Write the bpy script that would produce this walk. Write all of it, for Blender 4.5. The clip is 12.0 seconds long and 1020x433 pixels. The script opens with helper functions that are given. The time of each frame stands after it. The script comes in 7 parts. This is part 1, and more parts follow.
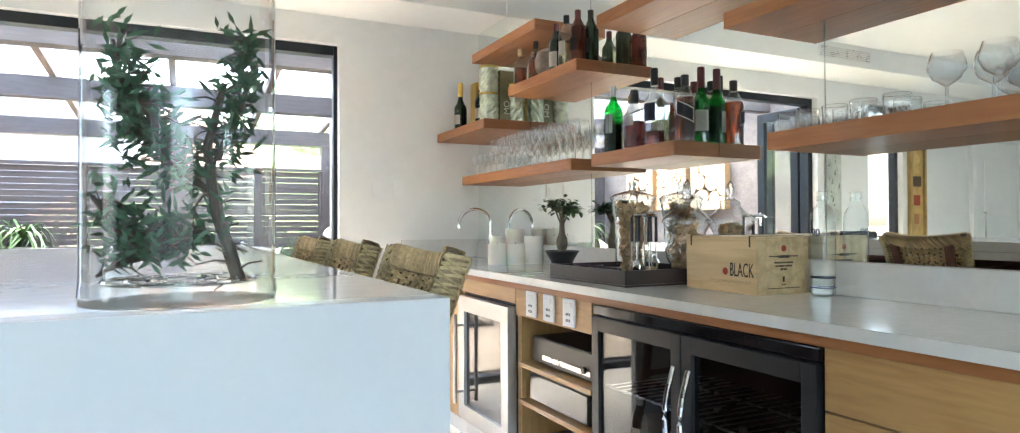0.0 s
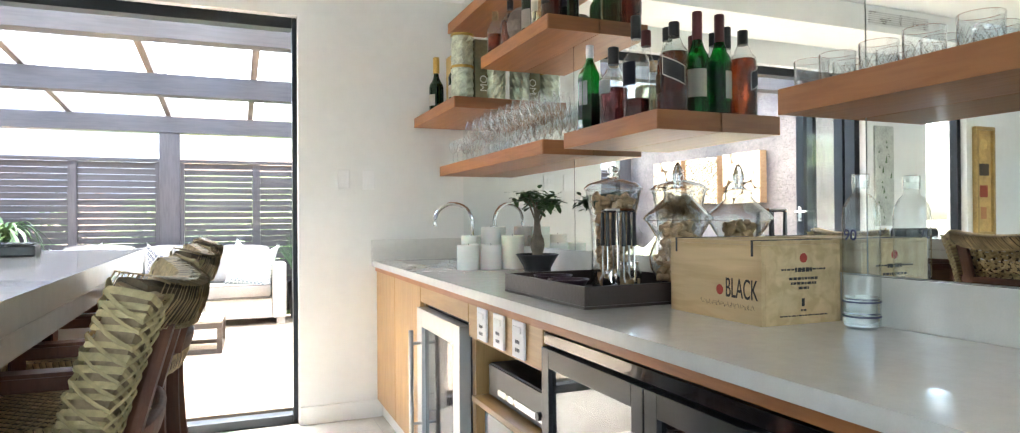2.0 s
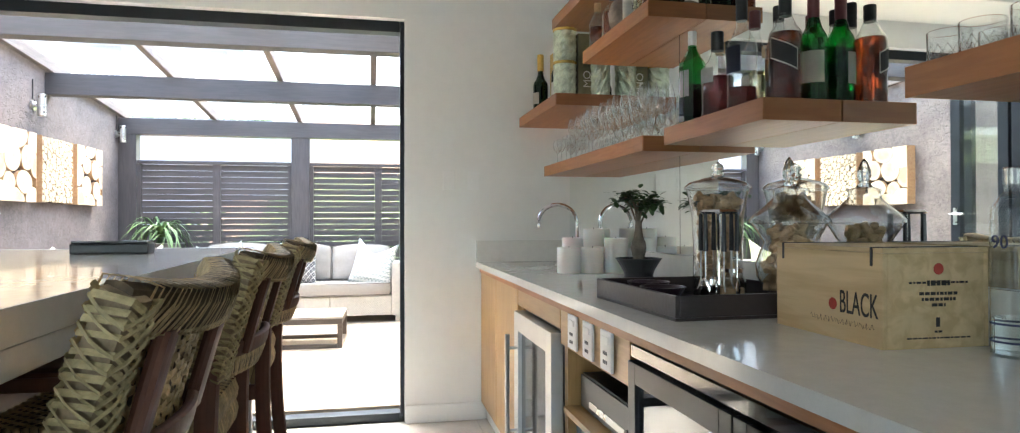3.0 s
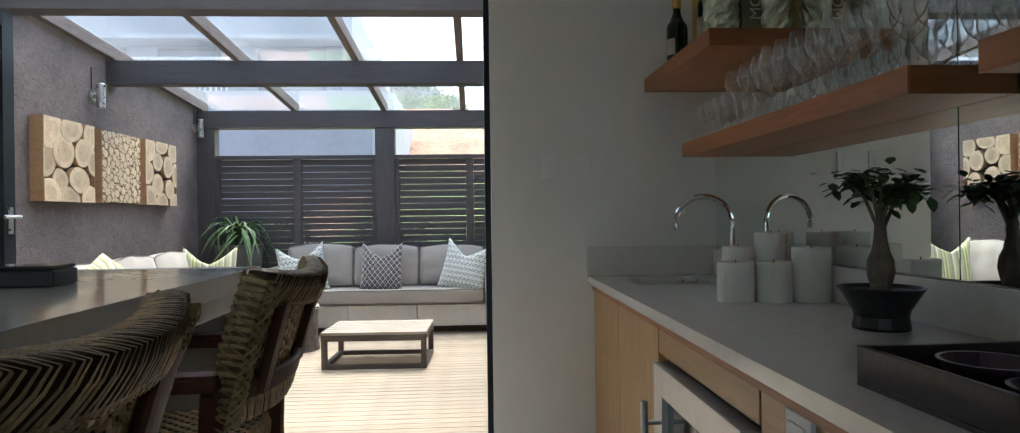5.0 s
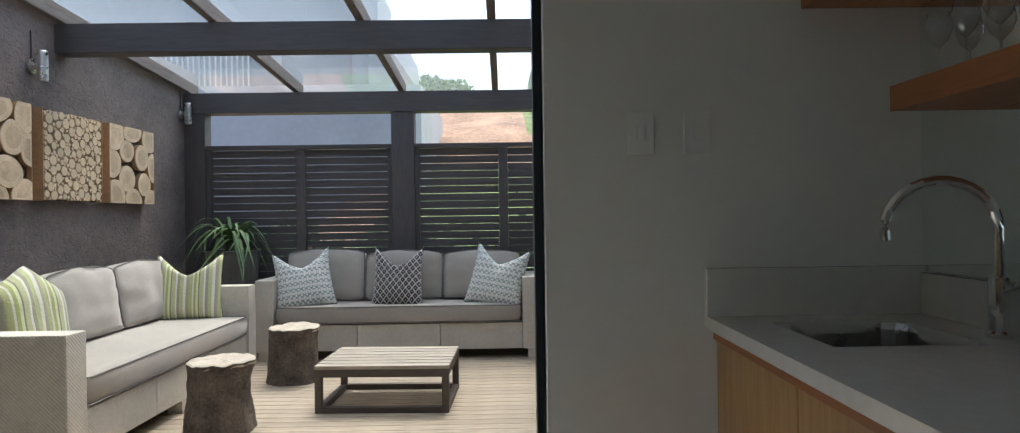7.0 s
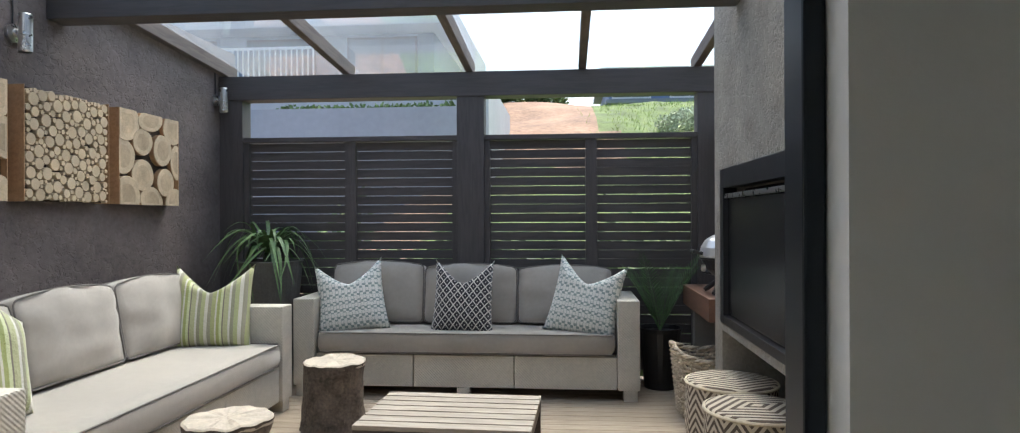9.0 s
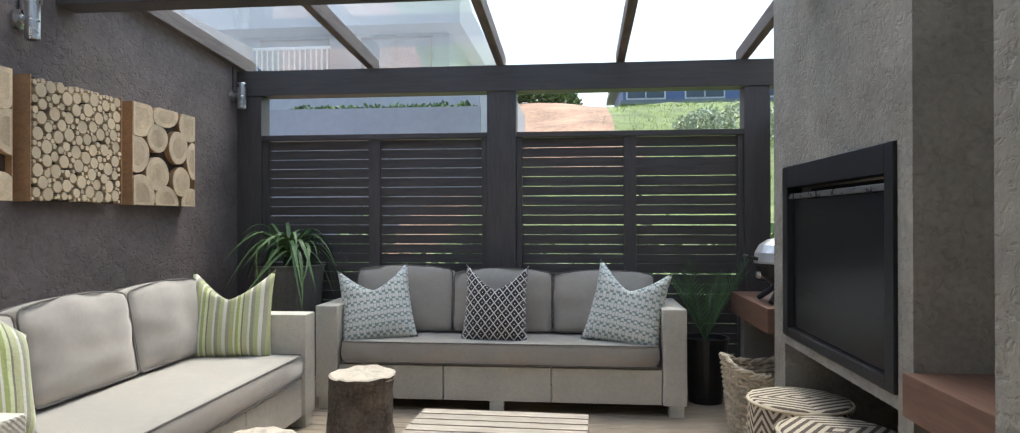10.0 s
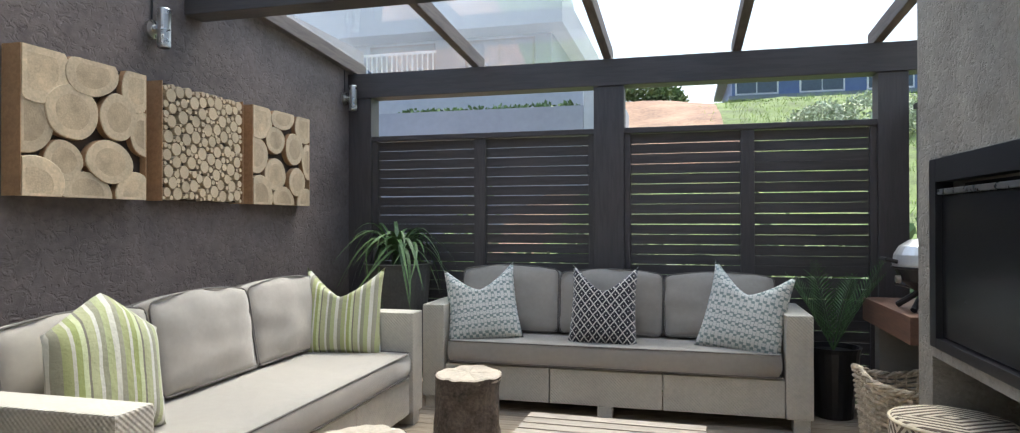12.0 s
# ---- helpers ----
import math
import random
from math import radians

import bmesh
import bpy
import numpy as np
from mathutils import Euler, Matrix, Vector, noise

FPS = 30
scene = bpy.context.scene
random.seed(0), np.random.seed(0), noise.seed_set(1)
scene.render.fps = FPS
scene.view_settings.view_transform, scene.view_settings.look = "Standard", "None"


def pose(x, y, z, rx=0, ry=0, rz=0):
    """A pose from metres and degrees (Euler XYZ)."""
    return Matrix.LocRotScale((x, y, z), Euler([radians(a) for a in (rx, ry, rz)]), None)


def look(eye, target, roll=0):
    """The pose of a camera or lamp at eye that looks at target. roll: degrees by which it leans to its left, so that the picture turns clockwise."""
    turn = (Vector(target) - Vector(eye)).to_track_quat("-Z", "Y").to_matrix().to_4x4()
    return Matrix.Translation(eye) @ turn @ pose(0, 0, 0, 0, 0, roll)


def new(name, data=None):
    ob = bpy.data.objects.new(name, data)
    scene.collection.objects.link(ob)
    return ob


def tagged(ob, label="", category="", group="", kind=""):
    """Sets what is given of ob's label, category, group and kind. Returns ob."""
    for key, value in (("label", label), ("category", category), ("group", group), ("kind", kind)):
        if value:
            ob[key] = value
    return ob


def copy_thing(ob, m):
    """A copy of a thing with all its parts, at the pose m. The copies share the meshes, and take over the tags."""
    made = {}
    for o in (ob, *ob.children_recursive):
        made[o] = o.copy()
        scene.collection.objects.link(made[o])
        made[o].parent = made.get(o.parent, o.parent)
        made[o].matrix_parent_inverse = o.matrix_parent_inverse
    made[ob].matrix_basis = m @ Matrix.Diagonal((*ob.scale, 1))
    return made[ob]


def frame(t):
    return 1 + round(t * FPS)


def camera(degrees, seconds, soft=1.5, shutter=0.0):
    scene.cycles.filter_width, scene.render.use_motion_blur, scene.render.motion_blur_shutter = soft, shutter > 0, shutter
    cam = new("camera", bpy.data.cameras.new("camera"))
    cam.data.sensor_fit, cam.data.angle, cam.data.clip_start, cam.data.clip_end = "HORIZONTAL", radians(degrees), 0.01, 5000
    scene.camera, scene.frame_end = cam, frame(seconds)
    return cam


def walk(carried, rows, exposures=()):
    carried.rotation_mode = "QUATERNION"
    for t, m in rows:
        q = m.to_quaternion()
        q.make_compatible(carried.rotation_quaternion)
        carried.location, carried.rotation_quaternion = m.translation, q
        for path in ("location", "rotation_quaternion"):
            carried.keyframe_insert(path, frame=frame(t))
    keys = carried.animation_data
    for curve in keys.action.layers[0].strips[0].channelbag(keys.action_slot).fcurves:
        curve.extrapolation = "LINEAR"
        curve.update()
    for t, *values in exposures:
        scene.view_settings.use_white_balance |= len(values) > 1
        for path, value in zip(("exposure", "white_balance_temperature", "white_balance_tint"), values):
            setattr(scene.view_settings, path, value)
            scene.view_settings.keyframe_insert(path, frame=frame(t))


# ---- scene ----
# camera and its walk
cam = camera(74.4, 12.0, soft=1.1)
PATH = [
    (0, (0.481, 0.187, 1.186), (1.352, 1.986, 1.209), -0.2),
    (0.5, (0.621, 0.349, 1.19), (1.539, 2.125, 1.204), -0.2),
    (1, (0.794, 0.472, 1.18), (1.716, 2.247, 1.199), 0.0),
    (1.5, (0.96, 0.579, 1.19), (1.839, 2.375, 1.206), -0.1),
    (2, (1.072, 0.633, 1.195), (1.829, 2.484, 1.204), -0.4),
    (2.5, (1.17, 0.673, 1.197), (1.757, 2.585, 1.211), -0.1),
    (3, (1.217, 0.714, 1.194), (1.622, 2.672, 1.209), -0.1),
    (3.5, (1.244, 0.854, 1.183), (1.502, 2.837, 1.202), 0.1),
    (5.5, (1.339, 2.058, 1.227), (1.434, 4.055, 1.223), -0.9),
    (6, (1.326, 2.325, 1.226), (1.399, 4.324, 1.222), -0.9),
    (6.5, (1.324, 2.635, 1.224), (1.372, 4.634, 1.228), -0.7),
    (7, (1.303, 2.943, 1.224), (1.322, 4.943, 1.224), -0.8),
    (9, (1.126, 4.025, 1.277), (0.955, 6.017, 1.279), -0.2),
    (9.5, (1.038, 4.159, 1.278), (0.848, 6.149, 1.283), -0.1),
    (10, (0.933, 4.297, 1.278), (0.733, 6.287, 1.286), -0.1),
    (10.5, (0.862, 4.365, 1.279), (0.64, 6.353, 1.287), -0.1),
    (11, (0.838, 4.374, 1.275), (0.565, 6.356, 1.285), -0.1),
    (11.5, (0.847, 4.391, 1.266), (0.479, 6.357, 1.279), -0.1),
    (12, (0.884, 4.402, 1.266), (0.387, 6.339, 1.277), -0.1),
]
EXPOSURES = [(0, 4.60, 6450, 8), (1.0, 4.90, 6450, 8), (2.0, 4.66, 6450, 8), (2.7, 4.28, 6450, 7), (3.7, 3.40, 6400, 6), (5.3, 2.04, 6300, 5), (6.0, 1.80, 6300, 5), (7.2, 1.58, 6350, 5), (9.0, 1.60, 6400, 5), (12.0, 1.64, 6400, 5)]
walk(cam, [(t, look(eye, target, roll)) for t, eye, target, roll in PATH], EXPOSURES)

# world, sun and the daylight in the windows
world = bpy.data.worlds.new("sky")
scene.world = world
world.use_nodes = True
wn = world.node_tree.nodes
sky = wn.new("ShaderNodeTexSky")
sky.sky_type, sky.sun_disc = "NISHITA", False
sky.sun_elevation, sky.sun_rotation = radians(67), radians(9)
sky.air_density, sky.dust_density = 1.0, 4.8
wn["Background"].inputs["Strength"].default_value = 0.15
world.node_tree.links.new(sky.outputs[0], wn["Background"].inputs[0])

sun = new("sun", bpy.data.lights.new("sun", "SUN"))
sun.data.energy, sun.data.angle, sun.data.color = 0.65, radians(25), (1.0, 0.99, 0.98)
sun.matrix_world = look((0, 0, 0), (-0.06, -0.38, -0.92))


def window_light(x, y, z, target, width, height, watts, color=(0.80, 0.90, 1.0)):
    lamp = new("window_daylight", bpy.data.lights.new("window_daylight", "AREA"))
    lamp.data.shape, lamp.data.size, lamp.data.size_y = "RECTANGLE", width, height
    lamp.data.energy, lamp.data.color = watts, color
    lamp.matrix_world = look((x, y, z), target)
    return lamp


# daylight through the large windows behind and beside the bar
window_light(-0.4, -3.42, 1.35, (-0.4, 0, 1.30), 3.6, 2.0, 1.14, (0.72, 0.86, 1.0))
window_light(-5.12, 0.6, 1.35, (0, 0.6, 1.3), 1.5, 2.0, 0.85)


# materials
def mat(name, color, rough=0.6, metal=0.0, spec=0.5, noise_scale=8.0, vary=0.12, bump=0.0, bump_scale=60.0,
        fine=0.0, fine_scale=250.0, coat=0.0, island=0.0, stretch=(1, 1, 1), sheen=0.0, depth=0.01, plateau=False):
    """A surface with variation at two scales and a fine relief, in object metres."""
    m = bpy.data.materials.new(name)
    m.use_nodes = True
    n, l = m.node_tree.nodes, m.node_tree.links
    b = n["Principled BSDF"]
    b.inputs["Roughness"].default_value = rough
    b.inputs["Metallic"].default_value = metal
    b.inputs["Specular IOR Level"].default_value = spec
    b.inputs["Coat Weight"].default_value = coat
    b.inputs["Sheen Weight"].default_value = sheen
    tc = n.new("ShaderNodeTexCoord")
    mp = n.new("ShaderNodeMapping")
    mp.inputs["Scale"].default_value = stretch
    l.new(tc.outputs["Object"], mp.inputs["Vector"])
    big = n.new("ShaderNodeTexNoise")
    big.inputs["Scale"].default_value, big.inputs["Detail"].default_value = noise_scale, 6
    l.new(mp.outputs[0], big.inputs["Vector"])
    small = n.new("ShaderNodeTexNoise")
    small.inputs["Scale"].default_value, small.inputs["Detail"].default_value = noise_scale * 9, 4
    l.new(mp.outputs[0], small.inputs["Vector"])
    mix = n.new("ShaderNodeMath")
    mix.operation = "MULTIPLY_ADD"
    mix.inputs[1].default_value = 0.6
    l.new(big.outputs["Fac"], mix.inputs[0])
    sc = n.new("ShaderNodeMath")
    sc.operation = "MULTIPLY"
    sc.inputs[1].default_value = 0.4
    l.new(small.outputs["Fac"], sc.inputs[0])
    l.new(sc.outputs[0], mix.inputs[2])
    ramp = n.new("ShaderNodeValToRGB")
    lo = [max(0, c * (1 - 1.6 * vary)) for c in color]
    hi = [min(1, c * (1 + 1.6 * vary)) for c in color]
    ramp.color_ramp.elements[0].position, ramp.color_ramp.elements[0].color = 0.32, (*lo, 1)
    ramp.color_ramp.elements[1].position, ramp.color_ramp.elements[1].color = 0.68, (*hi, 1)
    l.new(mix.outputs[0], ramp.inputs["Fac"])
    out = ramp.outputs["Color"]
    if island:
        oi = n.new("ShaderNodeObjectInfo")
        geo = n.new("ShaderNodeNewGeometry")
        add = n.new("ShaderNodeMath")
        add.operation = "ADD"
        l.new(oi.outputs["Random"], add.inputs[0])
        l.new(geo.outputs["Random Per Island"], add.inputs[1])
        rng = n.new("ShaderNodeMapRange")
        rng.inputs["From Max"].default_value = 2.0
        rng.inputs["To Min"].default_value, rng.inputs["To Max"].default_value = 1 - island, 1 + island
        l.new(add.outputs[0], rng.inputs["Value"])
        hsv = n.new("ShaderNodeHueSaturation")
        l.new(rng.outputs[0], hsv.inputs["Value"])
        l.new(out, hsv.inputs["Color"])
        out = hsv.outputs["Color"]
    l.new(out, b.inputs["Base Color"])
    rr = n.new("ShaderNodeMapRange")
    rr.inputs["To Min"].default_value = max(0.02, rough * 0.88)
    rr.inputs["To Max"].default_value = min(1, rough * 1.12)
    l.new(big.outputs["Fac"], rr.inputs["Value"])
    l.new(rr.outputs[0], b.inputs["Roughness"])
    if bump or fine:
        bn = n.new("ShaderNodeTexNoise")
        bn.inputs["Scale"].default_value, bn.inputs["Detail"].default_value = bump_scale, 5
        l.new(mp.outputs[0], bn.inputs["Vector"])
        bp = n.new("ShaderNodeBump")
        bp.inputs["Strength"].default_value, bp.inputs["Distance"].default_value = bump or fine, depth
        if plateau:
            bn.inputs["Distortion"].default_value = 1.2
            flat = n.new("ShaderNodeMapRange")
            flat.interpolation_type = "SMOOTHSTEP"
            flat.inputs["From Min"].default_value, flat.inputs["From Max"].default_value = 0.36, 0.50
            l.new(bn.outputs["Fac"], flat.inputs["Value"])
            l.new(flat.outputs[0], bp.inputs["Height"])
        else:
            l.new(bn.outputs["Fac"], bp.inputs["Height"])
        last = bp
        if fine:
            fn = n.new("ShaderNodeTexNoise")
            fn.inputs["Scale"].default_value = fine_scale
            l.new(mp.outputs[0], fn.inputs["Vector"])
            fp = n.new("ShaderNodeBump")
            fp.inputs["Strength"].default_value, fp.inputs["Distance"].default_value = fine, 0.003
            l.new(fn.outputs["Fac"], fp.inputs["Height"])
            l.new(bp.outputs[0], fp.inputs["Normal"])
            last = fp
        l.new(last.outputs[0], b.inputs["Normal"])
    return m


def grain(name, color, dark, scale=6.0, axis="X", rough=0.45, coat=0.0, island=0.12, bump=0.15):
    """Wood whose grain runs along one axis."""
    m = mat(name, color, rough, vary=0.10, noise_scale=3, bump=bump, bump_scale=40, coat=coat, island=island)
    n, l = m.node_tree.nodes, m.node_tree.links
    b = n["Principled BSDF"]
    mp = n["Mapping"]
    st = {"X": (0.09, 1, 1), "Y": (1, 0.09, 1), "Z": (1, 1, 0.09)}[axis]
    mp.inputs["Scale"].default_value = st
    wave = n.new("ShaderNodeTexNoise")
    wave.inputs["Scale"].default_value, wave.inputs["Detail"].default_value = scale * 9, 8
    wave.inputs["Distortion"].default_value = 0.6
    l.new(mp.outputs[0], wave.inputs["Vector"])
    cr = n.new("ShaderNodeValToRGB")
    cr.color_ramp.elements[0].position, cr.color_ramp.elements[0].color = 0.42, (0, 0, 0, 1)
    cr.color_ramp.elements[1].position, cr.color_ramp.elements[1].color = 0.62, (1, 1, 1, 1)
    l.new(wave.outputs["Fac"], cr.inputs["Fac"])
    link = b.inputs["Base Color"].links[0]
    src = link.from_socket
    mx = n.new("ShaderNodeMix")
    mx.data_type = "RGBA"
    mx.inputs["B"].default_value = (*dark, 1)
    fac = n.new("ShaderNodeMath")
    fac.operation = "MULTIPLY"
    fac.inputs[1].default_value = 0.55
    l.new(cr.outputs["Color"], fac.inputs[0])
    l.new(fac.outputs[0], mx.inputs["Factor"])
    l.new(src, mx.inputs["A"])
    l.new(mx.outputs["Result"], b.inputs["Base Color"])
    return m


def thin_glass(name, tint=(0.97, 0.99, 0.98), rough=0.0, gloss=1.0):
    """A thin pane: clear through, with the gloss of glass."""
    m = bpy.data.materials.new(name)
    m.use_nodes = True
    n, l = m.node_tree.nodes, m.node_tree.links
    n.remove(n["Principled BSDF"])
    tr = n.new("ShaderNodeBsdfTransparent")
    tr.inputs[0].default_value = (*tint, 1)
    gl = n.new("ShaderNodeBsdfGlossy")
    gl.inputs["Roughness"].default_value = rough
    lw = n.new("ShaderNodeLayerWeight")
    lw.inputs["Blend"].default_value = 0.5
    pw = n.new("ShaderNodeMath")
    pw.operation = "POWER"
    pw.inputs[1].default_value = 4.0
    l.new(lw.outputs["Facing"], pw.inputs[0])
    k = n.new("ShaderNodeMath")
    k.operation, k.use_clamp = "MULTIPLY_ADD", True
    k.inputs[1].default_value, k.inputs[2].default_value = 0.8 * gloss, 0.035 * gloss
    l.new(pw.outputs[0], k.inputs[0])
    mx = n.new("ShaderNodeMixShader")
    l.new(k.outputs[0], mx.inputs[0])
    l.new(tr.outputs[0], mx.inputs[1])
    l.new(gl.outputs[0], mx.inputs[2])
    l.new(mx.outputs[0], n["Material Output"].inputs["Surface"])
    return m


def clear(name, color, rough=0.02, ior=1.45):
    """Solid coloured glass or liquid."""
    m = bpy.data.materials.new(name)
    m.use_nodes = True
    b = m.node_tree.nodes["Principled BSDF"]
    b.inputs["Base Color"].default_value = (*color, 1)
    b.inputs["Transmission Weight"].default_value = 1.0
    b.inputs["Roughness"].default_value = rough
    b.inputs["IOR"].default_value = ior
    return m


def glow(name, color, strength):
    m = bpy.data.materials.new(name)
    m.use_nodes = True
    b = m.node_tree.nodes["Principled BSDF"]
    b.inputs["Base Color"].default_value = (*color, 1)
    b.inputs["Emission Color"].default_value = (*color, 1)
    b.inputs["Emission Strength"].default_value = strength
    return m


def weave(name, color, scale=70.0, rough=0.55, strength=0.9):
    """A fine basket weave: strands over and under in squares."""
    m = mat(name, color, rough, vary=0.08, noise_scale=5)
    n, l = m.node_tree.nodes, m.node_tree.links
    tc = n["Texture Coordinate"]
    sep = n.new("ShaderNodeSeparateXYZ")
    l.new(tc.outputs["Object"], sep.inputs[0])
    waves = []
    add = n.new("ShaderNodeMath")
    add.operation = "ADD"
    l.new(sep.outputs["X"], add.inputs[0])
    l.new(sep.outputs["Y"], add.inputs[1])
    for sock in (add.outputs[0], sep.outputs["Z"]):
        mu = n.new("ShaderNodeMath")
        mu.operation = "MULTIPLY"
        mu.inputs[1].default_value = scale * math.pi
        l.new(sock, mu.inputs[0])
        si = n.new("ShaderNodeMath")
        si.operation = "SINE"
        l.new(mu.outputs[0], si.inputs[0])
        waves.append(si)
    pr = n.new("ShaderNodeMath")
    pr.operation = "MULTIPLY"
    l.new(waves[0].outputs[0], pr.inputs[0])
    l.new(waves[1].outputs[0], pr.inputs[1])
    bp = n.new("ShaderNodeBump")
    bp.inputs["Strength"].default_value, bp.inputs["Distance"].default_value = strength, 0.004
    l.new(pr.outputs[0], bp.inputs["Height"])
    l.new(bp.outputs[0], n["Principled BSDF"].inputs["Normal"])
    return m


def stripes(name, colors, axis="X", scale=1.0):
    """Woven stripes of given colours across one axis; the list gives (position, colour)."""
    m = mat(name, (0.5, 0.5, 0.5), 0.9, vary=0.0, fine=0.4, fine_scale=500, sheen=0.3)
    n, l = m.node_tree.nodes, m.node_tree.links
    sep = n.new("ShaderNodeSeparateXYZ")
    l.new(n["Texture Coordinate"].outputs["Object"], sep.inputs[0])
    mu = n.new("ShaderNodeMath")
    mu.operation = "MULTIPLY"
    mu.inputs[1].default_value = scale
    l.new(sep.outputs[axis], mu.inputs[0])
    fr = n.new("ShaderNodeMath")
    fr.operation = "FRACT"
    l.new(mu.outputs[0], fr.inputs[0])
    cr = n.new("ShaderNodeValToRGB")
    cr.color_ramp.interpolation = "CONSTANT"
    e = cr.color_ramp.elements
    e[0].position, e[0].color = colors[0][0], (*colors[0][1], 1)
    e[1].position, e[1].color = colors[1][0], (*colors[1][1], 1)
    for p, c in colors[2:]:
        q = e.new(p)
        q.color = (*c, 1)
    l.new(fr.outputs[0], cr.inputs["Fac"])
    l.new(cr.outputs["Color"], n["Principled BSDF"].inputs["Base Color"])
    return m


def lattice(name, ground, line, scale=24.0, kind="diamond"):
    """A printed cloth pattern: a diamond lattice with dots, or an interlocking key."""
    m = mat(name, ground, 0.9, vary=0.05, fine=0.4, fine_scale=500, sheen=0.3)
    n, l = m.node_tree.nodes, m.node_tree.links
    sep = n.new("ShaderNodeSeparateXYZ")
    l.new(n["Texture Coordinate"].outputs["Object"], sep.inputs[0])

    def op(kind_, a, b_=None):
        o = n.new("ShaderNodeMath")
        o.operation = kind_
        for i, v in enumerate((a, b_)):
            if v is None:
                continue
            if isinstance(v, (int, float)):
                o.inputs[i].default_value = v
            else:
                l.new(v, o.inputs[i])
        return o.outputs[0]

    u, v = op("MULTIPLY", sep.outputs["X"], scale), op("MULTIPLY", sep.outputs["Z"], scale * 0.8)
    if kind == "diamond":
        a = op("PINGPONG", op("ADD", u, v), 0.5)
        b = op("PINGPONG", op("SUBTRACT", u, v), 0.5)
        edge = op("LESS_THAN", op("MINIMUM", a, b), 0.085)
        dot = op("GREATER_THAN", op("MINIMUM", a, b), 0.41)
        mask = op("MAXIMUM", edge, dot)
    else:
        w = op("PINGPONG", op("MULTIPLY", v, 1.6), 0.5)
        a = op("PINGPONG", op("ADD", u, op("MULTIPLY", op("GREATER_THAN", w, 0.25), 0.55)), 0.5)
        b = op("PINGPONG", op("ADD", v, op("MULTIPLY", op("GREATER_THAN", a, 0.25), 0.4)), 0.5)
        mask = op("MAXIMUM", op("LESS_THAN", a, 0.20), op("LESS_THAN", b, 0.20))
    mx = n.new("ShaderNodeMix")
    mx.data_type = "RGBA"
    mx.inputs["B"].default_value = (*line, 1)
    l.new(mask, mx.inputs["Factor"])
    l.new(n["Principled BSDF"].inputs["Base Color"].links[0].from_socket, mx.inputs["A"])
    l.new(mx.outputs["Result"], n["Principled BSDF"].inputs["Base Color"])
    return m


WHITE = mat("white_wall_paint", (0.78, 0.77, 0.74), 0.75, vary=0.02, noise_scale=2, bump=0.05, bump_scale=120)
CEIL = mat("ceiling_paint", (0.82, 0.81, 0.78), 0.85, vary=0.015, noise_scale=1.5)
SKIRT = mat("skirting_gloss", (0.80, 0.79, 0.76), 0.4, vary=0.02)
TILE = mat("cream_floor_tile", (0.62, 0.57, 0.49), 0.25, vary=0.06, noise_scale=5, bump=0.04, island=0.05)
GROUT = mat("grout", (0.40, 0.37, 0.33), 0.9)
BROWN = mat("brown_textured_plaster", (0.170, 0.140, 0.127), 0.85, vary=0.20, noise_scale=4, bump=0.6, bump_scale=25, fine=0.5, fine_scale=140, stretch=(1, 0.8, 1), depth=0.006, plateau=True)
TAUPE = mat("taupe_textured_plaster", (0.30, 0.275, 0.235), 0.85, vary=0.16, noise_scale=5, bump=0.6, bump_scale=28, fine=0.5, fine_scale=140, stretch=(1, 0.8, 1), depth=0.007, plateau=True)
TAUPE_S = mat("taupe_smooth_plaster", (0.27, 0.25, 0.215), 0.8, vary=0.06, noise_scale=3)
QUARTZ = mat("white_quartz_top", (0.72, 0.70, 0.66), 0.14, vary=0.03, noise_scale=30, coat=0.3)
QUARTZ_B = mat("white_lacquer_panel", (0.72, 0.73, 0.74), 0.22, vary=0.015)
FRAME = mat("charcoal_aluminium", (0.011, 0.0145, 0.020), 0.35, metal=0.3, vary=0.1)
PAINTW = grain("dark_painted_timber", (0.080, 0.070, 0.067), (0.052, 0.046, 0.044), axis="X", rough=0.55)
PAINTZ = grain("dark_painted_post", (0.084, 0.073, 0.071), (0.056, 0.049, 0.048), axis="Z", rough=0.55)
RAFTER = grain("weathered_rafter", (0.17, 0.14, 0.12), (0.08, 0.065, 0.058), axis="Y", rough=0.75)
DECK = grain("weathered_deck_board", (0.42, 0.34, 0.25), (0.24, 0.18, 0.13), axis="X", rough=0.7, island=0.22)
OAK = grain("oak_veneer", (0.50, 0.295, 0.112), (0.38, 0.205, 0.070), axis="Z", rough=0.35, coat=0.1)
CHERRY = grain("cherry_shelf", (0.37, 0.145, 0.046), (0.27, 0.098, 0.030), axis="Y", rough=0.42, coat=0.05)
CHERRYX = grain("cherry_end_lipping", (0.33, 0.128, 0.041), (0.25, 0.09, 0.028), axis="X", rough=0.42, coat=0.05)
OAKY = grain("oak_rail", (0.48, 0.28, 0.106), (0.37, 0.20, 0.068), axis="Y", rough=0.35)
WALNUT = grain("walnut_shelf", (0.16, 0.075, 0.045), (0.10, 0.045, 0.028), axis="Y", rough=0.4, coat=0.1)
CHAIRW = grain("mahogany_leg", (0.15, 0.056, 0.031), (0.09, 0.032, 0.02), axis="Z", rough=0.55)
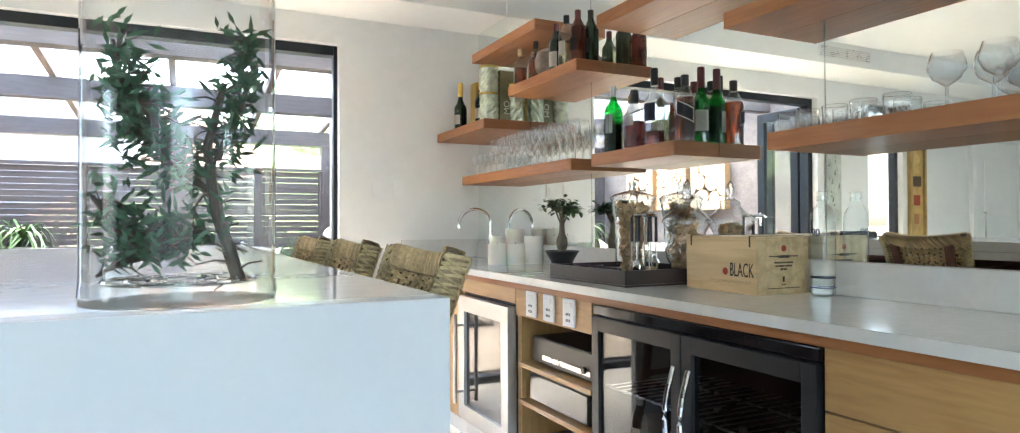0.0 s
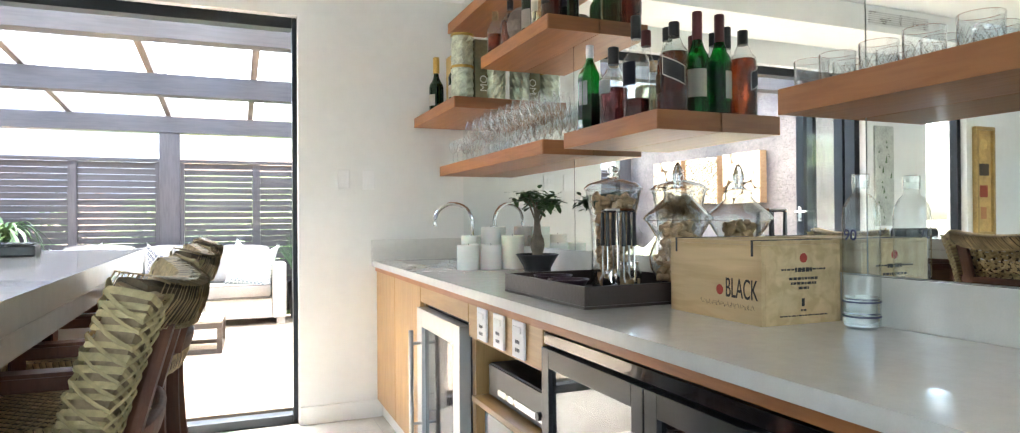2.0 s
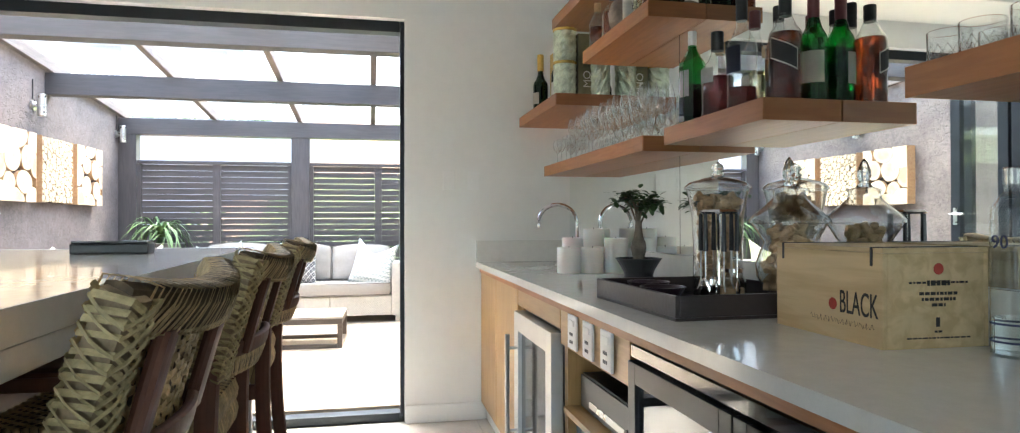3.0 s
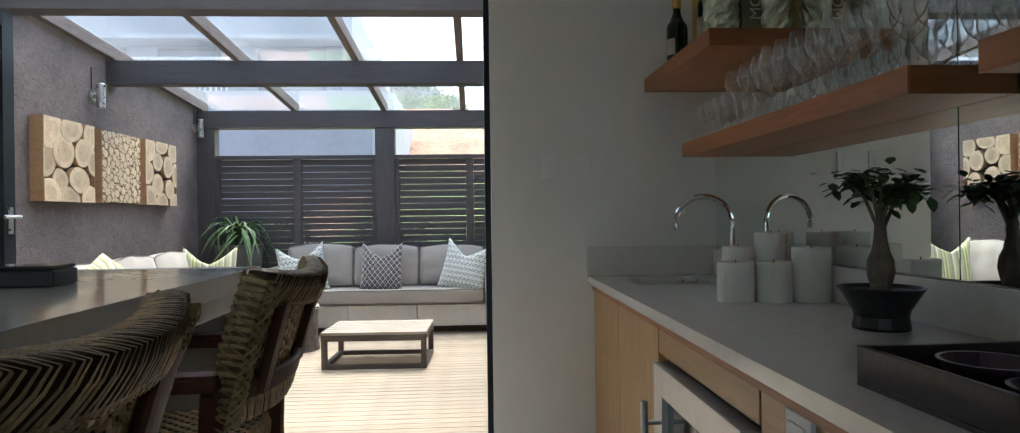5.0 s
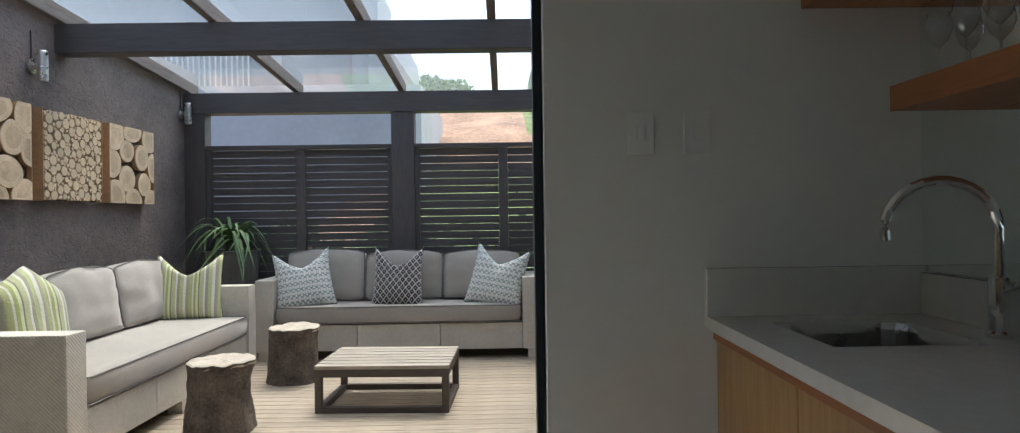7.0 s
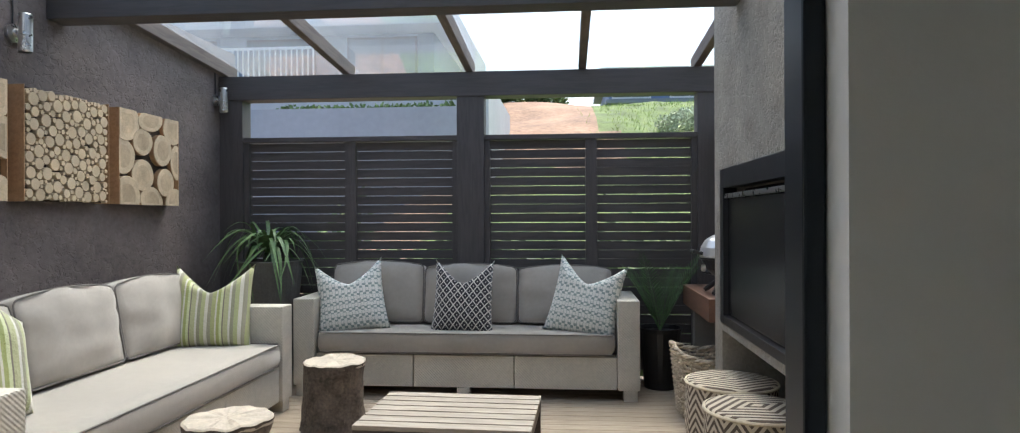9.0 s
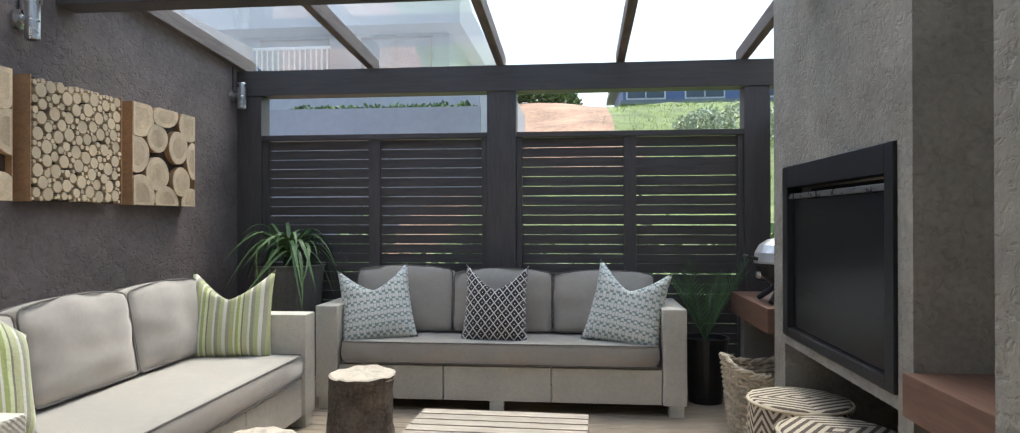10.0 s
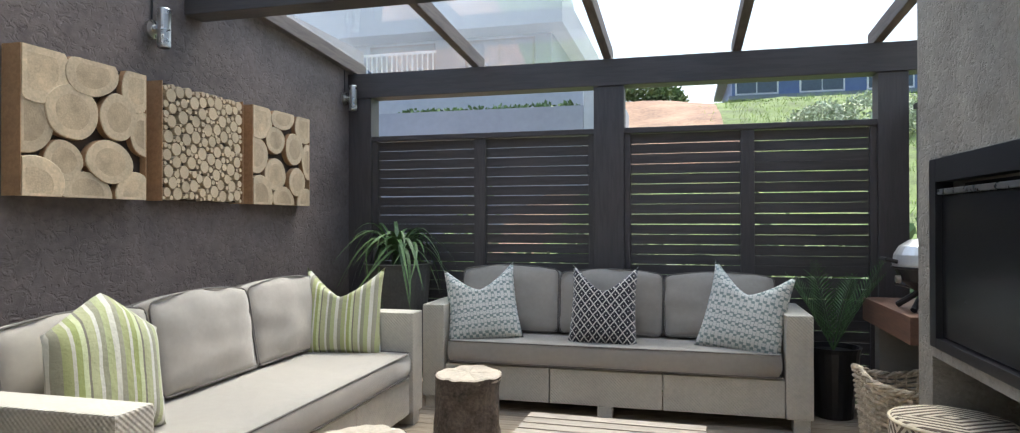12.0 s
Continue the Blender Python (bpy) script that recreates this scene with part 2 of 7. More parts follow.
STRAWC = mat("wrapped_straw_core", (0.34, 0.24, 0.14), 0.7, vary=0.25, noise_scale=14)
STRAWP = mat("pale_wrapping_straw", (0.54, 0.42, 0.21), 0.55, vary=0.2, noise_scale=14, bump=0.3, bump_scale=80, island=0.25)
RATTAND = mat("dark_rattan_core", (0.125, 0.084, 0.046), 0.7, vary=0.25, noise_scale=14)
RATTAN = mat("banana_rattan", (0.58, 0.41, 0.205), 0.55, vary=0.3, noise_scale=14, bump=0.3, bump_scale=80, island=0.38)
WICKERW = weave("white_wicker", (0.60, 0.56, 0.48), 105, 0.55, 0.45)
CUSH = mat("greige_sofa_fabric", (0.405, 0.368, 0.315), 0.95, vary=0.05, noise_scale=4, bump=0.12, bump_scale=9, fine=0.35, fine_scale=420, sheen=0.3)
PIPING = mat("dark_piping", (0.20, 0.18, 0.16), 0.9)
STEEL = mat("brushed_steel", (0.62, 0.61, 0.59), 0.28, metal=1.0, vary=0.05, noise_scale=20)
SATIN = mat("satin_steel_frame", (0.56, 0.55, 0.53), 0.42, metal=0.9, vary=0.03, noise_scale=3)
CHROME = mat("chrome", (0.82, 0.82, 0.82), 0.06, metal=1.0, vary=0.01)
BLACK = mat("black_satin", (0.016, 0.016, 0.018), 0.35, vary=0.1)
BLACKG = mat("black_gloss", (0.010, 0.010, 0.011), 0.10, vary=0.1, coat=0.5)
RUBBER = mat("black_rubber", (0.02, 0.02, 0.02), 0.8)
WHITEP = mat("white_plastic", (0.80, 0.79, 0.77), 0.3, vary=0.01)
GREYP = mat("grey_print", (0.18, 0.18, 0.19), 0.6)
TRAY = mat("dark_brown_tray", (0.045, 0.032, 0.030), 0.35, vary=0.1, bump=0.1)
PINE = grain("pine_crate", (0.66, 0.48, 0.26), (0.44, 0.28, 0.13), axis="Y", rough=0.5, scale=3.5)
CANDLE = mat("ivory_candle_wax", (0.82, 0.80, 0.73), 0.45, vary=0.02)
CANDLE.node_tree.nodes["Principled BSDF"].inputs["Subsurface Weight"].default_value = 0.2
BARK = mat("stump_bark", (0.12, 0.095, 0.075), 0.9, vary=0.45, noise_scale=7, bump=0.9, bump_scale=16, fine=0.6, fine_scale=90)
LOGEND = mat("log_end_grain", (0.60, 0.475, 0.31), 0.7, vary=0.16, noise_scale=11, bump=0.15, bump_scale=60, island=0.16)
LOGHEART = mat("log_heartwood", (0.52, 0.40, 0.255), 0.75, vary=0.18, noise_scale=16, bump=0.15, island=0.2)
# near-black, with the shade between the log slices put into the colour
LOGGAP = mat("log_shadow_gap", (0.05, 0.033, 0.02), 0.9)
BOXSIDE = grain("log_box_side", (0.44, 0.27, 0.14), (0.32, 0.18, 0.09), axis="Y", rough=0.6)
LEAF = mat("succulent_leaf", (0.14, 0.235, 0.085), 0.45, vary=0.3, noise_scale=9, island=0.35)
LEAFD = mat("dark_green_leaf", (0.045, 0.095, 0.030), 0.45, vary=0.3, noise_scale=12, island=0.3)
LEAFM = mat("frond_leaf", (0.075, 0.15, 0.05), 0.5, vary=0.3, noise_scale=12, island=0.3)
POT = mat("grey_pot", (0.10, 0.095, 0.085), 0.8, vary=0.15, bump=0.2)
WILLOW = mat("willow_strand", (0.56, 0.47, 0.35), 0.7, vary=0.25, noise_scale=20, island=0.3)
STRAWL = mat("pale_straw", (0.62, 0.53, 0.38), 0.8, vary=0.15, noise_scale=25, bump=0.4, bump_scale=150)
STRAWD = mat("brown_straw", (0.13, 0.09, 0.06), 0.85, vary=0.15, noise_scale=25, bump=0.4, bump_scale=150)
GLASS = clear("clear_glass", (1, 1, 1), 0.0, 1.45)
PANE = thin_glass("window_pane")
ROOFGLASS = thin_glass("roof_glass", (0.92, 0.96, 0.98), 0.0, 0.9)


def milky(m, amount):
    """A pale translucent film mixed into glass that scatters the daylight; stands in for sky haze."""
    n, l = m.node_tree.nodes, m.node_tree.links
    out = n["Material Output"]
    src = out.inputs["Surface"].links[0].from_socket
    tl = n.new("ShaderNodeBsdfTranslucent")
    tl.inputs[0].default_value = (0.80, 0.86, 0.92, 1)
    nz = n.new("ShaderNodeTexNoise")
    nz.inputs["Scale"].default_value, nz.inputs["Detail"].default_value = 1.7, 7
    rng = n.new("ShaderNodeMapRange")
    rng.inputs["From Min"].default_value, rng.inputs["From Max"].default_value = 0.3, 0.7
    rng.inputs["To Min"].default_value, rng.inputs["To Max"].default_value = amount * 0.5, amount * 1.5
    l.new(nz.outputs["Fac"], rng.inputs["Value"])
    mx = n.new("ShaderNodeMixShader")
    l.new(rng.outputs[0], mx.inputs[0])
    l.new(src, mx.inputs[1])
    l.new(tl.outputs[0], mx.inputs[2])
    l.new(mx.outputs[0], out.inputs["Surface"])


# bluish-white haze of reflected sky, put into the roof panes as a milky film
milky(ROOFGLASS, 0.055)
TUMBLER = thin_glass("drinking_glass", (0.965, 0.975, 0.975), 0.0, 3.4)
JARGLASS = thin_glass("jar_glass", (0.95, 0.965, 0.965), 0.0, 3.6)
MIRROR = mat("mirror_silver", (0.86, 0.90, 0.885), 0.0, metal=1.0, vary=0.0)
MIRROR.node_tree.nodes["Principled BSDF"].inputs["Roughness"].links and MIRROR.node_tree.links.remove(MIRROR.node_tree.nodes["Principled BSDF"].inputs["Roughness"].links[0])
MIRROR.node_tree.nodes["Principled BSDF"].inputs["Roughness"].default_value = 0.01


# building helpers
def part(name, bm, material, parent=None, label=""):
    """Links a bmesh as one mesh object, under a thing or a part if given."""
    me = bpy.data.meshes.new(name)
    bm.to_mesh(me)
    bm.free()
    for mt in (material if isinstance(material, (list, tuple)) else [material]):
        me.materials.append(mt)
    ob = new(name, me)
    if parent is not None:
        ob.parent = parent
    if label:
        ob["label"] = label
    return ob


def thing(name, label, category, m=None, group=""):
    ob = new(name)
    ob.empty_display_size = 0.1
    if m is not None:
        ob.matrix_world = m
    return tagged(ob, label, category, group)


def smooth(ob):
    for p in ob.data.polygons:
        p.use_smooth = True
    return ob


def box(x0, x1, y0, y1, z0, z1, bevel=0.0, segs=2, bm=None):
    bm = bm or bmesh.new()
    g = bmesh.ops.create_cube(bm, size=1.0)
    vs = g["verts"]
    bmesh.ops.transform(bm, verts=vs, matrix=Matrix.Translation(((x0 + x1) / 2, (y0 + y1) / 2, (z0 + z1) / 2))
                        @ Matrix.Diagonal((abs(x1 - x0), abs(y1 - y0), abs(z1 - z0), 1)))
    if bevel:
        es = list({e for v in vs for e in v.link_edges})
        bmesh.ops.bevel(bm, geom=es, offset=bevel, segments=segs, affect="EDGES", profile=0.6)
    return bm


def cyl(r, z0, z1, n=24, r2=None, bm=None, at=(0, 0), caps=True):
    bm = bm or bmesh.new()
    bmesh.ops.create_cone(bm, cap_ends=caps, segments=n, radius1=r, radius2=r if r2 is None else r2, depth=z1 - z0,
                          matrix=Matrix.Translation((at[0], at[1], (z0 + z1) / 2)))
    return bm


def lathe(profile, n=28, bm=None, at=(0, 0, 0)):
    """A turned shape from (radius, height) pairs."""
    bm = bm or bmesh.new()
    rings = []
    for r, z in profile:
        if r < 1e-5:
            rings.append([bm.verts.new((at[0], at[1], at[2] + z))])
        else:
            rings.append([bm.verts.new((at[0] + r * math.cos(2 * math.pi * i / n), at[1] + r * math.sin(2 * math.pi * i / n), at[2] + z)) for i in range(n)])
    for a, b in zip(rings, rings[1:]):
        for i in range(n):
            j = (i + 1) % n
            if len(a) == 1 and len(b) == 1:
                continue
            if len(a) == 1:
                bm.faces.new((a[0], b[j], b[i]))
            elif len(b) == 1:
                bm.faces.new((a[i], a[j], b[0]))
            else:
                bm.faces.new((a[i], a[j], b[j], b[i]))
    bmesh.ops.recalc_face_normals(bm, faces=bm.faces)
    return bm


def tube(points, r, n=8, bm=None, taper=None, caps=True):
    """A round rod along points; taper gives the radius factor at the end."""
    bm = bm or bmesh.new()
    pts = [Vector(p) for p in points]
    rings = []
    up = Vector((0, 0, 1))
    for i, p in enumerate(pts):
        d = (pts[min(i + 1, len(pts) - 1)] - pts[max(i - 1, 0)]).normalized()
        side = d.cross(up)
        if side.length < 0.05:
            side = d.cross(Vector((1, 0, 0)))
        side.normalize()
        nrm = side.cross(d).normalized()
        k = r if taper is None else r * (1 + (taper - 1) * i / max(1, len(pts) - 1))
        rings.append([bm.verts.new(p + k * (math.cos(2 * math.pi * j / n) * side + math.sin(2 * math.pi * j / n) * nrm)) for j in range(n)])
    for a, b in zip(rings, rings[1:]):
        for j in range(n):
            bm.faces.new((a[j], a[(j + 1) % n], b[(j + 1) % n], b[j]))
    if caps:
        bm.faces.new(list(reversed(rings[0])))
        bm.faces.new(rings[-1])
    return bm


def bar(a, b, w, h, bm=None, bevel=0.0):
    """A square bar from a to b."""
    bm = bm or bmesh.new()
    a, b = Vector(a), Vector(b)
    d = b - a
    g = bmesh.ops.create_cube(bm, size=1.0)
    rot = d.to_track_quat("Z", "Y").to_matrix().to_4x4()
    bmesh.ops.transform(bm, verts=g["verts"], matrix=Matrix.Translation((a + b) / 2) @ rot @ Matrix.Diagonal((w, h, d.length, 1)))
    if bevel:
        bmesh.ops.bevel(bm, geom=list({e for v in g["verts"] for e in v.link_edges}), offset=bevel, segments=2, affect="EDGES")
    return bm


def structure(name, bm, material, label="", category=""):
    return tagged(part(name, bm, material), label, category, kind="structure")

# ---------------------------------------------------------------- the bar room
MX = 2.43       # mirror face
WY = 4.745      # end wall face
DZ = 0.06       # deck level
FY = 9.20       # fence face
LX = -1.60      # brown wall face

structure("floor", box(-5.4, 2.65, -3.7, 4.80, -0.2, -0.004), GROUT, "pale cream tiled floor of the bar room", "floor")
structure("ceiling", box(-5.4, 2.65, -3.7, 4.95, 2.78, 2.98), CEIL, "white plastered ceiling with downlights", "ceiling")
# dropped ceiling over the end of the room
structure("ceiling_bulkhead", box(-5.2, 2.43, 4.25, WY, 2.585, 2.78, 0.004), CEIL, "white dropped ceiling band along the end wall", "ceiling")
structure("wall_east", box(2.445, 2.65, -3.7, 4.95, 0, 2.98), WHITE, "white wall behind the mirror", "wall")


def wall_with_openings(name, axis, face, back, a0, a1, z1, openings, material, label):
    """A thick wall along an axis, with holes (a0, a1, z0, z1) through it."""
    bm = bmesh.new()
    cuts = sorted({a0, a1, *(v for o in openings for v in o[:2])})
    for s, e in zip(cuts, cuts[1:]):
        mid = (s + e) / 2
        zs = [0.0]
        for o in openings:
            if o[0] < mid < o[1]:
                zs += [o[2], o[3]]
        zs.append(z1)
        for lo, hi in zip(zs[::2], zs[1::2]):
            if hi - lo > 1e-4:
                if axis == "x":
                    box(s, e, face, back, lo, hi, bm=bm)
                else:
                    box(face, back, s, e, lo, hi, bm=bm)
    bmesh.ops.remove_doubles(bm, verts=bm.verts, dist=0.0005)
    return structure(name, bm, material, label, "wall")


wall_with_openings("wall_north", "x", WY, 4.93, -5.4, 2.445, 2.98, [(-2.42, -1.88, 0.25, 2.40), (-1.14, 1.415, 0.0, 2.40)], WHITE,
                   "white painted end wall with a wide opening to the patio")
wall_with_openings("wall_south", "x", -3.7, -3.5, -5.4, 2.65, 2.98, [(-2.3, 1.5, 0.3, 2.4)], WHITE, "white wall with a wide window")
wall_with_openings("wall_west", "y", -5.4, -5.2, -3.7, 4.93, 2.98, [(-0.2, 1.4, 0.3, 2.4)], WHITE, "white wall with a tall window")

# skirting on the end wall
sk = box(1.417, 1.895, WY - 0.016, WY - 0.001, 0, 0.105, 0.004)
structure("baseboard", sk, SKIRT, "white painted skirting board", "baseboard")
structure("baseboard", box(-3.55, -1.14, WY - 0.016, WY - 0.001, 0, 0.105, 0.004), SKIRT, "white painted skirting board", "baseboard")

# door frame of the patio opening, charcoal aluminium, with its folded leaves
door = tagged(thing("door_1", "charcoal aluminium folding door folded open to the patio", "door"), kind="structure")
part("door_frame_side", box(1.388, 1.4135, 4.80, 4.868, 0.02, 2.40, 0.004), FRAME, door)
part("jamb_cover", box(1.4105, 1.4140, 4.8685, 4.932, 0.02, 2.40), FRAME, door)
part("door_frame_side", box(-1.139, -1.08, 4.80, 4.90, 0.02, 2.40, 0.004), FRAME, door)
part("door_frame_head", box(-1.08, 1.3875, 4.80, 4.90, 2.335, 2.40, 0.004), FRAME, door)
part("door_track", box(-1.08, 1.3875, 4.80, 4.90, 0.0, 0.05, 0.004), FRAME, door, "charcoal floor track of the folding door")
for px in (-1.13, -1.245):
    leaf = bmesh.new()
    box(px, px + 0.045, 4.93, 5.02, 0.09, 2.33, 0.003, bm=leaf)
    box(px, px + 0.045, 5.36, 5.45, 0.09, 2.33, 0.003, bm=leaf)
    box(px, px + 0.045, 5.02, 5.36, 2.24, 2.33, 0.003, bm=leaf)
    box(px, px + 0.045, 5.02, 5.36, 0.09, 0.19, 0.003, bm=leaf)
    lf = part("door_leaf", leaf, FRAME, door)
    part("pane", box(px + 0.018, px + 0.026, 5.02, 5.36, 0.19, 2.24), PANE, lf).visible_shadow = False
    if px > -1.2:
        hb = bar((px + 0.045, 5.405, 1.16), (px + 0.045, 5.405, 1.30), 0.012, 0.035)
        tube([(px + 0.05, 5.405, 1.25), (px + 0.10, 5.405, 1.25), (px + 0.10, 5.28, 1.25)], 0.009, bm=hb)
        part("handle", hb, STEEL, lf, "satin steel lever handle")

# mirror in panels over the counter, up to the ceiling
mir = thing("wall_mirror", "large frameless mirror in panels behind the bar shelves", "mirror")
for y0, y1 in ((3.215, 4.742), (1.765, 3.211), (0.35, 1.761), (-1.1, 0.346)):
    part("mirror_panel", box(MX, 2.444, y0, y1, 1.062, 2.78), MIRROR, mir)

# windows behind and beside the camera
for nm, fr in (("window_1", (-2.3, 1.5, -3.66, -3.54, 0)), ("window_2", (-0.2, 1.4, -5.36, -5.24, 1)), ("window_3", (-2.42, -1.88, 4.80, 4.87, 2))):
    a0, a1, b0, b1, side = fr
    win = tagged(thing(nm, "large charcoal framed window", "window"), kind="structure")
    steps = (3, 2, 1)[side]
    side %= 2
    w = (a1 - a0) / steps
    for i in range(steps):
        for lo, hi, z0, z1 in ((a0 + i * w, a0 + i * w + 0.05, 0.3, 2.4), (a0 + (i + 1) * w - 0.05, a0 + (i + 1) * w, 0.3, 2.4),
                               (a0 + i * w + 0.05, a0 + (i + 1) * w - 0.05, 0.3, 0.36), (a0 + i * w + 0.05, a0 + (i + 1) * w - 0.05, 2.34, 2.4)):
            part("window_frame", box(lo, hi, b0, b1, z0, z1) if side == 0 else box(b0, b1, lo, hi, z0, z1), FRAME, win)
        mid = (b0 + b1) / 2
        lo, hi = a0 + i * w + 0.05, a0 + (i + 1) * w - 0.05
        pn = part("pane", box(lo, hi, mid, mid + 0.006, 0.36, 2.34) if side == 0 else box(mid, mid + 0.006, lo, hi, 0.36, 2.34), PANE, win)
        pn.visible_shadow = False

# interior door on the end wall, seen in the mirror
idoor = tagged(thing("door_2", "white painted panel door with a steel pull handle", "door"), kind="structure")
part("door_leaf", box(-4.45, -3.66, WY - 0.04, WY - 0.002, 0.01, 2.1, 0.004), SKIRT, idoor)
for x0, x1 in ((-4.54, -4.455), (-3.655, -3.57)):
    part("door_frame_side", box(x0, x1, WY - 0.05, WY - 0.001, 0, 2.19, 0.004), SKIRT, idoor)
part("door_frame_head", box(-4.454, -3.656, WY - 0.05, WY - 0.001, 2.105, 2.19, 0.004), SKIRT, idoor)
for z0, z1 in ((0.2, 0.95), (1.05, 1.95)):
    part("door_panel", box(-4.32, -3.79, WY - 0.048, WY - 0.0405, z0, z1, 0.004), SKIRT, idoor)
part("handle", tube([(-3.73, WY - 0.04, 0.9), (-3.73, WY - 0.09, 0.9), (-3.73, WY - 0.09, 1.3), (-3.73, WY - 0.04, 1.3)], 0.011), STEEL, idoor, "straight steel pull handle")

# ---------------------------------------------------------------- the patio shell
structure("ground", box(-250, 250, 4.96, 300, -0.35, -0.12), mat("soil_ground", (0.16, 0.13, 0.08), 0.95, vary=0.3, noise_scale=0.6, bump=0.6, bump_scale=8),
          "bare soil ground around the house", "ground")
wall_with_openings("wall_brown", "y", LX - 0.22, LX, 4.931, FY + 0.15, 2.62, [], BROWN, "dark brown wall of rough textured plaster")

# taupe braai wall on the other side, with the open hearth below the grill
BX = 1.97
bm = bmesh.new()
box(BX, 2.75, 6.50, 6.60, 0, 3.2, bm=bm)
box(BX, 2.75, 7.80, 7.98, 0, 3.2, bm=bm)
box(BX, 2.75, 6.60, 7.80, 1.535, 3.2, bm=bm)
box(BX, 2.75, 6.60, 7.80, 0.655, 0.70, bm=bm)
box(2.62, 2.75, 6.60, 7.80, 0, 0.655, bm=bm)
bmesh.ops.remove_doubles(bm, verts=bm.verts, dist=0.0005)
structure("wall_braai", bm, TAUPE, "taupe textured plaster wall around a built-in grill", "wall")
structure("wall_alcove", box(2.36, 2.75, 5.546, 6.498, 0, 3.2), TAUPE_S, "smooth taupe back wall of the alcove", "wall")
structure("wall_pier", box(1.655, 2.75, 4.935, 5.545, 0, 3.2), TAUPE, "taupe textured plaster pier beside the door", "wall")
structure("wall_alcove_far", box(2.45, 2.75, 7.982, FY, 0, 1.0), TAUPE_S, "low taupe plaster wall behind the ledge", "wall")

# deck
deck_base = structure("deck", box(LX + 0.002, 2.44, 4.935, FY + 0.1, -0.05, DZ - 0.034), BLACK, "weathered grey-brown timber deck of narrow boards", "deck")

# pergola: beams, rafters, glass roof
RISE = 0.075   # the roof climbs towards the house


def roof_z(y):
    return 2.385 + (9.15 - y) * RISE


perg = thing("pergola", "dark painted timber pergola with a glass roof", "pergola")
for y0, y1, h in ((9.08, 9.24, 0.185), (7.33, 7.47, 0.19), (5.75, 5.89, 0.19)):
    zt = roof_z((y0 + y1) / 2)
    part("beam", box(LX + 0.002, 2.9 if y0 > 9 else 1.968, y0, y1, zt - h, zt, 0.004), PAINTW, perg, "dark painted cross beam")
for x in (-1.555, -0.58, 0.38, 1.24, 2.09):
    part("rafter", bar((x, 9.24, roof_z(9.24) + 0.05), (x, 4.95, roof_z(4.95) + 0.05), 0.055, 0.098, bevel=0.003), RAFTER, perg)
for x0, x1 in ((-1.56, -0.585), (-0.575, 0.375), (0.385, 1.235), (1.245, 2.085), (2.095, 2.9)):
    bm = bmesh.new()
    zs = [(y, roof_z(y) + 0.102) for y in (9.5, 4.95)]
    g = bmesh.ops.create_cube(bm, size=1.0)["verts"]
    for v in g:
        y, z = zs[0] if v.co.y > 0 else zs[1]
        v.co = (x1 if v.co.x > 0 else x0, y, z + (0.008 if v.co.z > 0 else 0))
    part("roof_pane", bm, ROOFGLASS, perg, "clear roof glass").visible_shadow = False
for x0, x1 in ((-1.597, -1.41), (0.285, 0.495), (2.085, 2.26)):
    part("post", box(x0, x1, 9.09, 9.23, DZ, roof_z(9.16) - 0.186, 0.004), PAINTZ, perg, "dark painted post")

# slatted fence panels between the posts
for i, (x0, xm, x1) in enumerate(((-1.409, -0.555, 0.284), (0.496, 1.305, 2.084))):
    fence = thing("fence_panel", "dark brown painted screen of horizontal timber slats", "fence", group="slatted screens")
    for a, b in ((x0, x0 + 0.04), (xm - 0.043, xm + 0.043), (x1 - 0.04, x1)):
        part("stile", box(a, b, 9.115, 9.18, DZ, 1.865, 0.003), PAINTZ, fence)
    part("cap_rail", box(x0, x1, 9.10, 9.195, 1.867, 1.905, 0.004), PAINTW, fence)
    for a, b in ((x0 + 0.041, xm - 0.044), (xm + 0.044, x1 - 0.041)):
        sm = bmesh.new()
        box(a, b, -0.009, 0.009, -0.0325, 0.0325, bm=sm)
        me = bpy.data.meshes.new("slat")
        sm.to_mesh(me)
        sm.free()
        me.materials.append(PAINTW)
        z, k = 1.828, 0
        while z > 0.15:
            s = new("slat", me)
            s.parent = fence
            s.matrix_basis = pose(random.uniform(-0.0005, 0.0005), 9.15, z, random.uniform(-3, 3), random.uniform(-0.12, 0.12), 0)
            z -= 0.0695
# side screen beyond the ledge
side = thing("fence_panel", "dark brown painted side screen seen end on", "fence", group="slatted screens")
part("stile", box(2.29, 2.36, 9.0, 9.06, DZ, 1.95, 0.003), PAINTZ, side)
part("cap_rail", box(2.28, 2.37, 7.99, 9.08, 1.952, 1.985, 0.003), PAINTW, side)
for k in range(22):
    part("slat", box(2.315, 2.335, 8.0, 8.999, 1.885 - k * 0.0695, 1.946 - k * 0.0695), PAINTW, side)

# ---------------------------------------------------------------- the counter run
CZ = 0.95
FX = 1.87
counter = thing("worktop", "long white quartz worktop with an upstand", "worktop")
bm = bmesh.new()
for x0, x1, y0, y1 in ((1.84, MX - 0.002, 0.0, 4.30), (1.84, MX - 0.002, 4.62, WY - 0.002), (1.84, 1.97, 4.30, 4.62), (2.29, MX - 0.002, 4.30, 4.62)):
    box(x0, x1, y0, y1, CZ - 0.032, CZ, bm=bm)
bmesh.ops.remove_doubles(bm, verts=bm.verts, dist=0.0005)
part("slab", bm, QUARTZ, counter)
